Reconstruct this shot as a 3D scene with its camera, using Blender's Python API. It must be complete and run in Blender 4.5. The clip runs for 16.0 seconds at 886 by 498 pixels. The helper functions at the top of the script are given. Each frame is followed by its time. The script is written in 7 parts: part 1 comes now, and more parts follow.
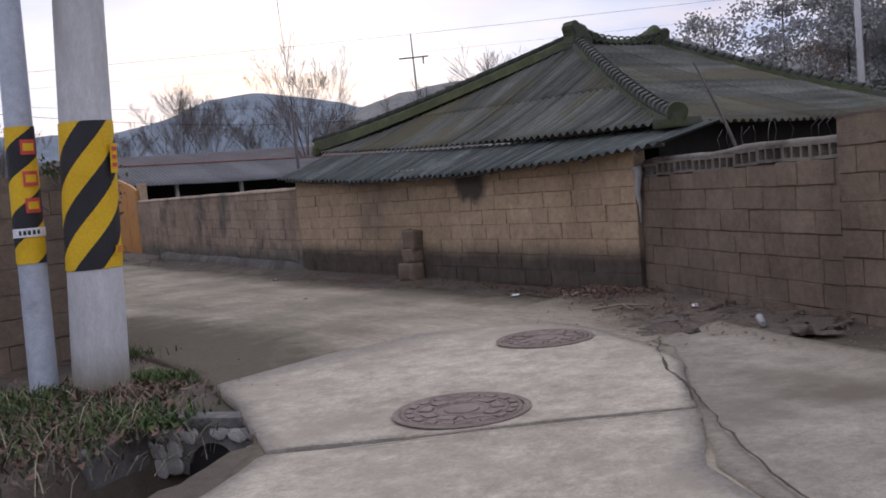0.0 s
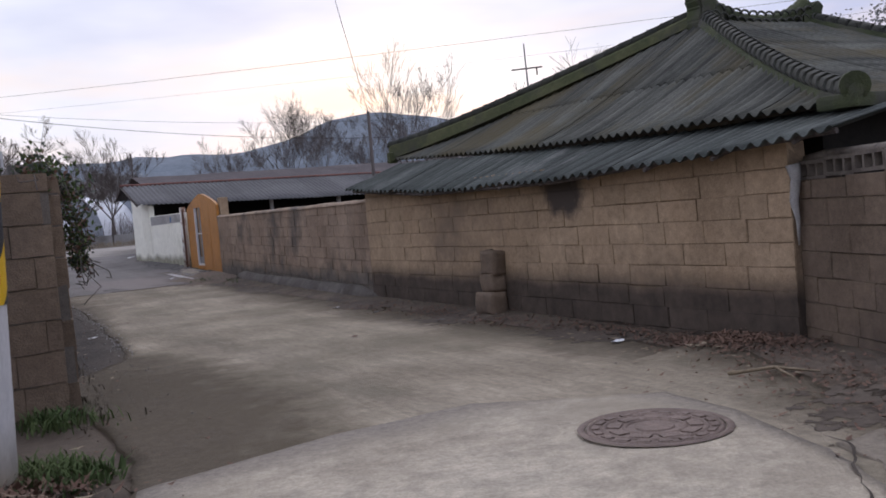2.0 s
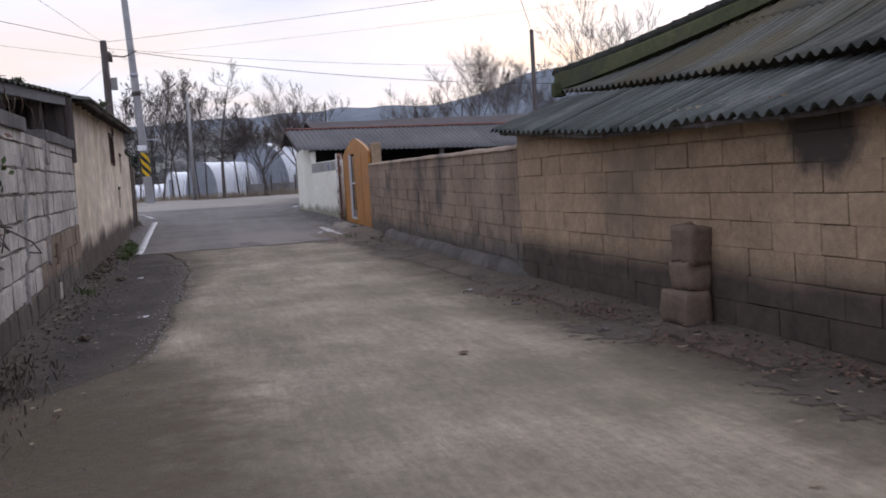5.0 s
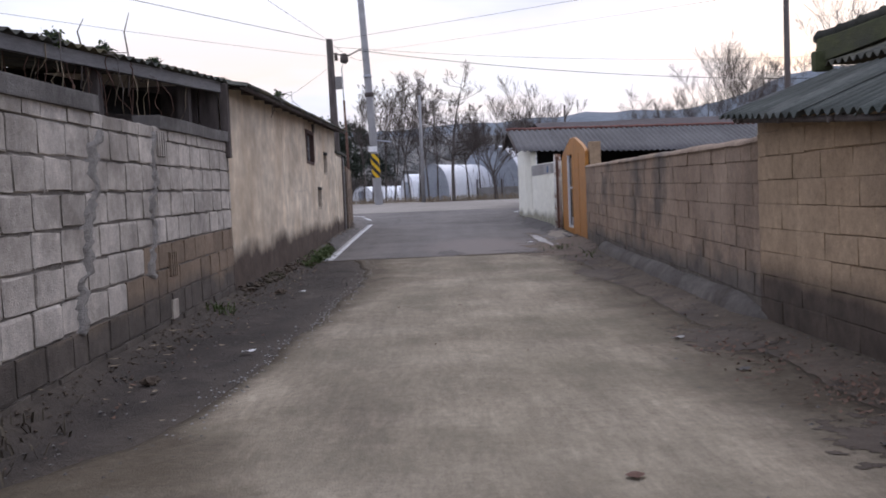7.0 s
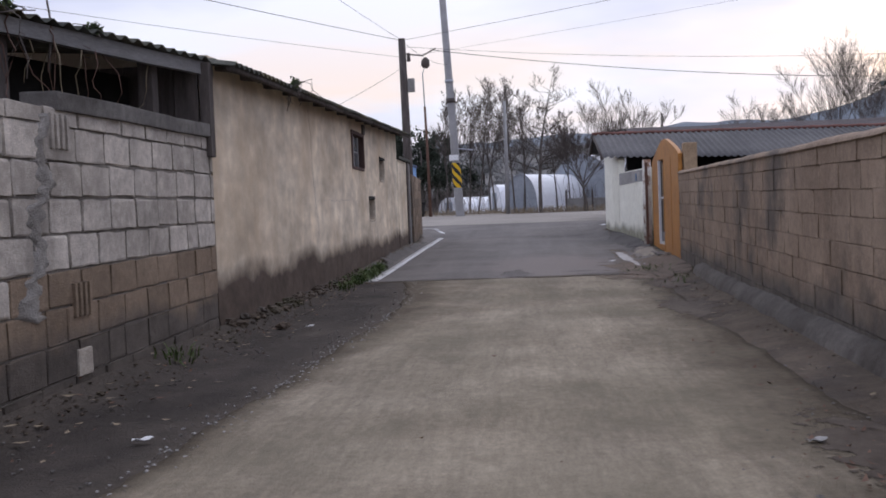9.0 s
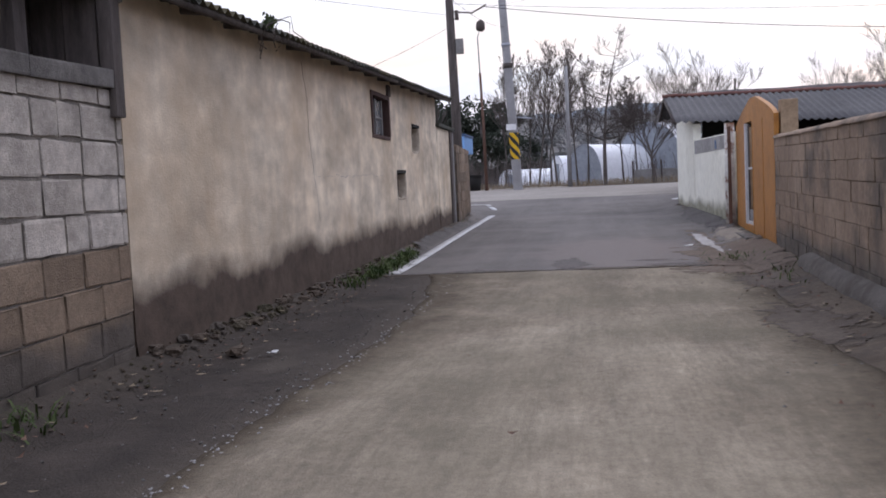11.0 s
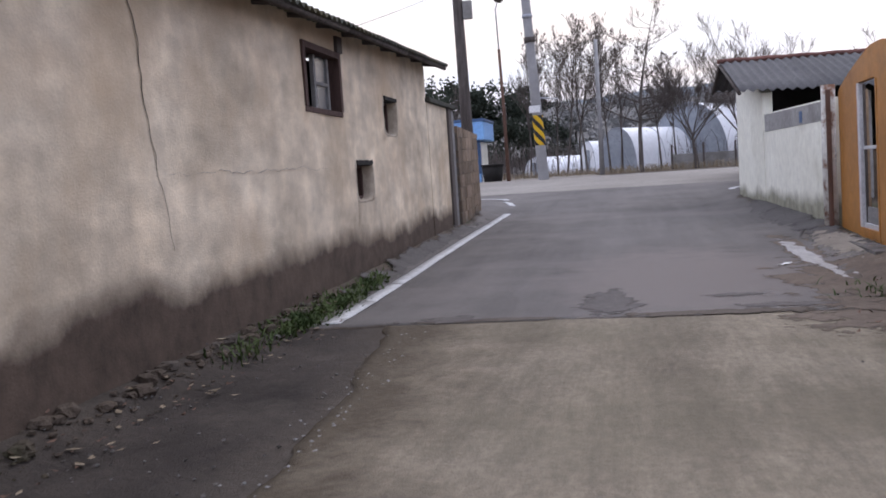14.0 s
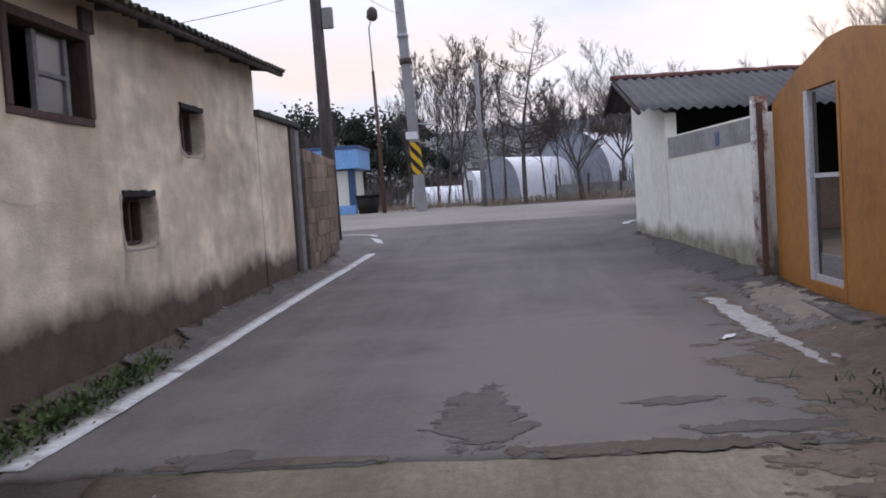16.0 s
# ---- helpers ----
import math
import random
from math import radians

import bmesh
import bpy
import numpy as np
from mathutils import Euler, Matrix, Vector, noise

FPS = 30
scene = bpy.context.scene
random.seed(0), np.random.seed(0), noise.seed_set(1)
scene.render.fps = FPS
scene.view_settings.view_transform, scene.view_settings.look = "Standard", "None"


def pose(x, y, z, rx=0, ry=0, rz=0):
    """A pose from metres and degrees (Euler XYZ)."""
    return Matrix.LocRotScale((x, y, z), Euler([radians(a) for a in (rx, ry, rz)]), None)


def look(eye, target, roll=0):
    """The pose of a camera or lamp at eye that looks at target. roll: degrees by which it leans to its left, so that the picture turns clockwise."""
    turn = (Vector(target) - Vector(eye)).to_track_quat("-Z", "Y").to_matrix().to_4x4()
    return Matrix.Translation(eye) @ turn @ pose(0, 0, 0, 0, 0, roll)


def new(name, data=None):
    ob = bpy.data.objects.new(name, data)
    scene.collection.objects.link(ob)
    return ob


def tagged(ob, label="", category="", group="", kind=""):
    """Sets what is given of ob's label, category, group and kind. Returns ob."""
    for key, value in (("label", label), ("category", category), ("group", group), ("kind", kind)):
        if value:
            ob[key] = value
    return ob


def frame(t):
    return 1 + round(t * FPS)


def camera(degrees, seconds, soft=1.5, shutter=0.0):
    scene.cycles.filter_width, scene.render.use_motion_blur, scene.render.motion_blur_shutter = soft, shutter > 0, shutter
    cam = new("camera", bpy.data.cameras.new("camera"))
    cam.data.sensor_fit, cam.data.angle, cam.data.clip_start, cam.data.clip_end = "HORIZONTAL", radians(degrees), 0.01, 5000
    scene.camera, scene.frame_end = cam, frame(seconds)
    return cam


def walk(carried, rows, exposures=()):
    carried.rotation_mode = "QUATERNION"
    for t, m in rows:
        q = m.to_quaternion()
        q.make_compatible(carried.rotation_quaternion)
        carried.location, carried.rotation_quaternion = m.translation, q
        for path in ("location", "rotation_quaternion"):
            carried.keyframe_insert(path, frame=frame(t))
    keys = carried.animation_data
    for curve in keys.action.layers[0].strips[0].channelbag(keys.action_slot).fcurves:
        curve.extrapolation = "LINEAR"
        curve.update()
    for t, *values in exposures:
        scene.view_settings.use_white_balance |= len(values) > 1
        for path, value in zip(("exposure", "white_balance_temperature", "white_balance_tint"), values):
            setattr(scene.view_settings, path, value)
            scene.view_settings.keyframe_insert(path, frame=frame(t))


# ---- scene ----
import collections

cam = camera(50.6, 16.0, soft=1.7, shutter=0.2)
METRES, EYE, TILT, LEAN, TURN = 20.36, 1.12, 0.0, 0.0, -34.3
ROWS = [
    (0.0, 0.0, 0.0, 0.0, -0.37, -4.1, 5.14),
    (0.5, 0.0064, 0.0302, -0.0012, 1.91, -4.37, 5.29),
    (1.0, 0.0114, 0.0587, -0.0022, 4.82, -3.92, 5.45),
    (1.5, 0.0146, 0.0901, -0.0041, 5.29, -3.01, 5.42),
    (2.0, 0.0159, 0.1209, -0.0059, 6.88, -2.38, 5.05),
    (2.5, 0.0171, 0.1501, -0.0073, 7.11, -2.57, 4.88),
    (3.0, 0.0163, 0.1769, -0.0082, 8.1, -2.98, 4.5),
    (5.5, -0.0007, 0.3154, -0.0092, 22.16, -4.36, 3.19),
    (6.0, -0.0058, 0.3432, -0.0105, 25.72, -4.02, 2.95),
    (6.5, -0.0128, 0.3738, -0.01, 29.53, -3.85, 2.61),
    (7.0, -0.0202, 0.4018, -0.0108, 33.44, -3.28, 2.37),
    (7.5, -0.0289, 0.4286, -0.0113, 35.71, -2.85, 2.19),
    (8.0, -0.0414, 0.4539, -0.0116, 35.03, -2.68, 1.96),
    (8.5, -0.0541, 0.4828, -0.012, 34.9, -2.52, 1.81),
    (9.0, -0.0667, 0.513, -0.0122, 39.25, -2.36, 2.18),
    (9.5, -0.0815, 0.5399, -0.0114, 39.19, -2.6, 2.04),
    (10.0, -0.0975, 0.5683, -0.0109, 40.84, -2.84, 2.13),
    (12.5, -0.1878, 0.7013, -0.0103, 44.6, -5.52, 3.37),
    (13.0, -0.2098, 0.7302, -0.0103, 45.37, -5.61, 3.67),
    (13.5, -0.2315, 0.7577, -0.0101, 45.42, -5.14, 3.92),
    (14.0, -0.2549, 0.7877, -0.009, 45.05, -4.41, 3.8),
    (14.5, -0.2748, 0.8144, -0.0076, 44.39, -3.84, 3.45),
    (15.0, -0.294, 0.8436, -0.0076, 42.94, -3.33, 3.65),
    (15.5, -0.312, 0.8734, -0.0076, 40.65, -3.15, 3.67),
    (16.0, -0.3316, 0.9036, -0.0082, 38.11, -3.04, 3.73),
]
EXPOSE = [(0, 0.08), (1, 0.15), (2, -0.01), (3, 0.02), (5.5, 0.06), (7, 0.15), (9, 0.02), (12.5, 0.36), (14, 0.36), (16, 0.04)]
walk(cam, [(t, pose(0, 0, EYE, TILT, LEAN, TURN) @ pose(METRES * x, METRES * y, METRES * z, 90 + pitch, roll, yaw)) for t, x, y, z, yaw, pitch, roll in ROWS], EXPOSE)

# ---- world and light ----
world = bpy.data.worlds.new("evening_sky")
scene.world = world
world.use_nodes = True
wn, wl = world.node_tree.nodes, world.node_tree.links
wn.clear()
w_out = wn.new("ShaderNodeOutputWorld")
w_bg = wn.new("ShaderNodeBackground")
w_sky = wn.new("ShaderNodeTexSky")
w_sky.sky_type, w_sky.sun_disc = "NISHITA", False
w_sky.sun_elevation, w_sky.sun_rotation = radians(9), radians(25)
w_gain = wn.new("ShaderNodeMix")
w_gain.data_type, w_gain.blend_type = "RGBA", "MULTIPLY"
w_gain.inputs[0].default_value = 1.0
w_gain.inputs[7].default_value = (0.14, 0.14, 0.14, 1)
wl.new(w_sky.outputs[0], w_gain.inputs[6])
w_tc = wn.new("ShaderNodeTexCoord")
w_map = wn.new("ShaderNodeMapping")
w_map.inputs["Scale"].default_value = (1.0, 1.0, 3.6)
wl.new(w_tc.outputs["Generated"], w_map.inputs[0])
w_noise = wn.new("ShaderNodeTexNoise")
w_noise.inputs["Scale"].default_value, w_noise.inputs["Detail"].default_value = 1.7, 5
w_noise.inputs["Roughness"].default_value = 0.5
wl.new(w_map.outputs[0], w_noise.inputs["Vector"])
w_ramp = wn.new("ShaderNodeValToRGB")
w_ramp.color_ramp.elements[0].position, w_ramp.color_ramp.elements[0].color = 0.41, (0.55, 0.60, 0.88, 1)
w_ramp.color_ramp.elements[1].position, w_ramp.color_ramp.elements[1].color = 0.64, (0.95, 0.965, 1.11, 1)
wl.new(w_noise.outputs[0], w_ramp.inputs[0])
# low pink evening band in the cloud
w_sep = wn.new("ShaderNodeSeparateXYZ")
wl.new(w_tc.outputs["Generated"], w_sep.inputs[0])
w_band = wn.new("ShaderNodeValToRGB")
be = w_band.color_ramp.elements
be[0].position, be[0].color = 0.05, (0, 0, 0, 1)
be[1].position, be[1].color = 0.22, (0, 0, 0, 1)
mid = be.new(0.115)
mid.color = (1, 1, 1, 1)
wl.new(w_sep.outputs[2], w_band.inputs[0])
w_noise2 = wn.new("ShaderNodeTexNoise")
w_noise2.inputs["Scale"].default_value, w_noise2.inputs["Detail"].default_value = 3.2, 4
w_map2 = wn.new("ShaderNodeMapping")
w_map2.inputs["Scale"].default_value = (1, 1, 5)
w_map2.inputs["Location"].default_value = (3, 1, 0)
wl.new(w_tc.outputs["Generated"], w_map2.inputs[0])
wl.new(w_map2.outputs[0], w_noise2.inputs["Vector"])
w_r2 = wn.new("ShaderNodeValToRGB")
w_r2.color_ramp.elements[0].position, w_r2.color_ramp.elements[1].position = 0.44, 0.62
wl.new(w_noise2.outputs[0], w_r2.inputs[0])
w_m = wn.new("ShaderNodeMath")
w_m.operation = "MULTIPLY"
wl.new(w_band.outputs[0], w_m.inputs[0])
wl.new(w_r2.outputs[0], w_m.inputs[1])
w_pink = wn.new("ShaderNodeMix")
w_pink.data_type = "RGBA"
wl.new(w_m.outputs[0], w_pink.inputs[0])
wl.new(w_ramp.outputs[0], w_pink.inputs[6])
w_pink.inputs[7].default_value = (1.05, 0.87, 0.83, 1)
w_mix = wn.new("ShaderNodeMix")
w_mix.data_type = "RGBA"
w_mix.inputs[0].default_value = 0.93
wl.new(w_gain.outputs[2], w_mix.inputs[6])
wl.new(w_pink.outputs[2], w_mix.inputs[7])
w_vault = wn.new("ShaderNodeMapRange")
w_vault.inputs[1].default_value, w_vault.inputs[2].default_value = 0.15, 0.75
w_vault.inputs[3].default_value, w_vault.inputs[4].default_value = 0.90, 1.20
wl.new(w_sep.outputs[2], w_vault.inputs[0])
w_dome = wn.new("ShaderNodeMix")
w_dome.data_type, w_dome.blend_type = "RGBA", "MULTIPLY"
w_dome.inputs[0].default_value = 1.0
wl.new(w_mix.outputs[2], w_dome.inputs[6])
wl.new(w_vault.outputs[0], w_dome.inputs[7])
wl.new(w_dome.outputs[2], w_bg.inputs[0])
w_bg.inputs[1].default_value = 1.08
wl.new(w_bg.outputs[0], w_out.inputs[0])

sun_data = bpy.data.lights.new("sun", "SUN")
sun_data.energy, sun_data.angle, sun_data.color = 0.5, radians(30), (1.0, 0.93, 0.86)
sun = new("sun", sun_data)
sun.matrix_world = look((0, 0, 40), (-8, -14, 22))


# ---- materials ----
def mottled(name, dark, light, big=0.6, fine=14.0, rough=0.9, bump=0.25, per_object=0.0, stain=None, stain_scale=0.35,
            stain_at=(0.52, 0.66), foot=None, foot_z=(0.0, 0.35), stretch=(1, 1, 1), metal=0.0, grit=90.0, foot_rise=0.0, edge=None, streak=None, spot=None, grain=0.55, foot_wob=0.5):
    """Two-scale mottled surface: broad patches, fine grain, an optional stain colour and a damp foot of the wall."""
    m = bpy.data.materials.new(name)
    m.use_nodes = True
    n, l = m.node_tree.nodes, m.node_tree.links
    b = n["Principled BSDF"]
    b.inputs["Roughness"].default_value, b.inputs["Metallic"].default_value = rough, metal
    b.inputs["Specular IOR Level"].default_value = 0.3
    geo = n.new("ShaderNodeNewGeometry")
    mp = n.new("ShaderNodeMapping")
    mp.inputs["Scale"].default_value = stretch
    l.new(geo.outputs["Position"], mp.inputs[0])

    def noise_tex(scale, detail, rgh=0.6):
        t = n.new("ShaderNodeTexNoise")
        t.inputs["Scale"].default_value, t.inputs["Detail"].default_value, t.inputs["Roughness"].default_value = scale, detail, rgh
        l.new(mp.outputs[0], t.inputs["Vector"])
        return t.outputs[0]

    def span(sock, lo, hi):
        r = n.new("ShaderNodeMapRange")
        r.inputs[1].default_value, r.inputs[2].default_value = lo, hi
        l.new(sock, r.inputs[0])
        return r.outputs[0]

    def mix(fac, a, c, mode="MIX"):
        x = n.new("ShaderNodeMix")
        x.data_type, x.blend_type = "RGBA", mode
        for i, v in ((0, fac), (6, a), (7, c)):
            if isinstance(v, (int, float)):
                x.inputs[i].default_value = v
            elif isinstance(v, tuple):
                x.inputs[i].default_value = (*v, 1)
            else:
                l.new(v, x.inputs[i])
        return x.outputs[2]

    nb, nf, ng = noise_tex(big, 5), noise_tex(fine, 5, 0.7), noise_tex(grit, 2)
    col = mix(span(nb, 0.3, 0.7), dark, light)
    g1 = mix(span(nf, 0.25, 0.75), (0.55, 0.55, 0.55), (1.4, 1.4, 1.4))
    col = mix(grain, col, g1, "MULTIPLY")
    g2 = mix(span(ng, 0.3, 0.7), (0.72, 0.72, 0.72), (1.28, 1.28, 1.28))
    col = mix(0.9 * grain, col, g2, "MULTIPLY")
    for streak in (streak if isinstance(streak, list) else [streak] if streak else []):
        sm = n.new("ShaderNodeMapping")
        sm.inputs["Scale"].default_value = streak[0]
        l.new(geo.outputs["Position"], sm.inputs[0])
        st = n.new("ShaderNodeTexNoise")
        st.inputs["Scale"].default_value, st.inputs["Detail"].default_value = 1.0, 4
        l.new(sm.outputs[0], st.inputs["Vector"])
        k = streak[1]
        col = mix(1.0, col, mix(span(st.outputs[0], 0.3, 0.7), (1 - k,) * 3, (1 + k,) * 3), "MULTIPLY")
    if stain:
        sn = span(noise_tex(stain_scale, 6, 0.65), *stain_at)
        col = mix(sn, col, stain)
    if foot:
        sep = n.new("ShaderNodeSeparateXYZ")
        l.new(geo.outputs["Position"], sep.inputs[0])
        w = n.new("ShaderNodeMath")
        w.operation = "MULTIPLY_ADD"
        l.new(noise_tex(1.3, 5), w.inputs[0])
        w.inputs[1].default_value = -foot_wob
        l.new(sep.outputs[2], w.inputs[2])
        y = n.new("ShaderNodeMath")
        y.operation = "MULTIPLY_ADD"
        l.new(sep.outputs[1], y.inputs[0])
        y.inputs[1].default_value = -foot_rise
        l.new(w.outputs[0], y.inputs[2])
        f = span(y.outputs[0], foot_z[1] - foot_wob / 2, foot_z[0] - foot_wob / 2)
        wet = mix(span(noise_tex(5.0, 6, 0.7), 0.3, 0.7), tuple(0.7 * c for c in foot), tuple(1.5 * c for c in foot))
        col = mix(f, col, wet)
    if spot:
        ds = n.new("ShaderNodeVectorMath")
        ds.operation = "SUBTRACT"
        l.new(geo.outputs["Position"], ds.inputs[0])
        ds.inputs[1].default_value = spot[0]
        sc = n.new("ShaderNodeVectorMath")
        sc.operation = "DIVIDE"
        l.new(ds.outputs[0], sc.inputs[0])
        sc.inputs[1].default_value = spot[1]
        ln = n.new("ShaderNodeVectorMath")
        ln.operation = "LENGTH"
        l.new(sc.outputs[0], ln.inputs[0])
        wo = n.new("ShaderNodeMath")
        wo.operation = "MULTIPLY_ADD"
        l.new(noise_tex(4.0, 5), wo.inputs[0])
        wo.inputs[1].default_value = 1.2
        l.new(ln.outputs["Value"], wo.inputs[2])
        col = mix(span(wo.outputs[0], 1.75, 1.2), col, spot[2])
    if edge:
        uv = n.new("ShaderNodeUVMap")
        uv.uv_map = "edge"
        us = n.new("ShaderNodeSeparateXYZ")
        l.new(uv.outputs[0], us.inputs[0])
        lo = n.new("ShaderNodeMath")
        lo.operation = "MINIMUM"
        l.new(us.outputs[0], lo.inputs[0])
        l.new(us.outputs[1], lo.inputs[1])
        wv_ = n.new("ShaderNodeMath")
        wv_.operation = "MULTIPLY_ADD"
        l.new(noise_tex(1.6, 6, 0.65), wv_.inputs[0])
        wv_.inputs[1].default_value = 1.6
        l.new(lo.outputs[0], wv_.inputs[2])
        dirt_mix = mix(span(nf, 0.35, 0.65), edge, tuple(1.5 * c for c in edge))
        col = mix(span(wv_.outputs[0], 1.75, 0.9), col, dirt_mix)
    if per_object:
        oi = n.new("ShaderNodeObjectInfo")
        t = mix(oi.outputs["Random"], (1 - per_object,) * 3, (1 + per_object,) * 3)
        col = mix(1.0, col, t, "MULTIPLY")
    l.new(col, b.inputs["Base Color"])
    if bump:
        add = n.new("ShaderNodeMath")
        l.new(nf, add.inputs[0])
        l.new(ng, add.inputs[1])
        bp = n.new("ShaderNodeBump")
        bp.inputs["Strength"].default_value, bp.inputs["Distance"].default_value = bump, 0.02
        l.new(add.outputs[0], bp.inputs["Height"])
        l.new(bp.outputs[0], b.inputs["Normal"])
    return m


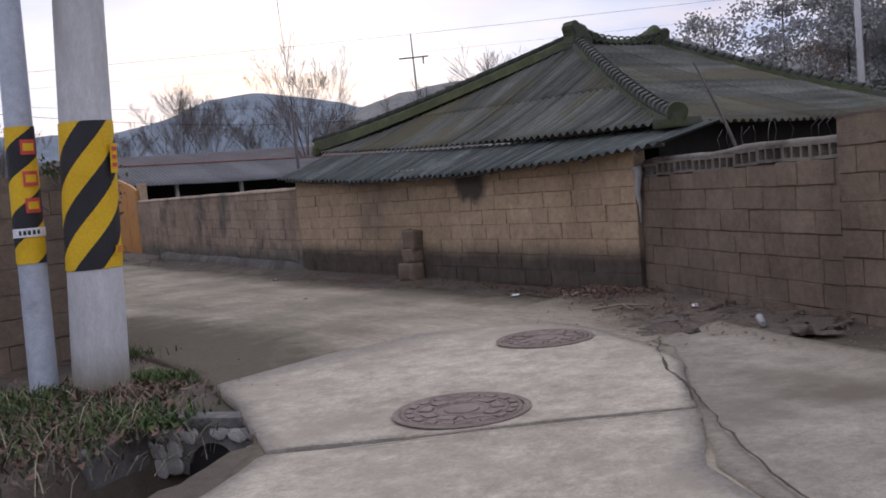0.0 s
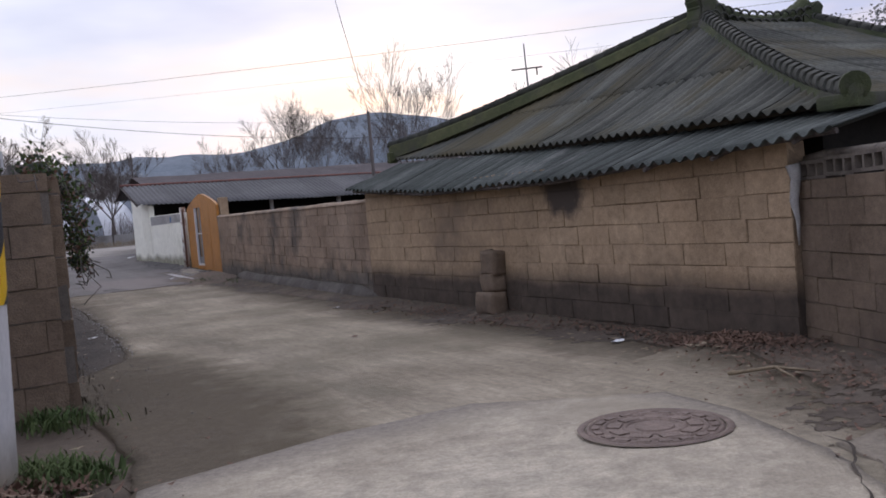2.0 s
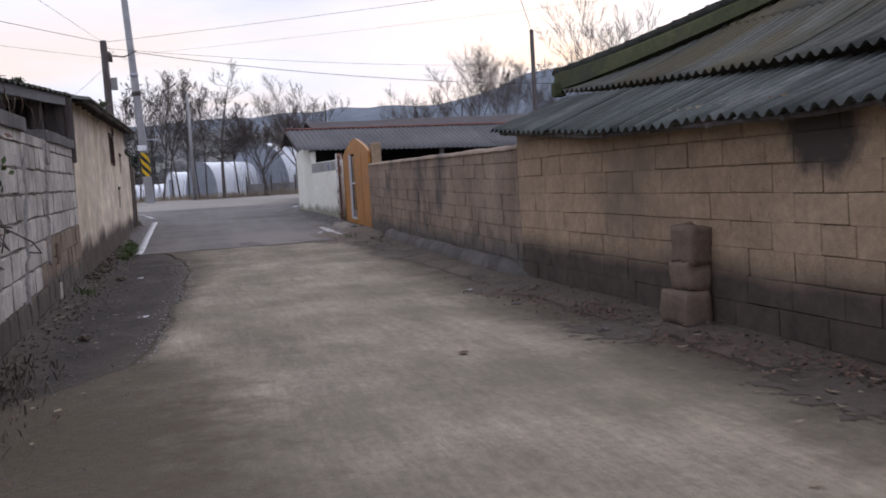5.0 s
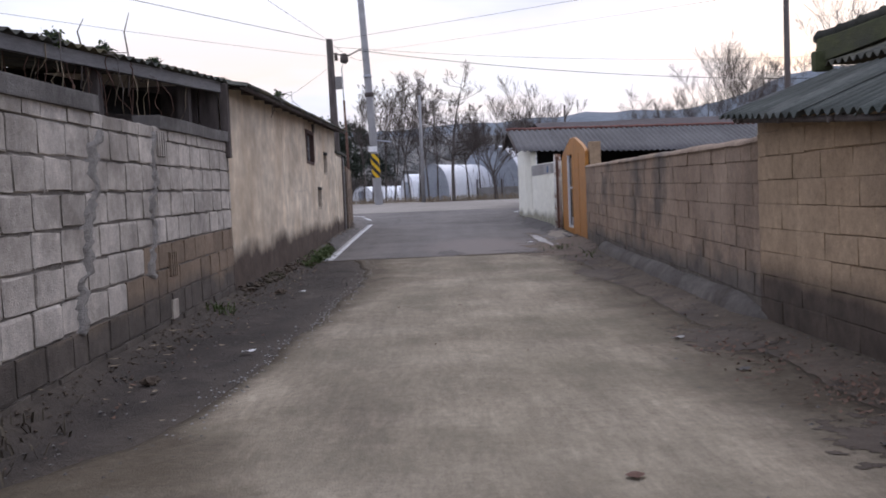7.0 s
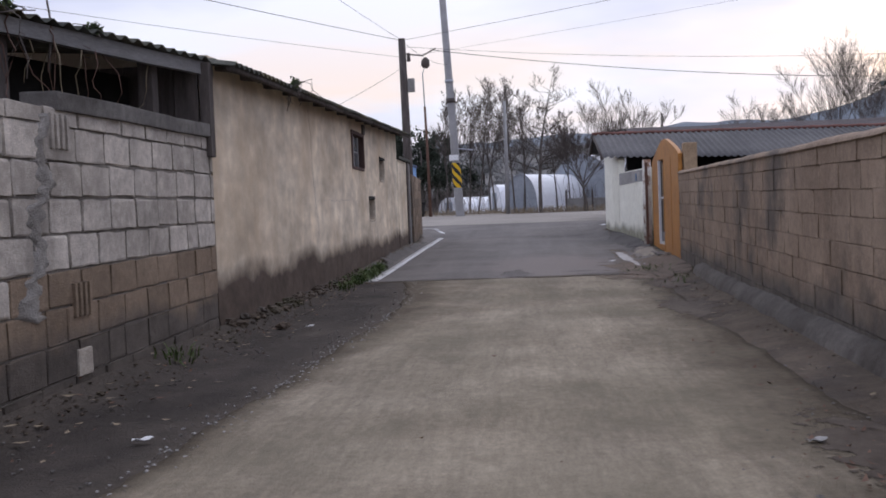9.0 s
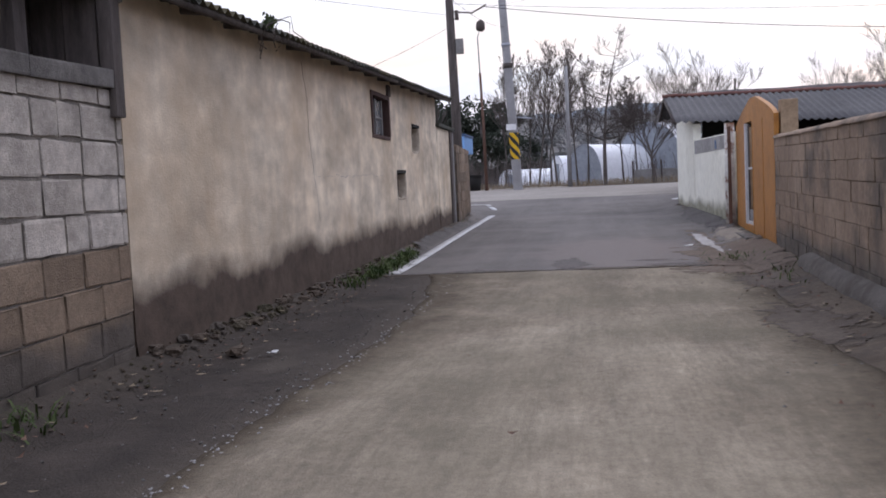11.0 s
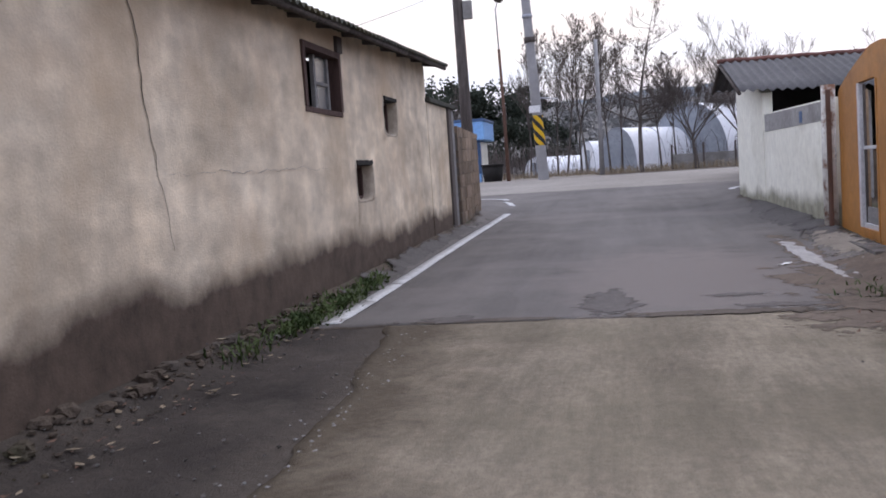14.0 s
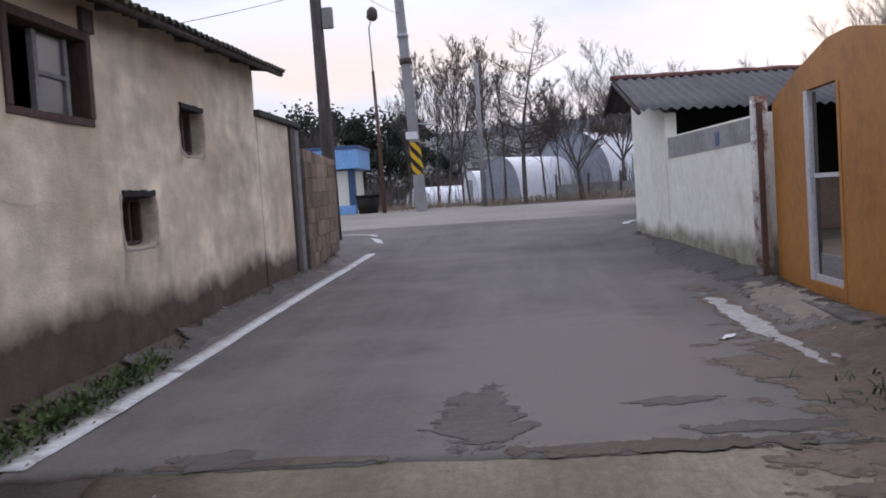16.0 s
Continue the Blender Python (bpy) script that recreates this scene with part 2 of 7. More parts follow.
M = dict(
    dirt=mottled("dirt", (0.062, 0.047, 0.036), (0.138, 0.107, 0.080), 0.9, 14, stain=(0.055, 0.055, 0.028), stain_scale=0.6, bump=0.6),
    old_concrete=mottled("old_concrete", (0.205, 0.170, 0.123), (0.350, 0.298, 0.224), 0.7, 22, stain=(0.15, 0.13, 0.088), stain_scale=0.5, stain_at=(0.42, 0.78), bump=0.6, edge=(0.080, 0.063, 0.043), grit=110, spot=((2.6, 8.4, -0.15), (1.15, 3.0, 1.0), (0.098, 0.077, 0.048)), streak=[((1.9, 0.12, 1), 0.19), ((16, 2.2, 1), 0.12), ((40, 8, 1), 0.12), ((2, 1.0, 1), 0.14)], grain=0.5),
    new_concrete=mottled("new_concrete", (0.318, 0.270, 0.206), (0.462, 0.405, 0.318), 0.9, 24, stain=(0.275, 0.235, 0.178), stain_scale=0.7, stain_at=(0.5, 0.7), bump=0.65, edge=(0.19, 0.165, 0.135), grit=70, streak=((6, 6, 1), 0.18)),
    side_concrete=mottled("side_concrete", (0.232, 0.198, 0.156), (0.350, 0.305, 0.245), 0.9, 22, stain=(0.145, 0.118, 0.090), stain_scale=0.55, stain_at=(0.5, 0.66), bump=0.6, edge=(0.175, 0.148, 0.116), grit=80, streak=((5, 5, 1), 0.18)),
    asphalt=mottled("asphalt", (0.114, 0.104, 0.096), (0.172, 0.158, 0.147), 0.5, 30, stain=(0.222, 0.199, 0.182), stain_scale=0.35, stain_at=(0.5, 0.75), bump=0.4, grit=140, edge=(0.110, 0.090, 0.073), spot=((5.2, 24.8, -0.1), (1.1, 2.6, 1.0), (0.196, 0.172, 0.157)), streak=[((2.5, 0.16, 1), 0.10), ((9, 0.7, 1), 0.06)], grain=0.4),
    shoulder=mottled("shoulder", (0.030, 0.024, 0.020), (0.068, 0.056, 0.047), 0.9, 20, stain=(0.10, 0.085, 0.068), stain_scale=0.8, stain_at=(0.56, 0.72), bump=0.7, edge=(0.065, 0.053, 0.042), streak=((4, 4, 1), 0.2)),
    crossing=mottled("crossing", (0.235, 0.212, 0.186), (0.32, 0.295, 0.262), 0.3, 6),
    paint=mottled("road_paint", (0.45, 0.45, 0.45), (0.68, 0.68, 0.67), 3, 20, stain=(0.25, 0.24, 0.23), stain_scale=3, stain_at=(0.55, 0.68), rough=0.7),
    mortar=mottled("mortar", (0.11, 0.095, 0.08), (0.17, 0.15, 0.13), 1, 20),
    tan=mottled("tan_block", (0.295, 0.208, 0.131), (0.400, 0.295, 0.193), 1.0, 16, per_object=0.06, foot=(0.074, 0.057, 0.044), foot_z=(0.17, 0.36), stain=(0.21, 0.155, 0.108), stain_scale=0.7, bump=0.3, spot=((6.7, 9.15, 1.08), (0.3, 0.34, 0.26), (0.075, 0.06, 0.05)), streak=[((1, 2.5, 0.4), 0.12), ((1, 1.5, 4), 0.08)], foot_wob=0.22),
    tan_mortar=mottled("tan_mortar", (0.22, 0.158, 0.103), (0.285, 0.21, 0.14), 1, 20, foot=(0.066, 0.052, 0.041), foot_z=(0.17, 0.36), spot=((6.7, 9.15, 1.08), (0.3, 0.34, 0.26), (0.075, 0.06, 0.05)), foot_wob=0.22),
    brown=mottled("brown_block", (0.215, 0.155, 0.110), (0.335, 0.252, 0.184), 0.9, 16, per_object=0.09, foot=(0.11, 0.095, 0.08), foot_z=(0.1, 0.3), stain=(0.12, 0.098, 0.08), stain_scale=1.1, bump=0.4, streak=((1, 3, 0.5), 0.15)),
    dark_block=mottled("dark_block", (0.128, 0.093, 0.066), (0.218, 0.163, 0.116), 0.9, 16, per_object=0.07, stain=(0.088, 0.068, 0.055), stain_scale=0.9, stain_at=(0.5, 0.7), bump=0.45, streak=((2, 2, 0.6), 0.18)),
    dark_mortar=mottled("dark_mortar", (0.105, 0.078, 0.058), (0.165, 0.126, 0.094), 1, 20, stain=(0.075, 0.06, 0.05), stain_scale=0.9, bump=0.4),
    # light grey-tan cement with shade mixed into its colour, plus stains
    coping=mottled("shaded_coping_cement", (0.125, 0.105, 0.088), (0.215, 0.185, 0.155), 2.5, 16, stain=(0.075, 0.064, 0.054), stain_scale=2.2, stain_at=(0.48, 0.62), bump=0.5, per_object=0.12),
    grey=mottled("grey_block", (0.355, 0.316, 0.272), (0.515, 0.466, 0.408), 1.0, 16, per_object=0.13, stain=(0.21, 0.184, 0.156), stain_scale=1.3, stain_at=(0.5, 0.70), bump=0.35, streak=[((1, 3.6, 0.7), 0.17), ((1, 1.4, 2.0), 0.2), ((3, 7, 7), 0.10)]),
    earth=mottled("earth_block", (0.172, 0.124, 0.086), (0.262, 0.196, 0.138), 0.9, 16, per_object=0.12, foot=(0.09, 0.075, 0.062), foot_z=(0.15, 0.3), bump=0.4),
    plaster=mottled("mud_plaster", (0.528, 0.436, 0.322), (0.690, 0.598, 0.468), 0.9, 6, foot=(0.078, 0.056, 0.042), foot_z=(0.28, 0.50), foot_wob=0.5, stain=(0.50, 0.375, 0.25), stain_scale=0.6, stain_at=(0.48, 0.74), bump=0.2, grit=60, grain=0.16, streak=[((1.2, 1.1, 2.2), 0.23), ((1, 2.4, 4.5), 0.17), ((3, 4.5, 1.1), 0.10), ((3, 7, 9), 0.06)]),
    white=mottled("whitewash", (0.80, 0.785, 0.675), (0.89, 0.88, 0.775), 0.8, 8, stain=(0.58, 0.56, 0.44), stain_scale=0.9, stain_at=(0.57, 0.78), foot=(0.30, 0.29, 0.22), foot_z=(0.25, 0.42), bump=0.2, grain=0.3),
    slate=mottled("slate_sheet", (0.048, 0.051, 0.043), (0.095, 0.095, 0.080), 1.1, 12, per_object=0.2, stain=(0.085, 0.072, 0.040), stain_scale=0.7, stain_at=(0.46, 0.62), bump=0.35, stretch=(0.5, 1.6, 0.5), streak=[((0.5, 7.0, 0.5), 0.45), ((1.5, 2, 1.5), 0.2)]),
    slate_low=mottled("slate_sheet_low", (0.037, 0.044, 0.039), (0.082, 0.090, 0.082), 1.4, 14, per_object=0.2, stain=(0.17, 0.17, 0.16), stain_scale=1.6, stain_at=(0.58, 0.75), bump=0.3, stretch=(0.5, 1.8, 0.5), streak=[((0.6, 8.0, 0.6), 0.45), ((1.5, 2, 1.5), 0.2)]),
    grey_sheet=mottled("grey_sheet", (0.085, 0.083, 0.085), (0.125, 0.122, 0.122), 0.8, 12, per_object=0.1, bump=0.2),
    moss=mottled("mossy_tile", (0.036, 0.046, 0.023), (0.072, 0.082, 0.038), 2.2, 14, stain=(0.075, 0.072, 0.06), stain_scale=1.5, bump=0.5),
    dark_tile=mottled("dark_tile", (0.04, 0.043, 0.036), (0.08, 0.08, 0.065), 2, 16, per_object=0.1, bump=0.4),
    red_tile=mottled("red_ridge", (0.14, 0.07, 0.06), (0.22, 0.11, 0.09), 2, 16),
    orange=mottled("orange_paint", (0.350, 0.150, 0.030), (0.440, 0.195, 0.042), 1.2, 9, rough=0.5, stain=(0.22, 0.09, 0.02), stain_scale=1.4, stain_at=(0.58, 0.75), bump=0.12),
    peel=mottled("peeling_paint", (0.52, 0.50, 0.46), (0.70, 0.68, 0.62), 3, 12, stain=(0.20, 0.10, 0.06), stain_scale=5, stain_at=(0.5, 0.62), bump=0.3, grain=0.4),
    cement=mottled("cement", (0.26, 0.25, 0.24), (0.38, 0.37, 0.355), 1.5, 14, stain=(0.2, 0.19, 0.175), stain_scale=1.2, bump=0.25),
    dark_cement=mottled("dark_cement", (0.105, 0.096, 0.088), (0.19, 0.178, 0.165), 1.5, 12, stain=(0.07, 0.063, 0.057), stain_scale=1.4, bump=0.5, streak=((1, 4, 0.6), 0.25)),
    wall_mortar=mottled("wall_mortar", (0.135, 0.118, 0.100), (0.235, 0.210, 0.182), 2, 18, stain=(0.09, 0.077, 0.064), stain_scale=1.5, bump=0.5),
    fillet=mottled("fillet_cement", (0.092, 0.081, 0.071), (0.150, 0.134, 0.118), 1.6, 18, stain=(0.066, 0.055, 0.045), stain_scale=1.4, stain_at=(0.5, 0.66), bump=0.5, streak=((3, 3, 3), 0.2)),
    seam=mottled("seam_mortar", (0.185, 0.170, 0.152), (0.33, 0.31, 0.285), 5, 16, stain=(0.15, 0.135, 0.12), stain_scale=3, bump=0.6),
    green_moss=mottled("green_moss", (0.050, 0.060, 0.026), (0.110, 0.112, 0.054), 2.4, 14, stain=(0.055, 0.055, 0.04), stain_scale=1.5, bump=0.5),
    rim=mottled("plaster_rim", (0.34, 0.285, 0.220), (0.47, 0.405, 0.320), 3, 10, bump=0.5, grain=0.5),
    cement_smear=mottled("cement_smear", (0.36, 0.315, 0.26), (0.48, 0.425, 0.36), 3, 10, bump=0.4),
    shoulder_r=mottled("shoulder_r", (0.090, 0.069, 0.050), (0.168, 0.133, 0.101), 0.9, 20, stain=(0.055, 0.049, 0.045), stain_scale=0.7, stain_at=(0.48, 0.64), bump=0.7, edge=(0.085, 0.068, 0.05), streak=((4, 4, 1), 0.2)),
    brown_mortar=mottled("brown_mortar", (0.188, 0.140, 0.104), (0.269, 0.205, 0.153), 1, 20, bump=0.4),
    deadweed=mottled("dead_weed", (0.07, 0.058, 0.042), (0.13, 0.11, 0.08), 4, 20, bump=0.0),
    # distant pine green paled to grey: air haze put into the base colour
    hazed_pine=mottled("hazed_pine", (0.30, 0.305, 0.30), (0.42, 0.415, 0.405), 0.4, 3, bump=0.0),
    yard=mottled("yard_dirt", (0.22, 0.195, 0.165), (0.32, 0.285, 0.245), 0.5, 6, bump=0.3),
    far_roof=mottled("far_roof", (0.055, 0.046, 0.047), (0.095, 0.078, 0.078), 0.8, 10, bump=0.3),
    pole=mottled("pole_concrete", (0.42, 0.41, 0.41), (0.54, 0.53, 0.53), 2.0, 20, stain=(0.34, 0.32, 0.3), stain_scale=1.1, bump=0.15, stretch=(1, 1, 0.3), grain=0.3, foot=(0.20, 0.175, 0.135), foot_z=(-0.08, 0.22), foot_wob=0.3),
    pole_old=mottled("weathered_pole", (0.25, 0.245, 0.245), (0.34, 0.335, 0.335), 2.0, 20, bump=0.15, grain=0.3),
    steel=mottled("grey_steel", (0.36, 0.38, 0.43), (0.45, 0.47, 0.52), 2, 16, rough=0.5, stain=(0.28, 0.27, 0.28), stain_scale=2.5, stain_at=(0.6, 0.7), bump=0.08, grain=0.35),
    yellow=mottled("band_yellow", (0.62, 0.37, 0.012), (0.72, 0.45, 0.02), 3, 60, rough=0.6, bump=0.25, grit=50, grain=0.22),
    black=mottled("band_black", (0.018, 0.018, 0.02), (0.03, 0.03, 0.033), 3, 60, rough=0.6, bump=0.25, grit=50, grain=0.3),
    red=mottled("sticker_red", (0.5, 0.06, 0.05), (0.6, 0.08, 0.07), 3, 20, rough=0.5, bump=0.0),
    label=mottled("sticker_white", (0.7, 0.7, 0.7), (0.78, 0.78, 0.78), 3, 20, rough=0.5, bump=0.0),
    bluepaint=mottled("blue_paint", (0.20, 0.42, 0.80), (0.28, 0.52, 0.88), 2, 10, rough=0.5, bump=0.05),
    darkblue=mottled("dark_blue", (0.05, 0.10, 0.2), (0.07, 0.13, 0.26), 2, 10, rough=0.5, bump=0.05),
    iron=mottled("cast_iron", (0.145, 0.108, 0.090), (0.225, 0.170, 0.142), 4, 25, rough=0.65, metal=0.25, bump=0.5),
    wood=mottled("old_wood", (0.06, 0.05, 0.045), (0.13, 0.11, 0.10), 3, 20, stretch=(4, 4, 0.6), bump=0.3),
    brownwood=mottled("brown_frame", (0.06, 0.035, 0.03), (0.11, 0.07, 0.06), 3, 20, stretch=(4, 4, 0.6), bump=0.3),
    board=mottled("grey_board", (0.17, 0.165, 0.16), (0.26, 0.25, 0.245), 2, 18, stretch=(1, 0.4, 3), bump=0.3),
    # near-black for black things, and painted shade in rooms, hollows and under eaves
    void=mottled("black_and_shade", (0.015, 0.014, 0.013), (0.03, 0.028, 0.026), 2, 10, bump=0.1),
    alu=mottled("aluminium", (0.55, 0.55, 0.56), (0.68, 0.68, 0.69), 3, 30, rough=0.4, metal=0.3, bump=0.05),
    bark=mottled("bark", (0.085, 0.072, 0.064), (0.145, 0.126, 0.113), 3, 20, bump=0.4),
    twig=mottled("twig", (0.095, 0.078, 0.070), (0.150, 0.128, 0.116), 1, 8, bump=0.0),
    film=mottled("plastic_film", (0.80, 0.82, 0.85), (0.90, 0.92, 0.94), 0.5, 4, rough=0.45, bump=0.1, grain=0.2),
    film_grey=mottled("grey_film", (0.27, 0.30, 0.34), (0.38, 0.41, 0.45), 0.5, 4, rough=0.55, bump=0.1, grain=0.4),
    # blue-grey of the far ridge is distance haze painted as base colour
    hazed_hill=mottled("hazed_hill", (0.115, 0.140, 0.168), (0.170, 0.196, 0.224), 0.012, 0.09, bump=0.0, grit=0.4),
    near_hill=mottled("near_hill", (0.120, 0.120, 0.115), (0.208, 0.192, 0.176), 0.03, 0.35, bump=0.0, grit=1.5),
    dry=mottled("dry_leaf", (0.105, 0.062, 0.045), (0.205, 0.128, 0.092), 6, 30, bump=0.0),
    green=mottled("weed", (0.042, 0.072, 0.022), (0.105, 0.135, 0.050), 3, 20, bump=0.0),
    straw=mottled("straw", (0.20, 0.155, 0.10), (0.33, 0.27, 0.19), 3, 20, bump=0.0),
    pine=mottled("pine", (0.040, 0.052, 0.038), (0.075, 0.088, 0.065), 0.4, 3, bump=0.0),
    rust=mottled("rust", (0.105, 0.06, 0.045), (0.165, 0.098, 0.075), 3, 20),
    stone=mottled("ditch_stone", (0.34, 0.32, 0.29), (0.54, 0.52, 0.48), 4, 14, per_object=0.2, bump=0.4),
    paper=mottled("paper", (0.72, 0.72, 0.72), (0.8, 0.8, 0.8), 5, 30, bump=0.0),
    cable=mottled("cable", (0.02, 0.02, 0.022), (0.03, 0.03, 0.032), 2, 10, bump=0.0),
)
glass = bpy.data.materials.new("window_glass")
glass.use_nodes = True
gb = glass.node_tree.nodes["Principled BSDF"]
gb.inputs["Base Color"].default_value = (0.16, 0.17, 0.18, 1)
gb.inputs["Roughness"].default_value = 0.25
gb.inputs["Transmission Weight"].default_value = 0.35
M["glass"] = glass


# ---- building helpers ----
def thing(name, label="", category="", group="", kind="", at=None):
    ob = new(name)
    if at is not None:
        ob.matrix_world = at
    return tagged(ob, label, category, group, kind)


def part(name, bm, material, parent=None, label="", at=None):
    me = bm
    if isinstance(bm, bmesh.types.BMesh):
        me = bpy.data.meshes.new(name)
        bm.to_mesh(me)
        bm.free()
        me.materials.append(M[material])
    ob = new(name, me)
    if parent is not None:
        ob.parent = parent
    if at is not None:
        ob.matrix_basis = at
    if label:
        ob["label"] = label
    return ob


def box(x0, x1, y0, y1, z0, z1, bevel=0.0, bm=None, turn=None):
    bm = bm or bmesh.new()
    r = bmesh.ops.create_cube(bm, size=1)
    m = Matrix.Translation(((x0 + x1) / 2, (y0 + y1) / 2, (z0 + z1) / 2)) @ (turn or Matrix()) @ Matrix.Diagonal((x1 - x0, y1 - y0, z1 - z0, 1))
    bmesh.ops.transform(bm, matrix=m, verts=r["verts"])
    if bevel:
        es = list({e for v in r["verts"] for e in v.link_edges})
        bmesh.ops.bevel(bm, geom=es, offset=bevel, segments=2, affect="EDGES", profile=0.7)
    return bm


def grid(fn, nu, nv, bm=None, close_u=False):
    """A sheet of quads through fn(u, v), with u and v from 0 to 1."""
    bm = bm or bmesh.new()
    vs = [[bm.verts.new(fn(i / nu, j / nv)) for j in range(nv + 1)] for i in range(nu + (0 if close_u else 1))]
    k = len(vs)
    for i in range(nu):
        for j in range(nv):
            bm.faces.new((vs[i][j], vs[(i + 1) % k][j], vs[(i + 1) % k][j + 1], vs[i][j + 1]))
    return bm


def smooth(bm):
    for f in bm.faces:
        f.smooth = True
    return bm


def tube(points, radii, sides=10, bm=None, cap=True):
    bm = bm or bmesh.new()
    pts = [Vector(p) for p in points]
    rings = []
    for i, p in enumerate(pts):
        d = (pts[min(i + 1, len(pts) - 1)] - pts[max(i - 1, 0)]).normalized()
        a = d.orthogonal().normalized() if abs(d.z) < 0.95 else d.cross(Vector((0, 1, 0))).normalized()
        if abs(d.z) < 0.95:
            a = d.cross(Vector((0, 0, 1))).normalized()
        b = d.cross(a)
        r = radii[i] if isinstance(radii, (list, tuple)) else radii
        rings.append([bm.verts.new(p + r * (math.cos(2 * math.pi * k / sides) * a + math.sin(2 * math.pi * k / sides) * b)) for k in range(sides)])
    for r0, r1 in zip(rings, rings[1:]):
        for k in range(sides):
            f = bm.faces.new((r0[k], r0[(k + 1) % sides], r1[(k + 1) % sides], r1[k]))
            f.smooth = True
    if cap:
        bm.faces.new(rings[0][::-1])
        bm.faces.new(rings[-1])
    return bm


def lerp_at(table, x):
    for (x0, y0), (x1, y1) in zip(table, table[1:]):
        if x <= x1:
            return y0 + (y1 - y0) * max(0.0, min(1.0, (x - x0) / (x1 - x0)))
    return table[-1][1]


def nz(x, y, s=1.0, k=0.0):
    return noise.noise(Vector((x * s, y * s, k)))


# ---- ground ----
RISE = [(-30, 0.1), (-2, 0.06), (0, 0.0), (4, -0.12), (6, -0.155), (20, -0.165), (24, -0.13), (29, 0.0), (34, 0.11), (42, 0.36), (51, 0.58), (60, 0.62), (90, 0.6), (4000, 0.6)]

WALL_R = [(6.4, 6.75), (13.9, 6.75), (23.96, 7.10), (27.65, 7.20), (32.2, 7.03), (34.5, 6.92), (40, 7.0)]


def G(x, y):
    """Height of the ground."""
    z = lerp_at(RISE, y)
    if 7 < y < 40:
        w = min(1, (y - 7) / 3) * min(1, (40 - y) / 6)
        z += w * 0.13 * max(0, min(1, (2.42 - x) / 0.32))
        xr = lerp_at(WALL_R, y)
        z += w * lerp_at([(7, 0.05), (14, 0.06), (20, 0.10), (24, 0.12), (30, 0.11), (40, 0.12)], y) * max(0, min(1, (x - xr + 0.5) / 0.45))
    # weedy bank round the poles and the drain beside it
    d = math.hypot((x - 1.2) / 1.1, (y - 6.9) / 1.3)
    z += 0.10 * max(0, 1 - d)
    if x > 5.0 and y < 7:
        z += 0.07 * max(0, min(1, (x - 5.0) / 1.2))
    return z


def drain(x, y):
    """Depth of the drain beside the lane."""
    s = (x - 1.85) * 0.628 - (y - 5.29) * 0.778
    n = -((x - 1.85) * 0.778 + (y - 5.29) * 0.628)
    cut = lambda v: max(0.0, min(1.0, v))
    return 0.6 * cut((0.44 - abs(s)) / 0.12) * cut((n + 0.1) / 0.1) * cut((1.5 - n) / 0.4)


def stops(a, b, step, far, grow):
    out = list(np.arange(a, b, step)) + [b]
    s = step
    while out[-1] < far:
        s *= grow
        out.append(out[-1] + s)
    s = step
    lo = [a]
    while lo[-1] > -far:
        s *= grow
        lo.append(lo[-1] - s)
    return lo[:0:-1] + out


gx, gy = stops(-3, 10, 0.1, 2500, 1.35), stops(-4, 40, 0.1, 2500, 1.35)
bm = bmesh.new()
rows_ = [[bm.verts.new((x, y, G(x, y) - drain(x, y) - 0.03 + 0.015 * nz(x, y, 2.0) + 0.008 * nz(x, y, 7))) for y in gy] for x in gx]
for r0, r1 in zip(rows_, rows_[1:]):
    for j in range(len(gy) - 1):
        bm.faces.new((r0[j], r1[j], r1[j + 1], r0[j + 1]))
tagged(part("ground", smooth(bm), "dirt"), "brown dirt ground along the village lane", "ground", kind="structure")


def strip(name, left, right, y0, y1, lift, material, label, category, ragged=0.05, cols=24, step=0.12, seed=0.0, parent=None, sink=0.05, soft=((0, 0.4),), soft_r=None, skew=0.0):
    """A paved sheet between two edges that are given by y, on the ground."""
    bm = bmesh.new()
    n = max(2, int((y1 - y0) / step))
    rows, marks = [], {}
    uvl = bm.loops.layers.uv.new("edge")
    for i in range(n + 1):
        y = y0 + (y1 - y0) * i / n
        a = lerp_at(left, y) + ragged * (nz(y, seed, 1.1) + 0.6 * nz(y, seed, 5) + 0.3 * nz(y, seed, 14))
        b = lerp_at(right, y) + ragged * (nz(y, seed + 9, 1.1) + 0.6 * nz(y, seed + 9, 5) + 0.3 * nz(y, seed + 9, 14))
        row = []
        for k in range(cols + 1):
            x = a + (b - a) * k / cols
            yy = y - skew * (x - 2.6)
            if i in (0, n):
                yy += ragged * 1.2 * (nz(x, seed, 1.5) + 0.6 * nz(x, seed, 6))
            v = bm.verts.new((x, yy, G(x, yy) + lift + 0.004 * nz(x, yy, 1.7, seed)))
            marks[v] = ((x - a) / lerp_at(soft, y), (b - x) / lerp_at(soft_r or soft, y))
            row.append(v)
        rows.append(row)
    rim = [rows[0], [r[-1] for r in rows], rows[-1][::-1], [r[0] for r in rows][::-1]]
    for r0, r1 in zip(rows, rows[1:]):
        for k in range(cols):
            bm.faces.new((r0[k], r0[k + 1], r1[k + 1], r1[k]))
    for f in bm.faces:
        for lp in f.loops:
            lp[uvl].uv = marks[lp.vert]
    for side in rim:
        low = [bm.verts.new(v.co - Vector((0, 0, sink))) for v in side]
        for k in range(len(side) - 1):
            bm.faces.new((side[k + 1], side[k], low[k], low[k + 1]))
    return tagged(part(name, smooth(bm), material, parent), label, category, kind="structure")


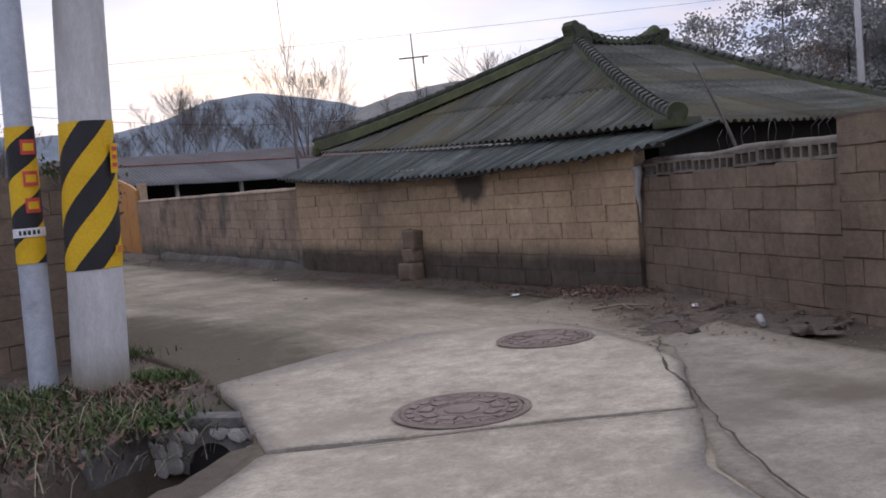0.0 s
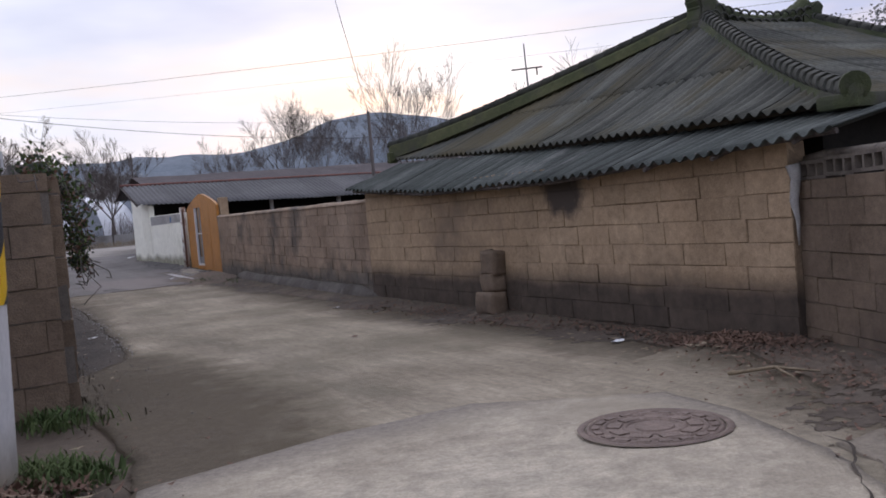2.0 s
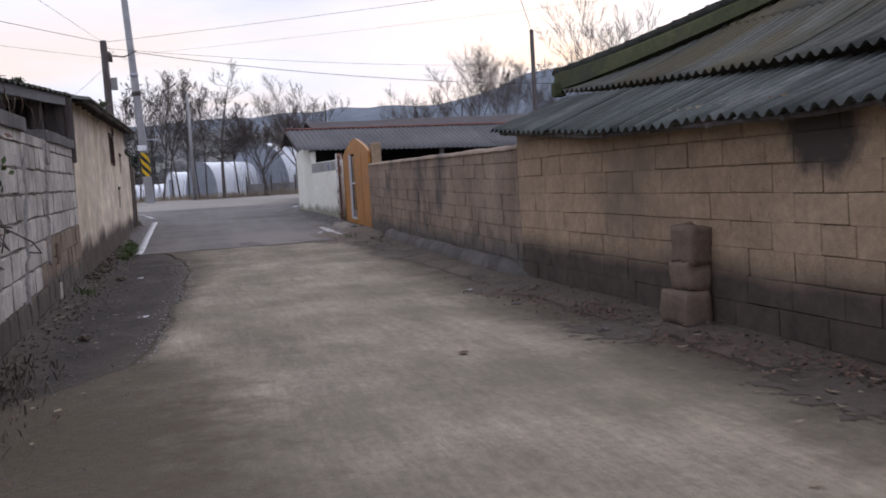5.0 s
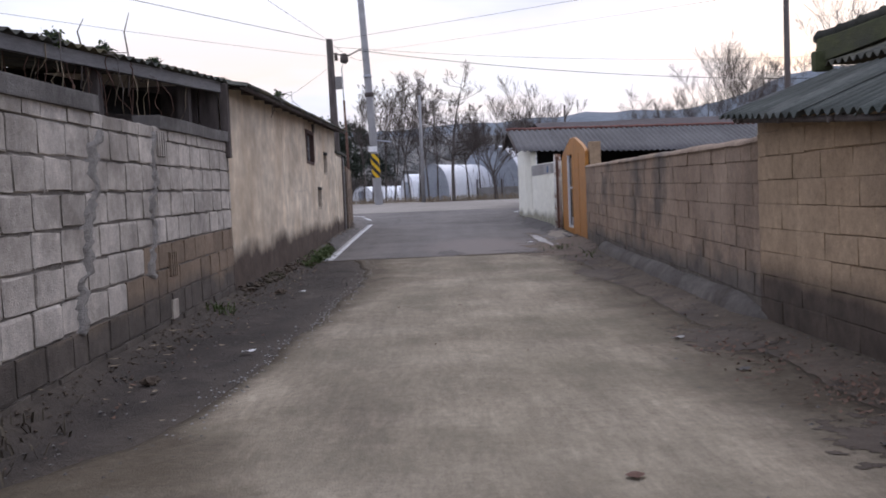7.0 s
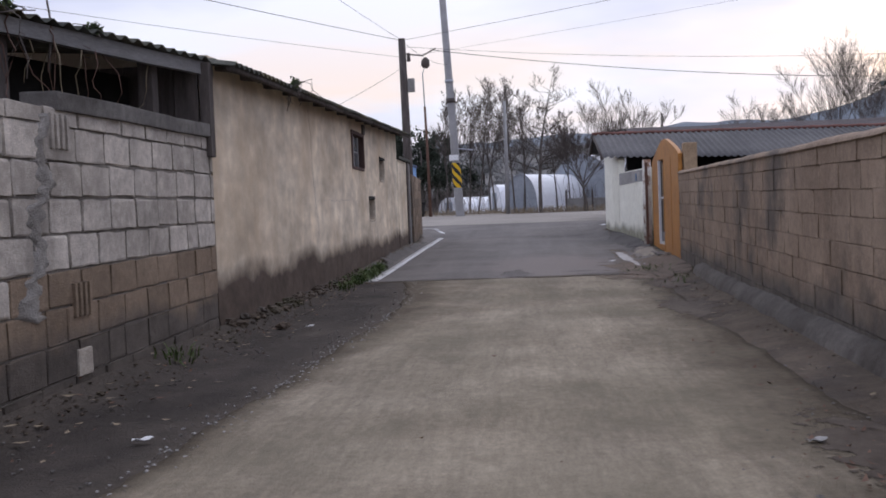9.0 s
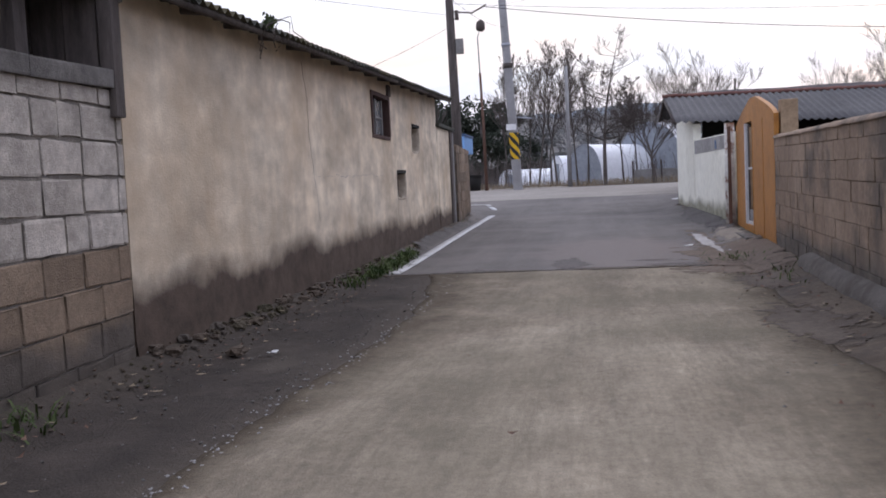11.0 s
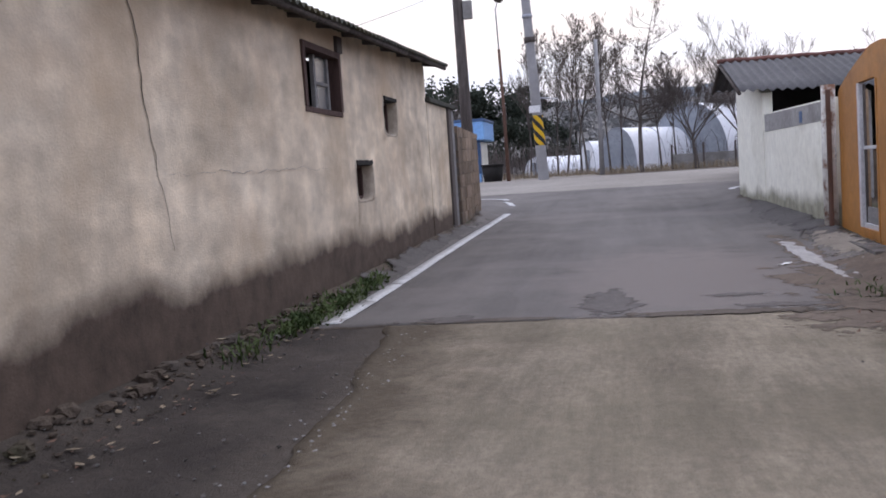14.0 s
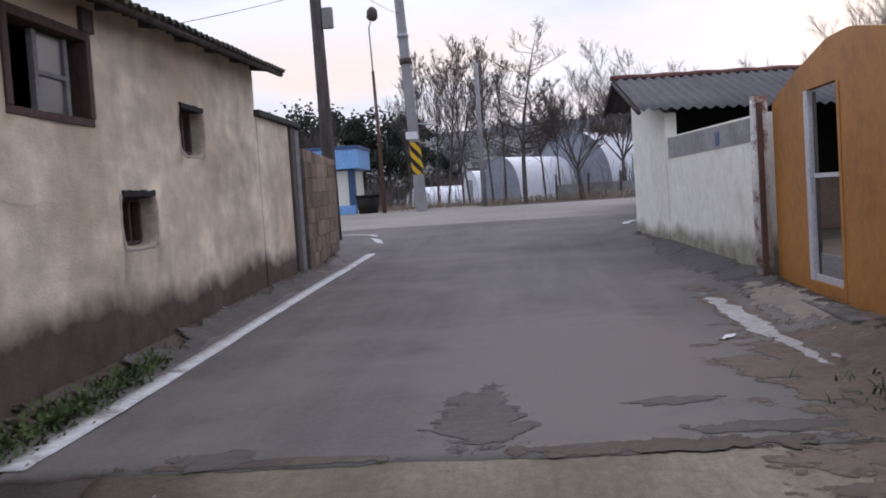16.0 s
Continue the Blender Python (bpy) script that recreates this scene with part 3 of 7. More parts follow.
LANE_L = [(-6, -3), (2, 0.2), (3.4, 1.0), (4.4, 1.75), (5.2, 2.08), (7, 2.35), (8.6, 2.3), (10.2, 2.3), (11.2, 2.95), (12, 3.08), (15.6, 3.26), (18.5, 3.38), (21, 3.28), (23, 2.95)]
LANE_R = [(-6, 2.8), (2, 4.0), (3.5, 4.9), (5, 5.5), (6.5, 6.2), (8, 6.3), (14, 6.3), (18, 6.35), (23, 6.6)]
strip("road_concrete", LANE_L, LANE_R, -6, 22.90, 0.0, "old_concrete", "worn dirty concrete village lane", "road", 0.07, 40, sink=0.5, soft=[(-6, 0.3), (5, 0.35), (6.5, 1.0), (8, 1.7), (10.2, 1.5), (11.5, 0.25), (12, 0.14), (16, 0.3), (20, 0.8), (23, 1.5)], soft_r=[(-6, 0.3), (6, 0.6), (8, 0.9), (16, 0.8), (19, 0.5), (23, 0.45)])
PATCH_L = [(-6, -2.9), (2, 0.3), (3.4, 1.1), (4.3, 1.7), (5.0, 2.02), (5.9, 2.2), (6.2, 3.2), (6.3, 3.6)]
PATCH_R = [(-6, -0.5), (-1, 1.0), (0.5, 1.8), (2.16, 2.82), (3.0, 3.45)]
strip("pavement_near", [(-6, -5), (0, -0.9), (2.5, 1.0), (3.6, 1.72)], [(-6, -1.6), (0, 1.85), (2.5, 2.76), (3.6, 3.45)], -6, 3.61, 0.016, "new_concrete", "pale rough concrete pour with cracked edges", "pavement", 0.03, 26, 0.1, 3.0, soft=[(-6, 0.15), (6, 0.15)], skew=0.684)
strip("pavement_patch", [(3.6, 1.74), (5, 2.07), (6, 2.26), (7, 3.3), (7.7, 4.2)], [(3.6, 3.45), (5, 4.3), (6, 4.72), (7, 5.02), (7.7, 5.08)], 3.635, 7.7, 0.024, "new_concrete", "pale concrete patch round the manhole covers", "pavement", 0.03, 30, 0.1, 5.0, soft=[(3, 0.12), (5.5, 0.12), (6.5, 0.5), (7.7, 0.6)], soft_r=[(3, 0.06), (6, 0.06), (7.7, 0.3)], skew=0.684)
strip("pavement_side", [(-6, -3.0), (-3.1, -1.55), (0.51, 1.89), (2.39, 2.80), (3.04, 3.50), (4.3, 4.70), (4.6, 4.85)], [(-6, 2.4), (-1, 3.7), (2.2, 4.8), (4.6, 5.55)], -6, 4.6, 0.01, "side_concrete", "darker old concrete beside the wall", "pavement", 0.05, 16, 0.1, 7.0)
strip("shoulder_left", [(8.8, 2.2), (11.4, 2.05), (23, 2.0)], [(8.8, 2.3), (10, 2.35), (11, 2.9), (12, 3.2), (15.6, 3.34), (18.5, 3.44), (21, 3.34), (23, 3.05)], 8.8, 22.9, -0.012, "shoulder", "dark earth shoulder under the wall", "shoulder", 0.03, 12, 0.12, 11.0)
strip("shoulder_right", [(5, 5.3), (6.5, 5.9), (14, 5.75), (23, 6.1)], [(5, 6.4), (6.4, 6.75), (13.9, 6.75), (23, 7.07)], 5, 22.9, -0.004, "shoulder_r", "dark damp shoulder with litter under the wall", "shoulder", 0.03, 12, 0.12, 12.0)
strip("asphalt_road", [(22.8, 2.3), (33, 2.15), (36, 1.6), (39, -0.5), (41.5, -5)], [(22.8, 6.35), (24, 6.5), (25.2, 7.0), (28, 7.12), (34, 6.88), (37, 7.6), (39.5, 9.5), (41.5, 14)], 22.85, 41.5, 0.005, "asphalt", "smooth grey asphalt road surface", "road", 0.09, 40, 0.15, 14.0, soft=[(22, 0.08), (42, 0.08)], soft_r=[(22, 0.5), (25, 0.2), (28, 0.12), (42, 0.12)])
strip("crossing_road", [(40, -80), (60, -80)], [(40, 80), (60, 80)], 41.2, 51.5, 0.006, "crossing", "pale concrete road crossing at the junction", "road", 0.1, 160, 0.4, 16.0)
strip("road_line", [(22.9, 2.44), (34.5, 2.46)], [(22.9, 2.58), (34.5, 2.60)], 22.97, 34.3, 0.017, "paint", "worn white painted edge line", "road marking", 0.006, 2, 0.1, 17.0, sink=0.008)
strip("road_line_end", [(36.5, 2.3), (37.6, 2.0)], [(36.5, 2.46), (37.6, 2.2)], 36.4, 37.2, 0.018, "paint", "short worn white line dash", "road marking", 0.006, 2, 0.1, 18.0, sink=0.008)
strip("yard", [(51, -2.5), (62, -2)], [(51, 4.2), (62, 3)], 51.3, 62, 0.01, "yard", "pale trodden dirt yard beyond the junction", "ground", 0.2, 20, 0.3, 21.0)


def painted_curve(pts, width, label):
    """A painted line along points on the road."""
    bm = bmesh.new()
    prev = None
    for i, (x, y) in enumerate(pts):
        x0, y0 = pts[max(0, i - 1)]
        x1, y1 = pts[min(len(pts) - 1, i + 1)]
        d = Vector((x1 - x0, y1 - y0, 0)).normalized() * width / 2
        row = [bm.verts.new((x - d.y, y + d.x, G(x - d.y, y + d.x) + 0.022)), bm.verts.new((x + d.y, y - d.x, G(x + d.y, y - d.x) + 0.022))]
        if prev:
            bm.faces.new((prev[0], prev[1], row[1], row[0]))
        prev = row
    return tagged(part("road_line", bm, "paint"), label, "road marking", kind="structure")


painted_curve([(2.1 - 5.0 * (1 - math.cos(a)), 37.8 + 2.6 * math.sin(a)) for a in [math.pi / 2 * i / 14 for i in range(15)]], 0.14, "worn white line curving into the side road")
painted_curve([(7.0 + 5.0 * (1 - math.cos(a)), 36.6 + 3.4 * math.sin(a)) for a in [math.pi / 2 * i / 14 for i in range(15)]], 0.14, "worn white line curving round the barn")


# ---- block walls ----
BLOCK_L, COURSE = 0.40, 0.206
block_cache = {}


def block_mesh(material, thick, kind):
    """A hollow-block face with worn edges, 1 x 1 x 1 cells scaled by its object."""
    key = (material, thick, kind)
    if key not in block_cache:
        rng = random.Random(kind * 17 + len(material))
        j, b, k = {"grey": (0.011, 0.010, 0.010), "earth": (0.007, 0.009, 0.006)}.get(material, (0.003, 0.005, 0.004))
        bm = box(-0.5 * BLOCK_L + j, 0.5 * BLOCK_L - j, -thick / 2, thick / 2, j, COURSE - j, b)
        for v in bm.verts:
            v.co += Vector((rng.uniform(-k, k), rng.uniform(-0.004, 0.004), rng.uniform(-k, k)))
        bulge = bmesh.ops.subdivide_edges(bm, edges=[e for e in bm.edges if e.calc_length() > 0.3], cuts=2) if material == "grey" else None
        for v in (bm.verts if bulge else []):
            v.co.z += 0.007 * noise.noise(Vector((v.co.x * 9, kind * 3.1, v.co.z * 4)))
        me = bpy.data.meshes.new("block")
        bm.to_mesh(me)
        bm.free()
        me.materials.append(M[material])
        block_cache[key] = me
    return block_cache[key]


def block_wall(name, p0, p1, base, top, thick, pick, mortar, label, seed=1, cell=(BLOCK_L, COURSE), core_low=0.3):
    """A wall of blocks from p0 to p1. base and top: heights at both ends. pick(course, s, z) names a block's material."""
    rng = random.Random(seed)
    long, course = cell
    a, b = Vector((*p0, 0)), Vector((*p1, 0))
    length = (b - a).length
    yaw = math.atan2(b.y - a.y, b.x - a.x)
    d = (b - a).normalized()
    side = Vector((-d.y, d.x, 0))
    core = bmesh.new()
    n = max(2, int(length / 0.25))
    t2 = thick / 2 - 0.013

    def section(i):
        s = i / n
        p = a + d * (length * s)
        zb, zt = base[0] + (base[1] - base[0]) * s, top[0] + (top[1] - top[0]) * s
        return [p - side * t2 + Vector((0, 0, zb - core_low)), p - side * t2 + Vector((0, 0, zt - 0.012)), p + side * t2 + Vector((0, 0, zt - 0.012)), p + side * t2 + Vector((0, 0, zb - core_low))]

    rings = [[core.verts.new(c) for c in section(i)] for i in range(n + 1)]
    for r0, r1 in zip(rings, rings[1:]):
        for k in range(4):
            core.faces.new((r0[k], r0[(k + 1) % 4], r1[(k + 1) % 4], r1[k]))
    core.faces.new(rings[0])
    core.faces.new(rings[-1][::-1])
    bmesh.ops.recalc_face_normals(core, faces=core.faces)
    wall = tagged(part(name, core, mortar), label, "wall", kind="structure")
    slope = (base[1] - base[0]) / length
    courses = int(math.ceil(max(top[0] - base[0], top[1] - base[1]) / course)) + 1
    for c in range(-1, courses):
        s = -(0.5 * (c % 2) + rng.uniform(0, 0.08)) * long
        while s < length - 0.03:
            w = long * rng.choice((1, 1, 1, 1, 1, 1, 1, 0.97, 1.02, 0.6))
            s0, s1 = max(0.0, s), min(length, s + w)
            s += w
            if s1 - s0 < 0.05:
                continue
            mid = (s0 + s1) / 2
            z = base[0] + slope * mid + c * course
            zt = top[0] + (top[1] - top[0]) * mid / length
            h = min(course, zt - z)
            if h < 0.05:
                continue
            m = pick(c, mid, z, rng)
            if m is None:
                continue
            me = block_mesh(m, thick, rng.randrange(7))
            ob = new("block", me)
            p = a + d * mid
            out = rng.uniform(-0.004, 0.004)
            ob.parent = wall
            ob.matrix_basis = Matrix.Translation((p.x + side.x * out, p.y + side.y * out, z)) @ Matrix.Rotation(yaw, 4, "Z") @ Matrix.Rotation(-math.atan(slope) + rng.uniform(-0.004, 0.004), 4, "Y") @ Matrix.Diagonal(((s1 - s0) / BLOCK_L, 1, h / COURSE, 1))
    return wall


TAN0, TAN1 = (6.80, 6.45), (6.80, 13.92)
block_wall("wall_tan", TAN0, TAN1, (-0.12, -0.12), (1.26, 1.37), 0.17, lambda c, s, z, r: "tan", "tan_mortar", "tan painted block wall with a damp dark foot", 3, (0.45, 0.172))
block_wall("wall_low", (6.82, 13.93), (7.20, 23.93), (-0.14, -0.02), (1.205, 1.30), 0.17, lambda c, s, z, r: "brown", "brown_mortar", "low brown concrete block wall with rounded top", 5, (0.44, 0.172))
RW0, RW1 = (6.86, 6.42), (5.95, 3.72)
block_wall("wall_right", RW0, RW1, (-0.02, -0.02), (0.98, 1.05), 0.17, lambda c, s, z, r: "dark_block", "dark_mortar", "dark weathered block wall under a pierced coping", 7, (0.40, 0.176))
block_wall("wall_right_high", RW1, (3.3, -4.2), (-0.02, 0.08), (1.34, 1.5), 0.17, lambda c, s, z, r: "dark_block", "dark_mortar", "taller brown block wall beside the lane", 8, (0.40, 0.19))


def left_pick(c, s, z, r):
    if s < 0.0:
        return "earth"
    if z > 0.62 - 0.04 * (s > 3):
        return "grey"
    return "grey" if s < 5.1 and z > 0.2 - 0.2 * (s < 4.4) else "earth"


block_wall("wall_left", (2.13, 8.95), (2.02, 17.28), (-0.06, 0.02), (1.47, 1.57), 0.17, left_pick, "wall_mortar", "grey and brown concrete block wall with patched courses", 11)
block_wall("wall_corner", (2.19, 8.46), (2.225, 8.98), (-0.12, -0.08), (1.45, 1.46), 0.17, lambda c, s, z, r: "dark_block", "mortar", "cracked dark block wall end overgrown on top", 12)
block_wall("wall_south", (-6.5, 7.4), (2.19, 8.46), (-0.1, -0.1), (1.55, 1.46), 0.17, lambda c, s, z, r: "dark_block", "mortar", "dark weathered block wall behind the poles", 13)


def smear(y, z0, z1, drift):
    """An uneven ribbon of patched mortar where two pours of the wall meet."""
    bm = bmesh.new()
    rows = []
    n = 60
    for i in range(n + 1):
        t = i / n
        z = z0 + (z1 - z0) * t
        c = y + drift * t + 0.035 * (1 if int(z / COURSE + y) % 2 else -1) + 0.12 * nz(z * 2, y, 7) + 0.04 * nz(z * 9, y, 5)
        w = (0.085 + 0.06 * (0.5 + nz(z * 3, y + 3, 4)) + 0.03 * nz(z * 11, y, 2)) * (1 if 0 < i < n else 0.1)
        x = 2.13 - 0.0132 * (c - 8.95) + 0.085
        rows.append([bm.verts.new((x + h + (0.006 * nz(z * 30, k, 1) if 0 < k < 4 else 0), c + w * (k - 2) / 2 * (1 + 0.3 * nz(z, k, 9)), z)) for k, h in enumerate((-0.012, 0.006, 0.010, 0.006, -0.012))])
    for r0, r1 in zip(rows, rows[1:]):
        for k in range(4):
            bm.faces.new((r0[k], r0[k + 1], r1[k + 1], r1[k]))
    return tagged(part("mortar_smear", smooth(bm), "seam"), "uneven patched mortar seam in the block wall", "mortar", kind="structure")


smear(12.55, 0.15, 1.42, 0.55)
smear(14.15, 0.35, 1.5, 0.25)


def pierced_block(y, z, h, material, label):
    """An end-on block that shows its three hollow cells as upright slots."""
    t = thing("slotted_block", label, "block", "slotted blocks")
    x = 2.13 - 0.0132 * (y - 8.95) + 0.085
    # shallow black backing paints the shade of the hollow cells
    part("cell_back", box(x - 0.02, x + 0.003, y, y + 0.21, z, z + h), "void", t)
    for k in range(4):
        part("rib", box(x - 0.01, x + 0.022, y + 0.06 * k, y + 0.06 * k + 0.03, z, z + h, 0.006), material, t)


pierced_block(14.42, 1.30, 0.20, "grey", "grey hollow block laid end-on with upright slots")
pierced_block(14.60, 0.33, 0.20, "earth", "stained hollow block laid end-on in the lower courses")
tagged(part("wall_patch", box(2.12, 2.152, 14.62, 14.80, -0.02, 0.14, 0.014), "cement_smear"), "small pale cement patch at the wall foot", "mortar", kind="structure")

# cement fillet along the foot of the low wall
bm = bmesh.new()
prev = None
for i in range(91):
    u = i / 90
    y = 13.7 + 8.6 * u
    x = 6.82 + 0.038 * (y - 13.93) - 0.085
    k = min(1.0, 12 * u, 14 * (1 - u)) ** 0.5
    w, h = (0.15 + 0.035 * nz(y, 3.0, 1.3) + 0.02 * nz(y, 5.0, 5)) * k, (0.115 + 0.03 * nz(y, 8.0, 1.1) + 0.012 * nz(y, 4.0, 6)) * k
    row = [bm.verts.new((x + 0.02 - w * a, y, G(x - w * a, y) - 0.03 + (h + 0.03) * b)) for a, b in ((0, 1.0), (0.25, 0.97), (0.55, 0.85), (0.8, 0.6), (0.95, 0.3), (1.05, 0.0))]
    if prev:
        for a in range(5):
            bm.faces.new((prev[a], prev[a + 1], row[a + 1], row[a]))
    prev = row
tagged(part("wall_low_fillet", smooth(bm), "fillet"), "grey cement fillet along the wall foot", "fillet", kind="structure")

# rounded mortar top of the low wall
bm = grid(lambda u, v: (6.82 + 0.38 * u + 0.105 * math.cos(math.pi * v), 13.93 + 10.0 * u, 1.195 + 0.095 * u + 0.055 * math.sin(math.pi * v) + 0.012 * nz(u * 30, v)), 60, 8)
tagged(part("wall_low_coping", smooth(bm), "brown"), "rounded cement top of the low wall", "coping", kind="structure")

# coping slabs on the left wall
coping = tagged(thing("coping_left"), "grey cast cement coping on the block wall", "coping", kind="structure")
for y0, y1, z0, z1 in ((9.0, 10.1, 1.475, 1.485), (10.12, 11.3, 1.485, 1.495), (11.32, 13.02, 1.495, 1.525), (14.5, 15.4, 1.53, 1.55), (15.42, 16.3, 1.55, 1.56), (16.32, 17.25, 1.56, 1.58)):
    xc = 2.13 - 0.0132 * ((y0 + y1) / 2 - 8.95)
    bm = box(xc - 0.11, xc + 0.115, y0, y1, z0 - 0.01, z0 + 0.10, 0.012)
    for v in bm.verts:
        v.co.z += (z1 - z0) * (v.co.y - y0) / (y1 - y0) + 0.006 * nz(v.co.y, v.co.x, 5)
    part("slab", bm, "dark_cement", coping)

# pierced ventilation blocks on the right wall, pale cement coloured dark for the eave's shade
pierced = tagged(thing("pierced_coping"), "pale pierced cement blocks along the wall top, darkened for shade", "coping", kind="structure")
d = (Vector((*RW1, 0)) - Vector((*RW0, 0)))
L = d.length
d.normalize()
yaw = math.atan2(d.y, d.x)
N = 9
w = L / N
bm = bmesh.new()
for x0, x1, z0, z1 in ((0, w, 0, 0.025), (0, w, 0.105, 0.13), (0, 0.02, 0.025, 0.105), (w / 3 - 0.012, w / 3 + 0.012, 0.025, 0.105), (2 * w / 3 - 0.012, 2 * w / 3 + 0.012, 0.025, 0.105), (w - 0.02, w, 0.025, 0.105)):
    box(x0 + 0.002, x1 - 0.002, -0.06, 0.06, z0, z1, 0, bm)
pme = bpy.data.meshes.new("vent_block")
bm.to_mesh(pme)
bm.free()
pme.materials.append(M["coping"])
for i in range(N):
    p = Vector((*RW0, 0)) + d * (w * i)
    z = 0.985 + 0.07 * i / N + 0.010 * math.sin(i * 1.3)
    part("vent_block", pme, None, pierced, at=Matrix.Translation((p.x, p.y, z)) @ Matrix.Rotation(yaw, 4, "Z") @ Matrix.Rotation(0.02 * math.sin(i * 2.1), 4, "Y"))
part("cement_cap", tube([Vector((*RW0, 1.125)) + d * (L * i / 12) + Vector((0, 0, 0.06 * i / 12 + 0.012 * math.sin(i))) for i in range(13)], [0.032 + 0.006 * math.sin(i * 2) for i in range(13)], 8), "coping", pierced)


# ---- corrugated roofs ----
def corrugated(fn, width, u0, u1, pitch=0.13, amp=0.021, nv=6, v0=0.0, v1=1.0, lift=0.0, thick=0.007):
    """A fibre-cement sheet over the surface fn(u, v) (u in metres along the eave), with waves."""
    k = max(2, int(round((u1 - u0) / pitch * 6)))
    bm = bmesh.new()
    top, low = [], []
    for i in range(k + 1):
        u = u0 + (u1 - u0) * i / k
        wz = amp * math.sin(2 * math.pi * u / pitch)
        ends = fn(u, None)
        a, b = max(v0, ends[0]), min(v1, ends[1])
        if b - a < 0.004:
            b = a + 0.004
        col, col2 = [], []
        for j in range(nv + 1):
            p = Vector(fn(u, a + (b - a) * j / nv))
            col.append(bm.verts.new(p + Vector((0, 0, wz + lift))))
            col2.append(bm.verts.new(p + Vector((0, 0, wz + lift - thick))))
        top.append(col)
        low.append(col2)
    for i in range(k):
        for j in range(nv):
            bm.faces.new((top[i][j], top[i + 1][j], top[i + 1][j + 1], top[i][j + 1]))
            bm.faces.new((low[i][j], low[i][j + 1], low[i + 1][j + 1], low[i + 1][j]))
        bm.faces.new((top[i][0], low[i][0], low[i + 1][0], top[i + 1][0]))
    return smooth(bm)


# old house with a hipped roof
SW, NW = Vector((7.1, 6.2, 1.50)), Vector((7.38, 14.4, 1.80))
SE, NE = Vector((12.4, 6.2, 1.50)), Vector((13.6, 14.4, 1.75))
RWEST, REAST = Vector((9.75, 10.3, 2.98)), Vector((11.45, 10.3, 2.98))
house = thing("old_house", "low village house with mossy hipped corrugated roof", "house")
# wall coloured near-black to stand for the shade below the eave
part("wall", box(7.42, 12.1, 6.75, 13.8, -0.1, 1.5), "void", house, "house wall under the eave, blackened for shade")


def sag(g):
    return g ** 1.18


def west_face(y, v):
    """Roof face over the tan wall. v from 0 at the eave to 1 at the ridge's end."""
    e = SW.lerp(NW, (y - SW.y) / (NW.y - SW.y))
    if v is None:
        return 0.0, max(0.0, min((y - SW.y) / (RWEST.y - SW.y), (NW.y - y) / (NW.y - RWEST.y)))
    dip = 0.05 * math.sin(math.pi * (y - SW.y) / (NW.y - SW.y)) * (1 - v)
    return (e.x + (RWEST.x - e.x) * v, y, e.z + (RWEST.z - e.z) * sag(v) - dip)


def south_face(x, v):
    e = SW.lerp(SE, (x - SW.x) / (SE.x - SW.x))
    if v is None:
        return 0.0, max(0.0, min(1.0, (x - SW.x) / (RWEST.x - SW.x), (SE.x - x) / max(0.01, SE.x - REAST.x)))
    return (x, e.y + (RWEST.y - e.y) * v, e.z + (RWEST.z - e.z) * sag(v) - 0.05 * math.sin(math.pi * (x - SW.x) / (SE.x - SW.x)) * (1 - v))


def back_face(a, b, r0, r1):
    bm = bmesh.new()
    bm.faces.new([bm.verts.new(p) for p in (a, b, r1, r0)])
    return bm


roof_w = part("roof", back_face(NW, NE, RWEST, REAST), "slate", house, "mossy dark corrugated roof")
for i in range(10):
    y0, y1 = 6.25 + 0.81 * i, 6.25 + 0.81 * (i + 1) + 0.05
    for v0, v1, lift in ((0.0, 0.46, 0.0), (0.42, 1.0, 0.012)):
        if v0 and max(west_face(y0, None)[1], west_face(y1, None)[1]) < 0.44:
            continue
        part("roof_sheet", corrugated(west_face, 0, y0, min(y1, 14.36), v0=v0 - (0.03 if i > 4 and not v0 else 0), v1=v1, lift=lift + 0.004 * (i % 2), nv=5), "slate", roof_w)
for i in range(7):
    x0, x1 = 7.15 + 0.74 * i, 7.15 + 0.74 * (i + 1) + 0.05
    part("roof_sheet", corrugated(south_face, 0, x0, min(x1, 12.35), lift=0.004 * (i % 2)), "slate", roof_w)
part("roof_end", back_face(SE, NE, REAST, REAST + Vector((0.01, 0.01, 0))), "slate", roof_w)


def hip(a, b, n=30, r=0.085, end=0.0):
    """A mossy hip of lapped round tiles from the ridge a down to the corner b."""
    bm = bmesh.new()
    pts, rad = [], []
    for i in range(n + 1):
        g = 1 - i / n
        p = b.lerp(a, g)
        p.z = b.z + (a.z - b.z) * sag(g) + 0.05 + end * max(0, 0.16 - g) * 3
        pts.append(p)
        rad.append(r)
    for i in range(n):
        q0, q1 = pts[i], pts[i + 1]
        tube([q0, q0.lerp(q1, 0.9), q1 + Vector((0, 0, 0.012))], [r * 0.9, r, r * 1.12], 8, bm)
    return bm


part("hip_tiles", hip(RWEST, SW + Vector((0.05, 0.05, 0.02))), "dark_tile", roof_w)
part("hip_tiles", hip(REAST, SE), "dark_tile", roof_w)


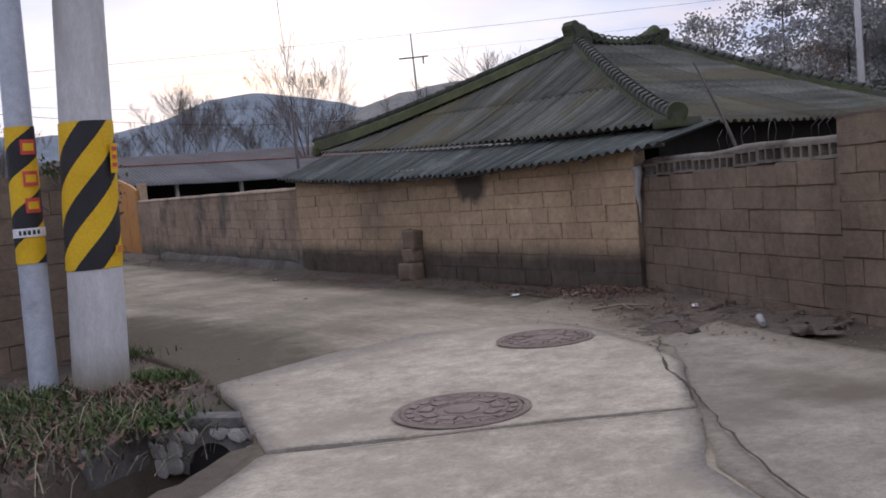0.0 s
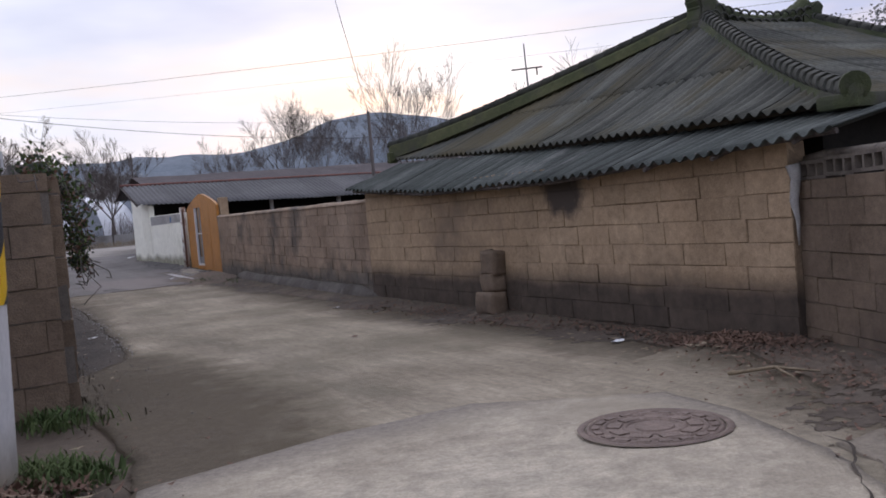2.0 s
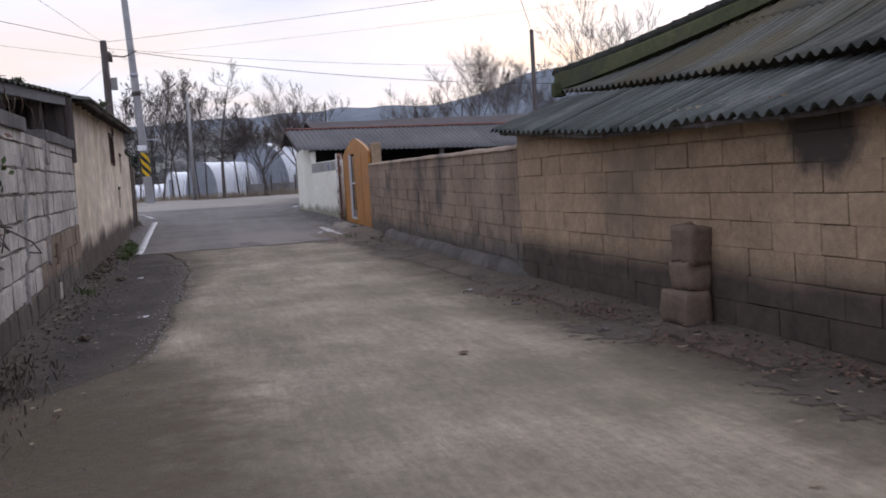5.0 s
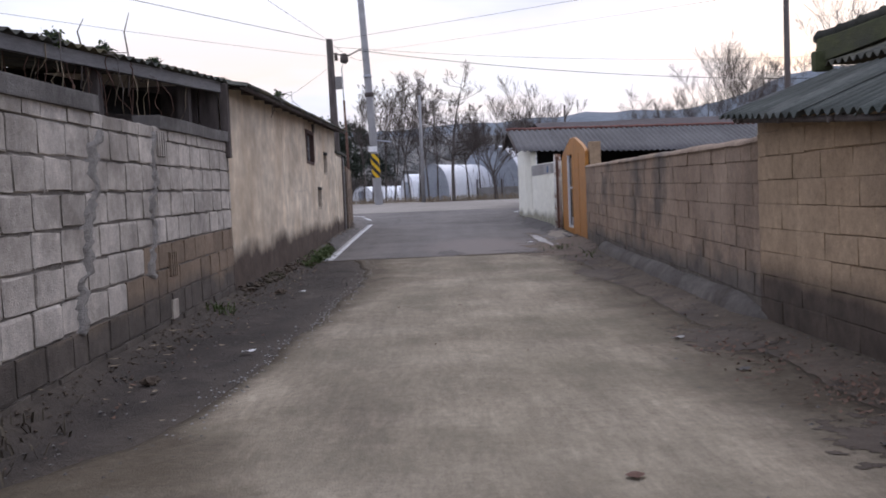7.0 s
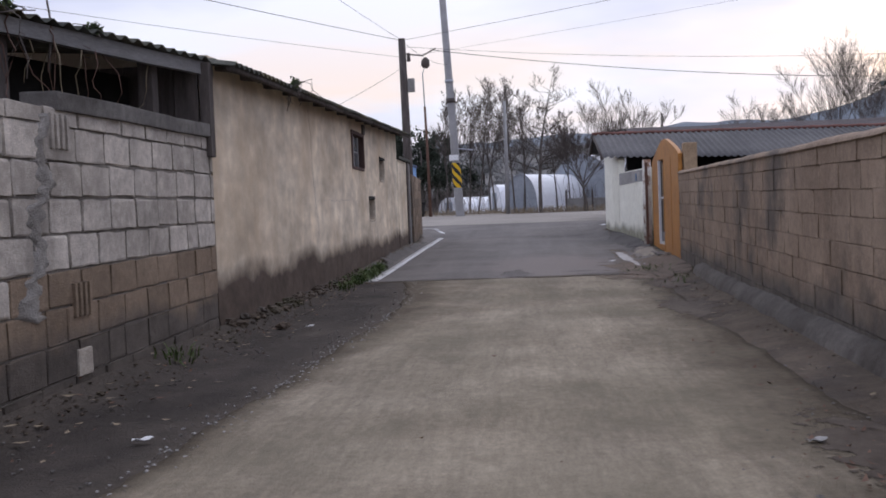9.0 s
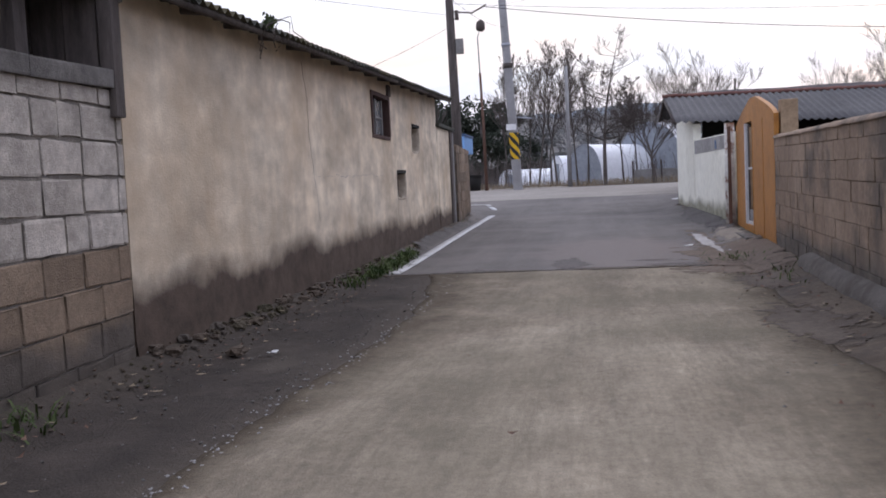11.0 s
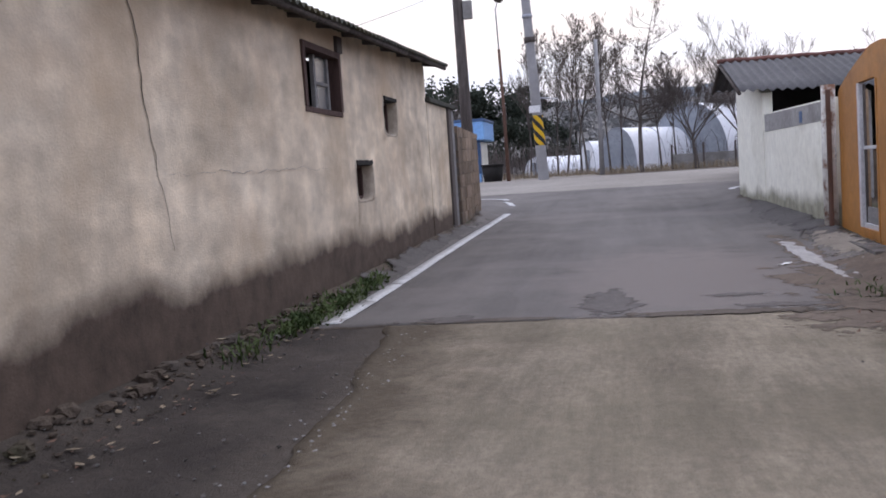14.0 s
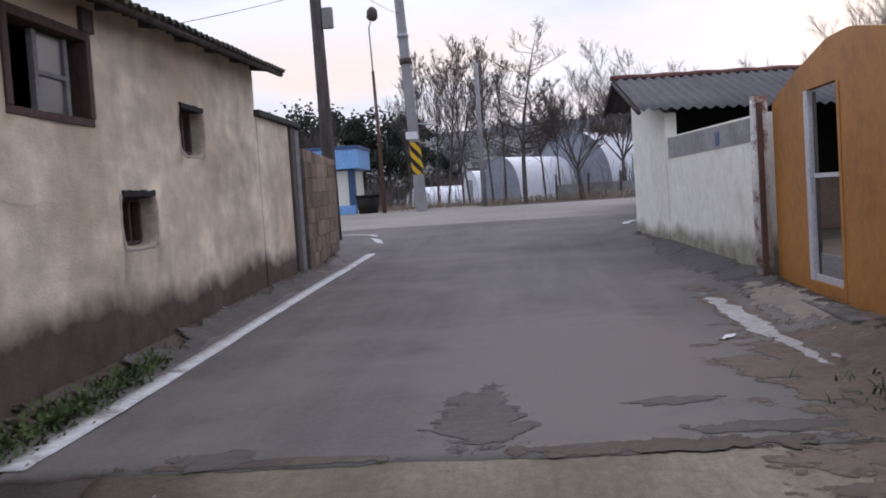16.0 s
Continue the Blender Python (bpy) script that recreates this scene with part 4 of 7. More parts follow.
def hip_beam(a, b, h, w=0.1, n=20):
    """Mossy plastered ridge beam under the hip tiles."""
    bm = bmesh.new()
    rings = []
    d = (b - a).normalized()
    s = Vector((-d.y, d.x, 0)).normalized()
    for i in range(n + 1):
        g = 1 - i / n
        p = b.lerp(a, g)
        p.z = b.z + (a.z - b.z) * sag(g)
        hh = h * (1 + 0.8 * (1 - g) ** 3)
        rings.append([bm.verts.new(p + s * w * k + Vector((0, 0, z))) for k, z in ((-1.2, -0.03), (-0.9, hh * 0.7), (-0.4, hh), (0.4, hh), (0.9, hh * 0.7), (1.2, -0.03))])
    for r0, r1 in zip(rings, rings[1:]):
        for k in range(6):
            bm.faces.new((r0[k], r0[(k + 1) % 6], r1[(k + 1) % 6], r1[k]))
    bm.faces.new(rings[0])
    bm.faces.new(rings[-1][::-1])
    bmesh.ops.recalc_face_normals(bm, faces=bm.faces)
    return bm


part("hip_beam", hip_beam(RWEST, NW + Vector((0.05, 0, 0.04)), 0.12), "green_moss", roof_w, "green mossy hip beam")
part("hip_beam", hip_beam(RWEST, SW + Vector((0.1, 0.1, -0.02)), 0.06), "moss", roof_w)
part("hip_beam", hip_beam(REAST, SE, 0.07), "moss", roof_w)
part("hip_tiles", hip(RWEST + Vector((0, 0, 0.09)), NW + Vector((0, 0, 0.16)), 26, 0.05), "dark_tile", roof_w)


# ridge with pierced tile work and upturned ends
def ridge_pt(u):
    return RWEST.lerp(REAST, u) + Vector((0, 0, 0.26 * abs(2 * u - 1) ** 2.2))


bm = bmesh.new()
rings = []
for i in range(25):
    u = i / 24
    p = ridge_pt(u)
    rings.append([bm.verts.new(Vector((p.x, p.y + y, z))) for y, z in ((-0.12, RWEST.z - 0.12), (-0.10, p.z - 0.13), (0.10, p.z - 0.13), (0.12, RWEST.z - 0.12))])
for r0, r1 in zip(rings, rings[1:]):
    for k in range(4):
        bm.faces.new((r0[k], r0[(k + 1) % 4], r1[(k + 1) % 4], r1[k]))
bm.faces.new(rings[0])
bm.faces.new(rings[-1][::-1])
bmesh.ops.recalc_face_normals(bm, faces=bm.faces)
# solid core coloured black for the shade behind the pierced tiles
ridge = part("ridge", bm, "void", roof_w, "ridge of pierced curved tiles")
for row in range(2):
    bm = bmesh.new()
    for i in range(12):
        u = (i + 0.5 * row + 0.4) / 12.6
        p = ridge_pt(u)
        zc = RWEST.z - 0.06 + row * 0.09 + 0.26 * abs(2 * u - 1) ** 2.2 * 0.4
        tube([Vector((p.x + 0.065 * math.cos(a), p.y - 0.125, zc + 0.05 * math.sin(a))) for a in [math.pi * k / 6 for k in range(7)]], 0.014, 5, bm)
    part("ridge_lattice", bm, "dark_tile", ridge)
bm = tube([ridge_pt(i / 24) + Vector((0, 0, -0.05 + 0.01 * (i % 2))) for i in range(25)], [0.10 + 0.012 * (i % 2) for i in range(25)], 8)
part("ridge_cap", bm, "moss", ridge)
for end, sx in ((RWEST, -1), (REAST, 1)):
    prof = [(-0.16, -0.30), (-0.19, -0.05), (-0.16, 0.10), (-0.20, 0.20), (-0.13, 0.30), (-0.05, 0.27), (0.02, 0.18), (0.12, 0.13), (0.2, 0.06), (0.2, -0.30)]
    bm = bmesh.new()
    vs = [bm.verts.new((end.x - sx * px, end.y - 0.13, end.z + 0.02 + pz * (1 if sx < 0 else 0.75))) for px, pz in prof]
    f = bm.faces.new(vs)
    ex = bmesh.ops.extrude_face_region(bm, geom=[f])
    bmesh.ops.translate(bm, verts=[g for g in ex["geom"] if isinstance(g, bmesh.types.BMVert)], vec=(0, 0.26, 0))
    bmesh.ops.recalc_face_normals(bm, faces=bm.faces)
    bmesh.ops.bevel(bm, geom=bm.edges[:], offset=0.02, segments=2, affect="EDGES")
    part("ridge_end", bm, "moss", ridge, "upturned mossy ridge end")
# round end tile of the front hip
bm = tube([SW + Vector((-0.03, -0.02, 0.10)), SW + Vector((-0.10, -0.10, 0.08))], [0.09, 0.10], 14)
box(SW.x - 0.14, SW.x + 0.22, SW.y - 0.12, SW.y + 0.2, SW.z - 0.06, SW.z + 0.04, 0.03, bm)
part("hip_end", bm, "moss", roof_w, "round mossy end tile of the hip")
part("end_face", tube([SW + Vector((-0.10, -0.10, 0.05)), SW + Vector((-0.112, -0.112, 0.05))], 0.05, 12), "moss", roof_w)
# green upright end of the far hip
part("hip_end", box(7.30, 7.44, 14.26, 14.36, 1.74, 1.90, 0.03), "green_moss", roof_w)

# lean-to of corrugated sheets along the tan wall
leanto = thing("lean_to_roof", "dark green corrugated sheet lean-to over the tan wall", "roof")
EAVE = [(5.8, 1.30), (7.18, 1.215), (9.0, 1.19), (10.2, 1.20), (11.7, 1.23), (13.0, 1.32), (14.0, 1.40)]


def lean_face(y, v):
    if v is None:
        return 0.0, 1.0
    z0 = lerp_at(EAVE, y)
    z1 = lerp_at([(5.8, 1.47), (7, 1.46), (10, 1.53), (14.4, 1.72)], y)
    return (6.46 + (7.32 - 6.46) * v, y, z0 + (z1 - z0) * v)


lean = [5.86, 6.62, 7.4, 8.1, 8.85, 9.55, 10.3, 11.0, 11.75, 12.5, 13.25, 13.98]
for i, (a, b) in enumerate(zip(lean, lean[1:])):
    part("sheet", corrugated(lean_face, 0, a, b + 0.06, v0=0.03 * ((i * 7) % 3) - 0.02, lift=0.005 * (i % 2)), "slate_low", leanto)
part("batten", tube([(6.55, 5.9, 1.28), (6.55, 9, 1.165), (6.55, 11.7, 1.20), (6.55, 13.9, 1.36)], 0.022, 6), "wood", leanto)
for i in range(11):
    y = 6.2 + 0.75 * i
    z = lerp_at(EAVE, y)
    part("rafter", tube([(6.5, y, z - 0.035), (7.4, y, z + 0.24)], 0.02, 6), "wood", leanto)
# small cement pier against the tan wall
pier = thing("cement_pier", "small weathered block pier against the tan wall", "pier")
for i, (x0, x1, y0, y1, z0, z1, tilt) in enumerate(((6.49, 6.70, 10.27, 10.62, -0.14, 0.10, 0.04), (6.55, 6.72, 10.31, 10.58, 0.08, 0.29, -0.05), (6.56, 6.73, 10.29, 10.56, 0.27, 0.53, 0.09))):
    bm = box(x0, x1, y0, y1, z0, z1, 0.045, turn=Matrix.Rotation(tilt, 4, "Z") @ Matrix.Rotation(0.5 * tilt, 4, "X"))
    bmesh.ops.subdivide_edges(bm, edges=[e for e in bm.edges if e.calc_length() > 0.09], cuts=2, use_grid_fill=True)
    for v in bm.verts:
        v.co += 0.028 * noise.noise_vector(v.co * 7 + Vector((0, 0, 3.0 * i)))
    part("pier_block", smooth(bm), "dark_block", pier)

# ---- the plastered house on the other side ----
west = thing("plastered_house", "long mud-plastered house with stained foot", "house")


HW0, HW1 = 17.30, 29.25
WIN = [(24.0, 25.12, 1.58, 2.20), (26.78, 27.42, 1.47, 1.90), (25.44, 26.10, 0.74, 1.15)]


def top_of(y):
    return 2.16 + 0.33 * (y - HW0) / (HW1 - HW0)


# wall front with the window openings cut through
ys = sorted({HW0, HW1, *[w[0] for w in WIN], *[w[1] for w in WIN], *np.arange(17.6, 29.1, 0.3).round(3).tolist()})
zs = sorted({-0.3, *[w[2] for w in WIN], *[w[3] for w in WIN], 0.15, 0.4, 1.0, 1.35, 1.75, 2.05})
bm = bmesh.new()


def wall_x(y, z):
    return 2.09 + 0.025 * nz(y, z, 0.8, 4.0) + 0.008 * nz(y, z, 3.0, 2.0) + 0.05 * max(0, 0.2 - z) * (1 + nz(y, z, 1.5))


cache = {}


def wv(y, z, x=None):
    k = (round(y, 3), round(z, 3), x)
    if k not in cache:
        cache[k] = bm.verts.new((wall_x(y, z) if x is None else x, y, z))
    return cache[k]


def hole(y0, y1, z0, z1):
    return any(w[0] - 0.001 <= y0 and y1 <= w[1] + 0.001 and w[2] - 0.001 <= z0 and z1 <= w[3] + 0.001 for w in WIN)


for y0, y1 in zip(ys, ys[1:]):
    for z0, z1 in zip(zs, zs[1:]):
        if not hole(y0, y1, z0, z1):
            bm.faces.new((wv(y0, z0), wv(y1, z0), wv(y1, z1), wv(y0, z1)))
    bm.faces.new((wv(y0, zs[-1]), wv(y1, zs[-1]), bm.verts.new((wall_x(y1, 2.3), y1, top_of(y1) + 0.12)), bm.verts.new((wall_x(y0, 2.3), y0, top_of(y0) + 0.12))))
for y0, y1, z0, z1 in WIN:
    for a, b in (((y0, z0), (y1, z0)), ((y1, z0), (y1, z1)), ((y1, z1), (y0, z1)), ((y0, z1), (y0, z0))):
        bm.faces.new([bm.verts.new(q) for q in ((wall_x(*a), *a), (wall_x(*b), *b), (1.84, *b), (1.84, *a))])
for y in (HW0, HW1):
    bm.faces.new([bm.verts.new(q) for q in ((wall_x(y, 0), y, -0.3), (wall_x(y, 2.2), y, top_of(y) + 0.12), (0.2, y, top_of(y) + 0.24), (-1.8, y, top_of(y) + 0.02), (-1.8, y, -0.3))])
bmesh.ops.remove_doubles(bm, verts=bm.verts, dist=0.002)
bmesh.ops.recalc_face_normals(bm, faces=bm.faces)
part("wall", smooth(bm), "plaster", west, "mud plaster wall with a dark damp foot")
bm = bmesh.new()
prev = None
for i in range(26):
    t = i / 25
    z = 2.2 - 1.6 * t
    y = 21.05 + 0.30 * t + 0.05 * nz(z, 3.0, 3) + 0.03 * nz(z, 1.0, 9)
    hw = 0.007 * (1 - 0.7 * t)
    row = [bm.verts.new((wall_x(y, z) + 0.006, y - hw, z)), bm.verts.new((wall_x(y, z) + 0.006, y + hw, z))]
    if prev:
        bm.faces.new((prev[0], prev[1], row[1], row[0]))
    prev = row
part("crack", bm, "void", west, "long crack in the plaster")
bm = bmesh.new()
prev = None
for i in range(50):
    t = i / 49
    y = 21.4 + 3.1 * t
    z = 1.06 + 0.03 * t + 0.05 * nz(y, 2.0, 3) + 0.025 * nz(y * 4, 5.0, 9)
    hh = 0.006 * max(0.12, 0.5 + nz(y * 3, 8.0, 2)) * (1 - abs(2 * t - 1) ** 3 * 0.8)
    row = [bm.verts.new((wall_x(y, z) + 0.005, y, z - hh)), bm.verts.new((wall_x(y, z) + 0.005, y, z + hh))]
    if prev:
        bm.faces.new((prev[0], row[0], row[1], prev[1]))
    prev = row
part("crack", bm, "cement_smear", west, "faint level seam in the plaster")
part("back_wall", box(-1.9, -1.8, HW0, HW1, -0.3, 2.3), "plaster", west)
# black sheet added behind the openings in place of the rooms' darkness
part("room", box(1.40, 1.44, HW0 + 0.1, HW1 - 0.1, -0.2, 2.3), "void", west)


def house_roof(y, v):
    if v is None:
        return 0.0, 1.0
    z0 = top_of(y) + 0.03
    return (2.36 + (0.2 - 2.36) * v, y, z0 + 0.32 * v)


roof = part("roof", grid(lambda u, v: (0.2 - 2.2 * v, 17.2 + 12.5 * u, top_of(17.2 + 12.5 * u) + 0.35 - 0.32 * v), 4, 2), "slate", west, "dark corrugated roof")
for i in range(16):
    a = 17.22 + 0.78 * i
    part("roof_sheet", corrugated(house_roof, 0, a, min(a + 0.83, 29.75), pitch=0.15, amp=0.022, nv=4, v0=-0.015 * (i % 3), lift=0.005 * (i % 2)), "slate", roof)
bm = bmesh.new()
for i in range(5):
    for k in (0,):
        tube([(2.30, 17.25 + 2.5 * i, top_of(17.25 + 2.5 * i) - 0.0), (2.30, 17.25 + 2.5 * (i + 1), top_of(17.25 + 2.5 * (i + 1)) - 0.0)], 0.03, 6, bm)
part("eave_board", bm, "wood", west)
for i in range(16):
    y = 17.5 + 0.78 * i
    part("rafter", tube([(2.30, y, top_of(y)), (1.0, y, top_of(y) + 0.17)], 0.024, 6), "wood", west)


def window(y0, y1, z0, z1):
    """The larger window with a dark wooden frame and one glazed sash."""
    w = part("window", box(1.98, 2.10, y0, y1, z0, z0 + 0.05, 0.006), "brownwood", west, "dark wooden window")
    for a, b, c, e in ((y0, y0 + 0.07, z0 + 0.05, z1), (y1 - 0.07, y1, z0 + 0.05, z1), (y0 + 0.07, y1 - 0.07, z1 - 0.06, z1)):
        part("frame", box(1.96, 2.11, a, b, c, e, 0.006), "brownwood", w)
    m = y0 + 0.42 * (y1 - y0)
    for a, b in ((m, m + 0.05), (m + 0.40, m + 0.45)):
        part("sash", box(2.0, 2.04, a, b, z0 + 0.06, z1 - 0.07, 0.004), "board", w)
    part("sash", box(2.0, 2.04, m + 0.05, m + 0.40, (z0 + z1) / 2 - 0.03, (z0 + z1) / 2, 0.004), "board", w)
    part("pane", box(2.016, 2.022, m + 0.05, m + 0.40, z0 + 0.06, z1 - 0.07), "glass", w)
    part("lintel", box(1.98, 2.12, y1 - 0.12, y1 + 0.06, z1, z1 + 0.16, 0.01), "wood", w)


def deep_window(y0, y1, z0, z1, seed):
    """A small opening with a rounded, splayed plaster reveal and a rough wooden frame set deep in it."""
    cy, cz, hy, hz = (y0 + y1) / 2, (z0 + z1) / 2, (y1 - y0) / 2, (z1 - z0) / 2
    n = 48
    bm = bmesh.new()

    def loop(sy, sz, power, x, wob):
        out = []
        for i in range(n):
            a = 2 * math.pi * i / n
            ca, sa = math.cos(a), math.sin(a)
            k = (abs(ca) ** power + abs(sa) ** power) ** (-1 / power)
            g = 1 + wob * (nz(ca * 2, sa * 2, 1, seed) + 0.6 * nz(ca * 6, sa * 6, 1, seed))
            y, z = cy + hy * sy * ca * k * g, cz + hz * sz * sa * k * g
            out.append(bm.verts.new((wall_x(y, z) + x, y, z)))
        return out

    loops = [loop(1.12, 1.14, 5, -0.004, 0.10), loop(1.06, 1.06, 5, 0.006, 0.08), loop(0.98, 0.98, 4, 0.0, 0.05), loop(0.93, 0.94, 5, -0.05, 0.03), loop(0.86, 0.90, 8, -0.13, 0.0)]
    for p, q in zip(loops, loops[1:]):
        for i in range(n):
            bm.faces.new((p[i], p[(i + 1) % n], q[(i + 1) % n], q[i]))
    bmesh.ops.recalc_face_normals(bm, faces=bm.faces)
    w = part("window", smooth(bm), "rim", west, "small opening with a rounded plaster reveal")
    a0, a1, b0, b1 = cy - 0.90 * hy, cy + 0.90 * hy, cz - 0.93 * hz, cz + 0.93 * hz
    for q in ((a0, a0 + 0.05, b0, b1), (a1 - 0.05, a1, b0, b1), (a0 + 0.05, a1 - 0.05, b0, b0 + 0.04), (a0 + 0.05, a1 - 0.05, b1 - 0.05, b1)):
        part("frame", box(1.93, 1.985, *q, 0.005), "brownwood", w)
    for k in range(2):
        yy = a0 + (a1 - a0) * (0.36 + 0.26 * k)
        part("bar", box(1.94, 1.975, yy, yy + 0.045, b0 + 0.04, b1 - 0.05, 0.004), "brownwood" if k else "board", w)
    # ragged dark lintel
    bm = box(1.99, 2.112, y0 + 0.02, y1 - 0.03, z1 - 0.035, z1 + 0.012, 0.006)
    bmesh.ops.subdivide_edges(bm, edges=[e for e in bm.edges if e.calc_length() > 0.3], cuts=9)
    for v in bm.verts:
        v.co.z += 0.022 * nz(v.co.y * 9, seed, 1.0)
    part("lintel", bm, "void", w, "dark ragged lintel")


window(*WIN[0])
deep_window(*WIN[1], 1.0)
deep_window(*WIN[2], 5.0)

# low plastered wall after the house, with a dark wooden door post and a block pier
bm = box(1.93, 2.10, 29.27, 30.75, -0.2, 2.0, 0.015)
tagged(part("wall_plaster_low", bm, "plaster"), "short plastered wall beside the house", "wall", kind="structure")
tagged(part("wall_cap", box(1.88, 2.16, 29.2, 31.3, 2.0, 2.07, 0.02), "dark_tile"), "dark tile cap on the short wall", "coping", kind="structure")
post = thing("gate_post", "tall dark wooden gate post", "post")
part("post", box(1.95, 2.13, 30.78, 31.02, -0.1, 2.0, 0.02), "wood", post)
part("post", box(1.97, 2.12, 31.06, 31.28, -0.1, 1.98, 0.02), "board", post)
block_wall("wall_pier", (2.06, 31.3), (1.96, 34.1), (0.12, 0.18), (1.75, 1.7), 0.2, lambda c, s, z, r: r.choice(("brown", "earth", "dark_block")), "mortar", "rough stone and block pier at the corner", 21)

# ---- shed behind the left wall ----
shed = thing("old_shed", "dark tumbledown shed with a board eave", "shed")
fa, fb = Vector((2.13, 17.35, 2.21)), Vector((0.75, 11.6, 2.17))
fd = (fb - fa).normalized()
fs = Vector((fd.y, -fd.x, 0))
bm = grid(lambda u, v: fa.lerp(fb, u) + Vector((0, 0, -0.11 + 0.11 * v + 0.008 * nz(u * 9, v))), 14, 2)
r = bmesh.ops.extrude_face_region(bm, geom=bm.faces[:])
bmesh.ops.translate(bm, verts=[g for g in r["geom"] if isinstance(g, bmesh.types.BMVert)], vec=fs * 0.06)
part("fascia", bm, "board", shed, "weathered grey fascia board")
back = Vector((-1.6, 0.4, 0))


def shed_roof(u, v):
    if v is None:
        return 0.0, 1.0
    p = fa.lerp(fb, u / 5.9) + Vector((0.05, -0.02, 0.02))
    return p + back * 1.5 * v + Vector((0, 0, 0.3 * v))


for i in range(8):
    part("roof_sheet", corrugated(shed_roof, 0, 0.74 * i, 0.74 * i + 0.78, pitch=0.15, amp=0.02, lift=0.004 * (i % 2), nv=3), "slate", shed)
# shed back painted near-black to imitate the gloom under its eave
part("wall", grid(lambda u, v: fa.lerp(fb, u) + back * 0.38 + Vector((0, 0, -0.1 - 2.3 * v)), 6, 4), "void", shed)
for i in range(4):
    p = fa.lerp(fb, 0.12 + 0.27 * i) + back * 0.1
    part("post", box(p.x - 0.06, p.x + 0.06, p.y - 0.06, p.y + 0.06, -0.1, p.z - 0.05, 0.01), "wood", shed)
for k in range(7):
    part("gable_board", box(0.55 + 0.215 * k, 0.755 + 0.215 * k, 17.17 + 0.008 * (k % 2), 17.20 + 0.008 * (k % 2), 1.35, 2.19, 0.004), "wood", shed, "dark weathered upright board")
part("corner_post", box(2.06, 2.15, 17.16, 17.27, 1.4, 2.2, 0.012), "wood", shed)
part("torn_sheet", grid(lambda u, v: (0.95 + 0.38 * u + 0.05 * nz(v * 5, u * 4), 14.1 + 0.25 * u, 1.62 + 0.22 * v + 0.06 * nz(u * 5, v * 4, 1, 2)), 10, 8), "label", shed, "torn pale plastic sheet")
part("plank", box(0.9, 1.0, 13.2, 16.8, 1.86, 1.92, 0.01, turn=Matrix.Rotation(0.05, 4, "X")), "wood", shed)
part("plank", box(1.2, 1.8, 15.9, 17.2, 1.72, 1.78, 0.01, turn=Matrix.Rotation(0.1, 4, "Y")), "wood", shed)

# ---- orange gate ----
gate = thing("orange_gate", "orange painted arched metal gate with a glazed door", "gate")
GATE = Matrix.Translation((7.12, 23.96, 0)) @ Matrix.Rotation(-math.atan2(0.10, 3.69), 4, "Z")
gate.matrix_world = GATE
GL, D0, D1 = 3.69, 1.93, 2.74


def arch(s):
    t = s / GL
    return 1.60 + 0.34 * min(1, 2.3 * min(t, 1 - t)) ** 0.75


bm = bmesh.new()


def slab(bm, y0, y1, z0, z1a, z1b, x0=0.0, x1=0.06):
    v = [bm.verts.new(p) for p in ((x0, y0, z0), (x0, y1, z0), (x0, y1, z1b), (x0, y0, z1a), (x1, y0, z0), (x1, y1, z0), (x1, y1, z1b), (x1, y0, z1a))]
    for f in ((0, 1, 2, 3), (7, 6, 5, 4), (0, 4, 5, 1), (3, 2, 6, 7), (0, 3, 7, 4), (1, 5, 6, 2)):
        bm.faces.new([v[k] for k in f])


ss = sorted([D0, D1] + [GL * i / 40 for i in range(41)])
for s0, s1 in zip(ss, ss[1:]):
    if s1 - s0 < 1e-4:
        continue
    if s0 >= D0 - 1e-6 and s1 <= D1 + 1e-6:
        slab(bm, s0, s1, 1.62, arch(s0), arch(s1))
        slab(bm, s0, s1, -0.05, 0.12, 0.12)
    else:
        slab(bm, s0, s1, -0.05, arch(s0), arch(s1))
bmesh.ops.remove_doubles(bm, verts=bm.verts, dist=0.0005)
part("panel", bm, "orange", gate)
for s in (0.9, 1.85):
    part("seam", box(-0.006, 0.0, s, s + 0.012, -0.02, 1.6), "orange", gate)
door = part("door", box(0.0, 0.05, D1 - 0.10, D1, 0.12, 1.62, 0.006), "alu", gate, "white framed glazed door standing ajar")
part("door_rail", box(0.02, 0.06, D0, D1 - 0.10, 0.12, 0.17, 0.004), "alu", door)
part("door_rail", box(0.03, 0.06, D0, D1 - 0.10, 0.93, 0.965, 0.004), "alu", door)
part("door_stile", box(0.035, 0.06, D1 - 0.15, D1 - 0.125, 0.17, 1.6, 0.004), "wood", door)
part("kick_panel", box(0.04, 0.05, D0 + 0.02, D1 - 0.18, 0.17, 0.34, 0.0), "board", door)
part("gate_jamb", box(0.08, 0.28, -0.05, 0.17, -0.1, 1.76, 0.015), "tan", gate, "pale yellow gate post")
part("gate_jamb", box(0.08, 0.28, GL - 0.2, GL, -0.1, 1.6, 0.015), "tan", gate)
part("step", box(-0.22, 0.0, 1.1, GL + 0.1, -0.3, 0.02, 0.03), "dark_cement", gate, "cement door step")
# added black sheet that makes the view through the gate dark
part("yard_screen", box(1.5, 1.55, -0.5, GL + 0.2, -0.1, 1.25), "void", gate)

# ---- white building ----
white = thing("white_barn", "whitewashed farm building with grey corrugated roof", "building")


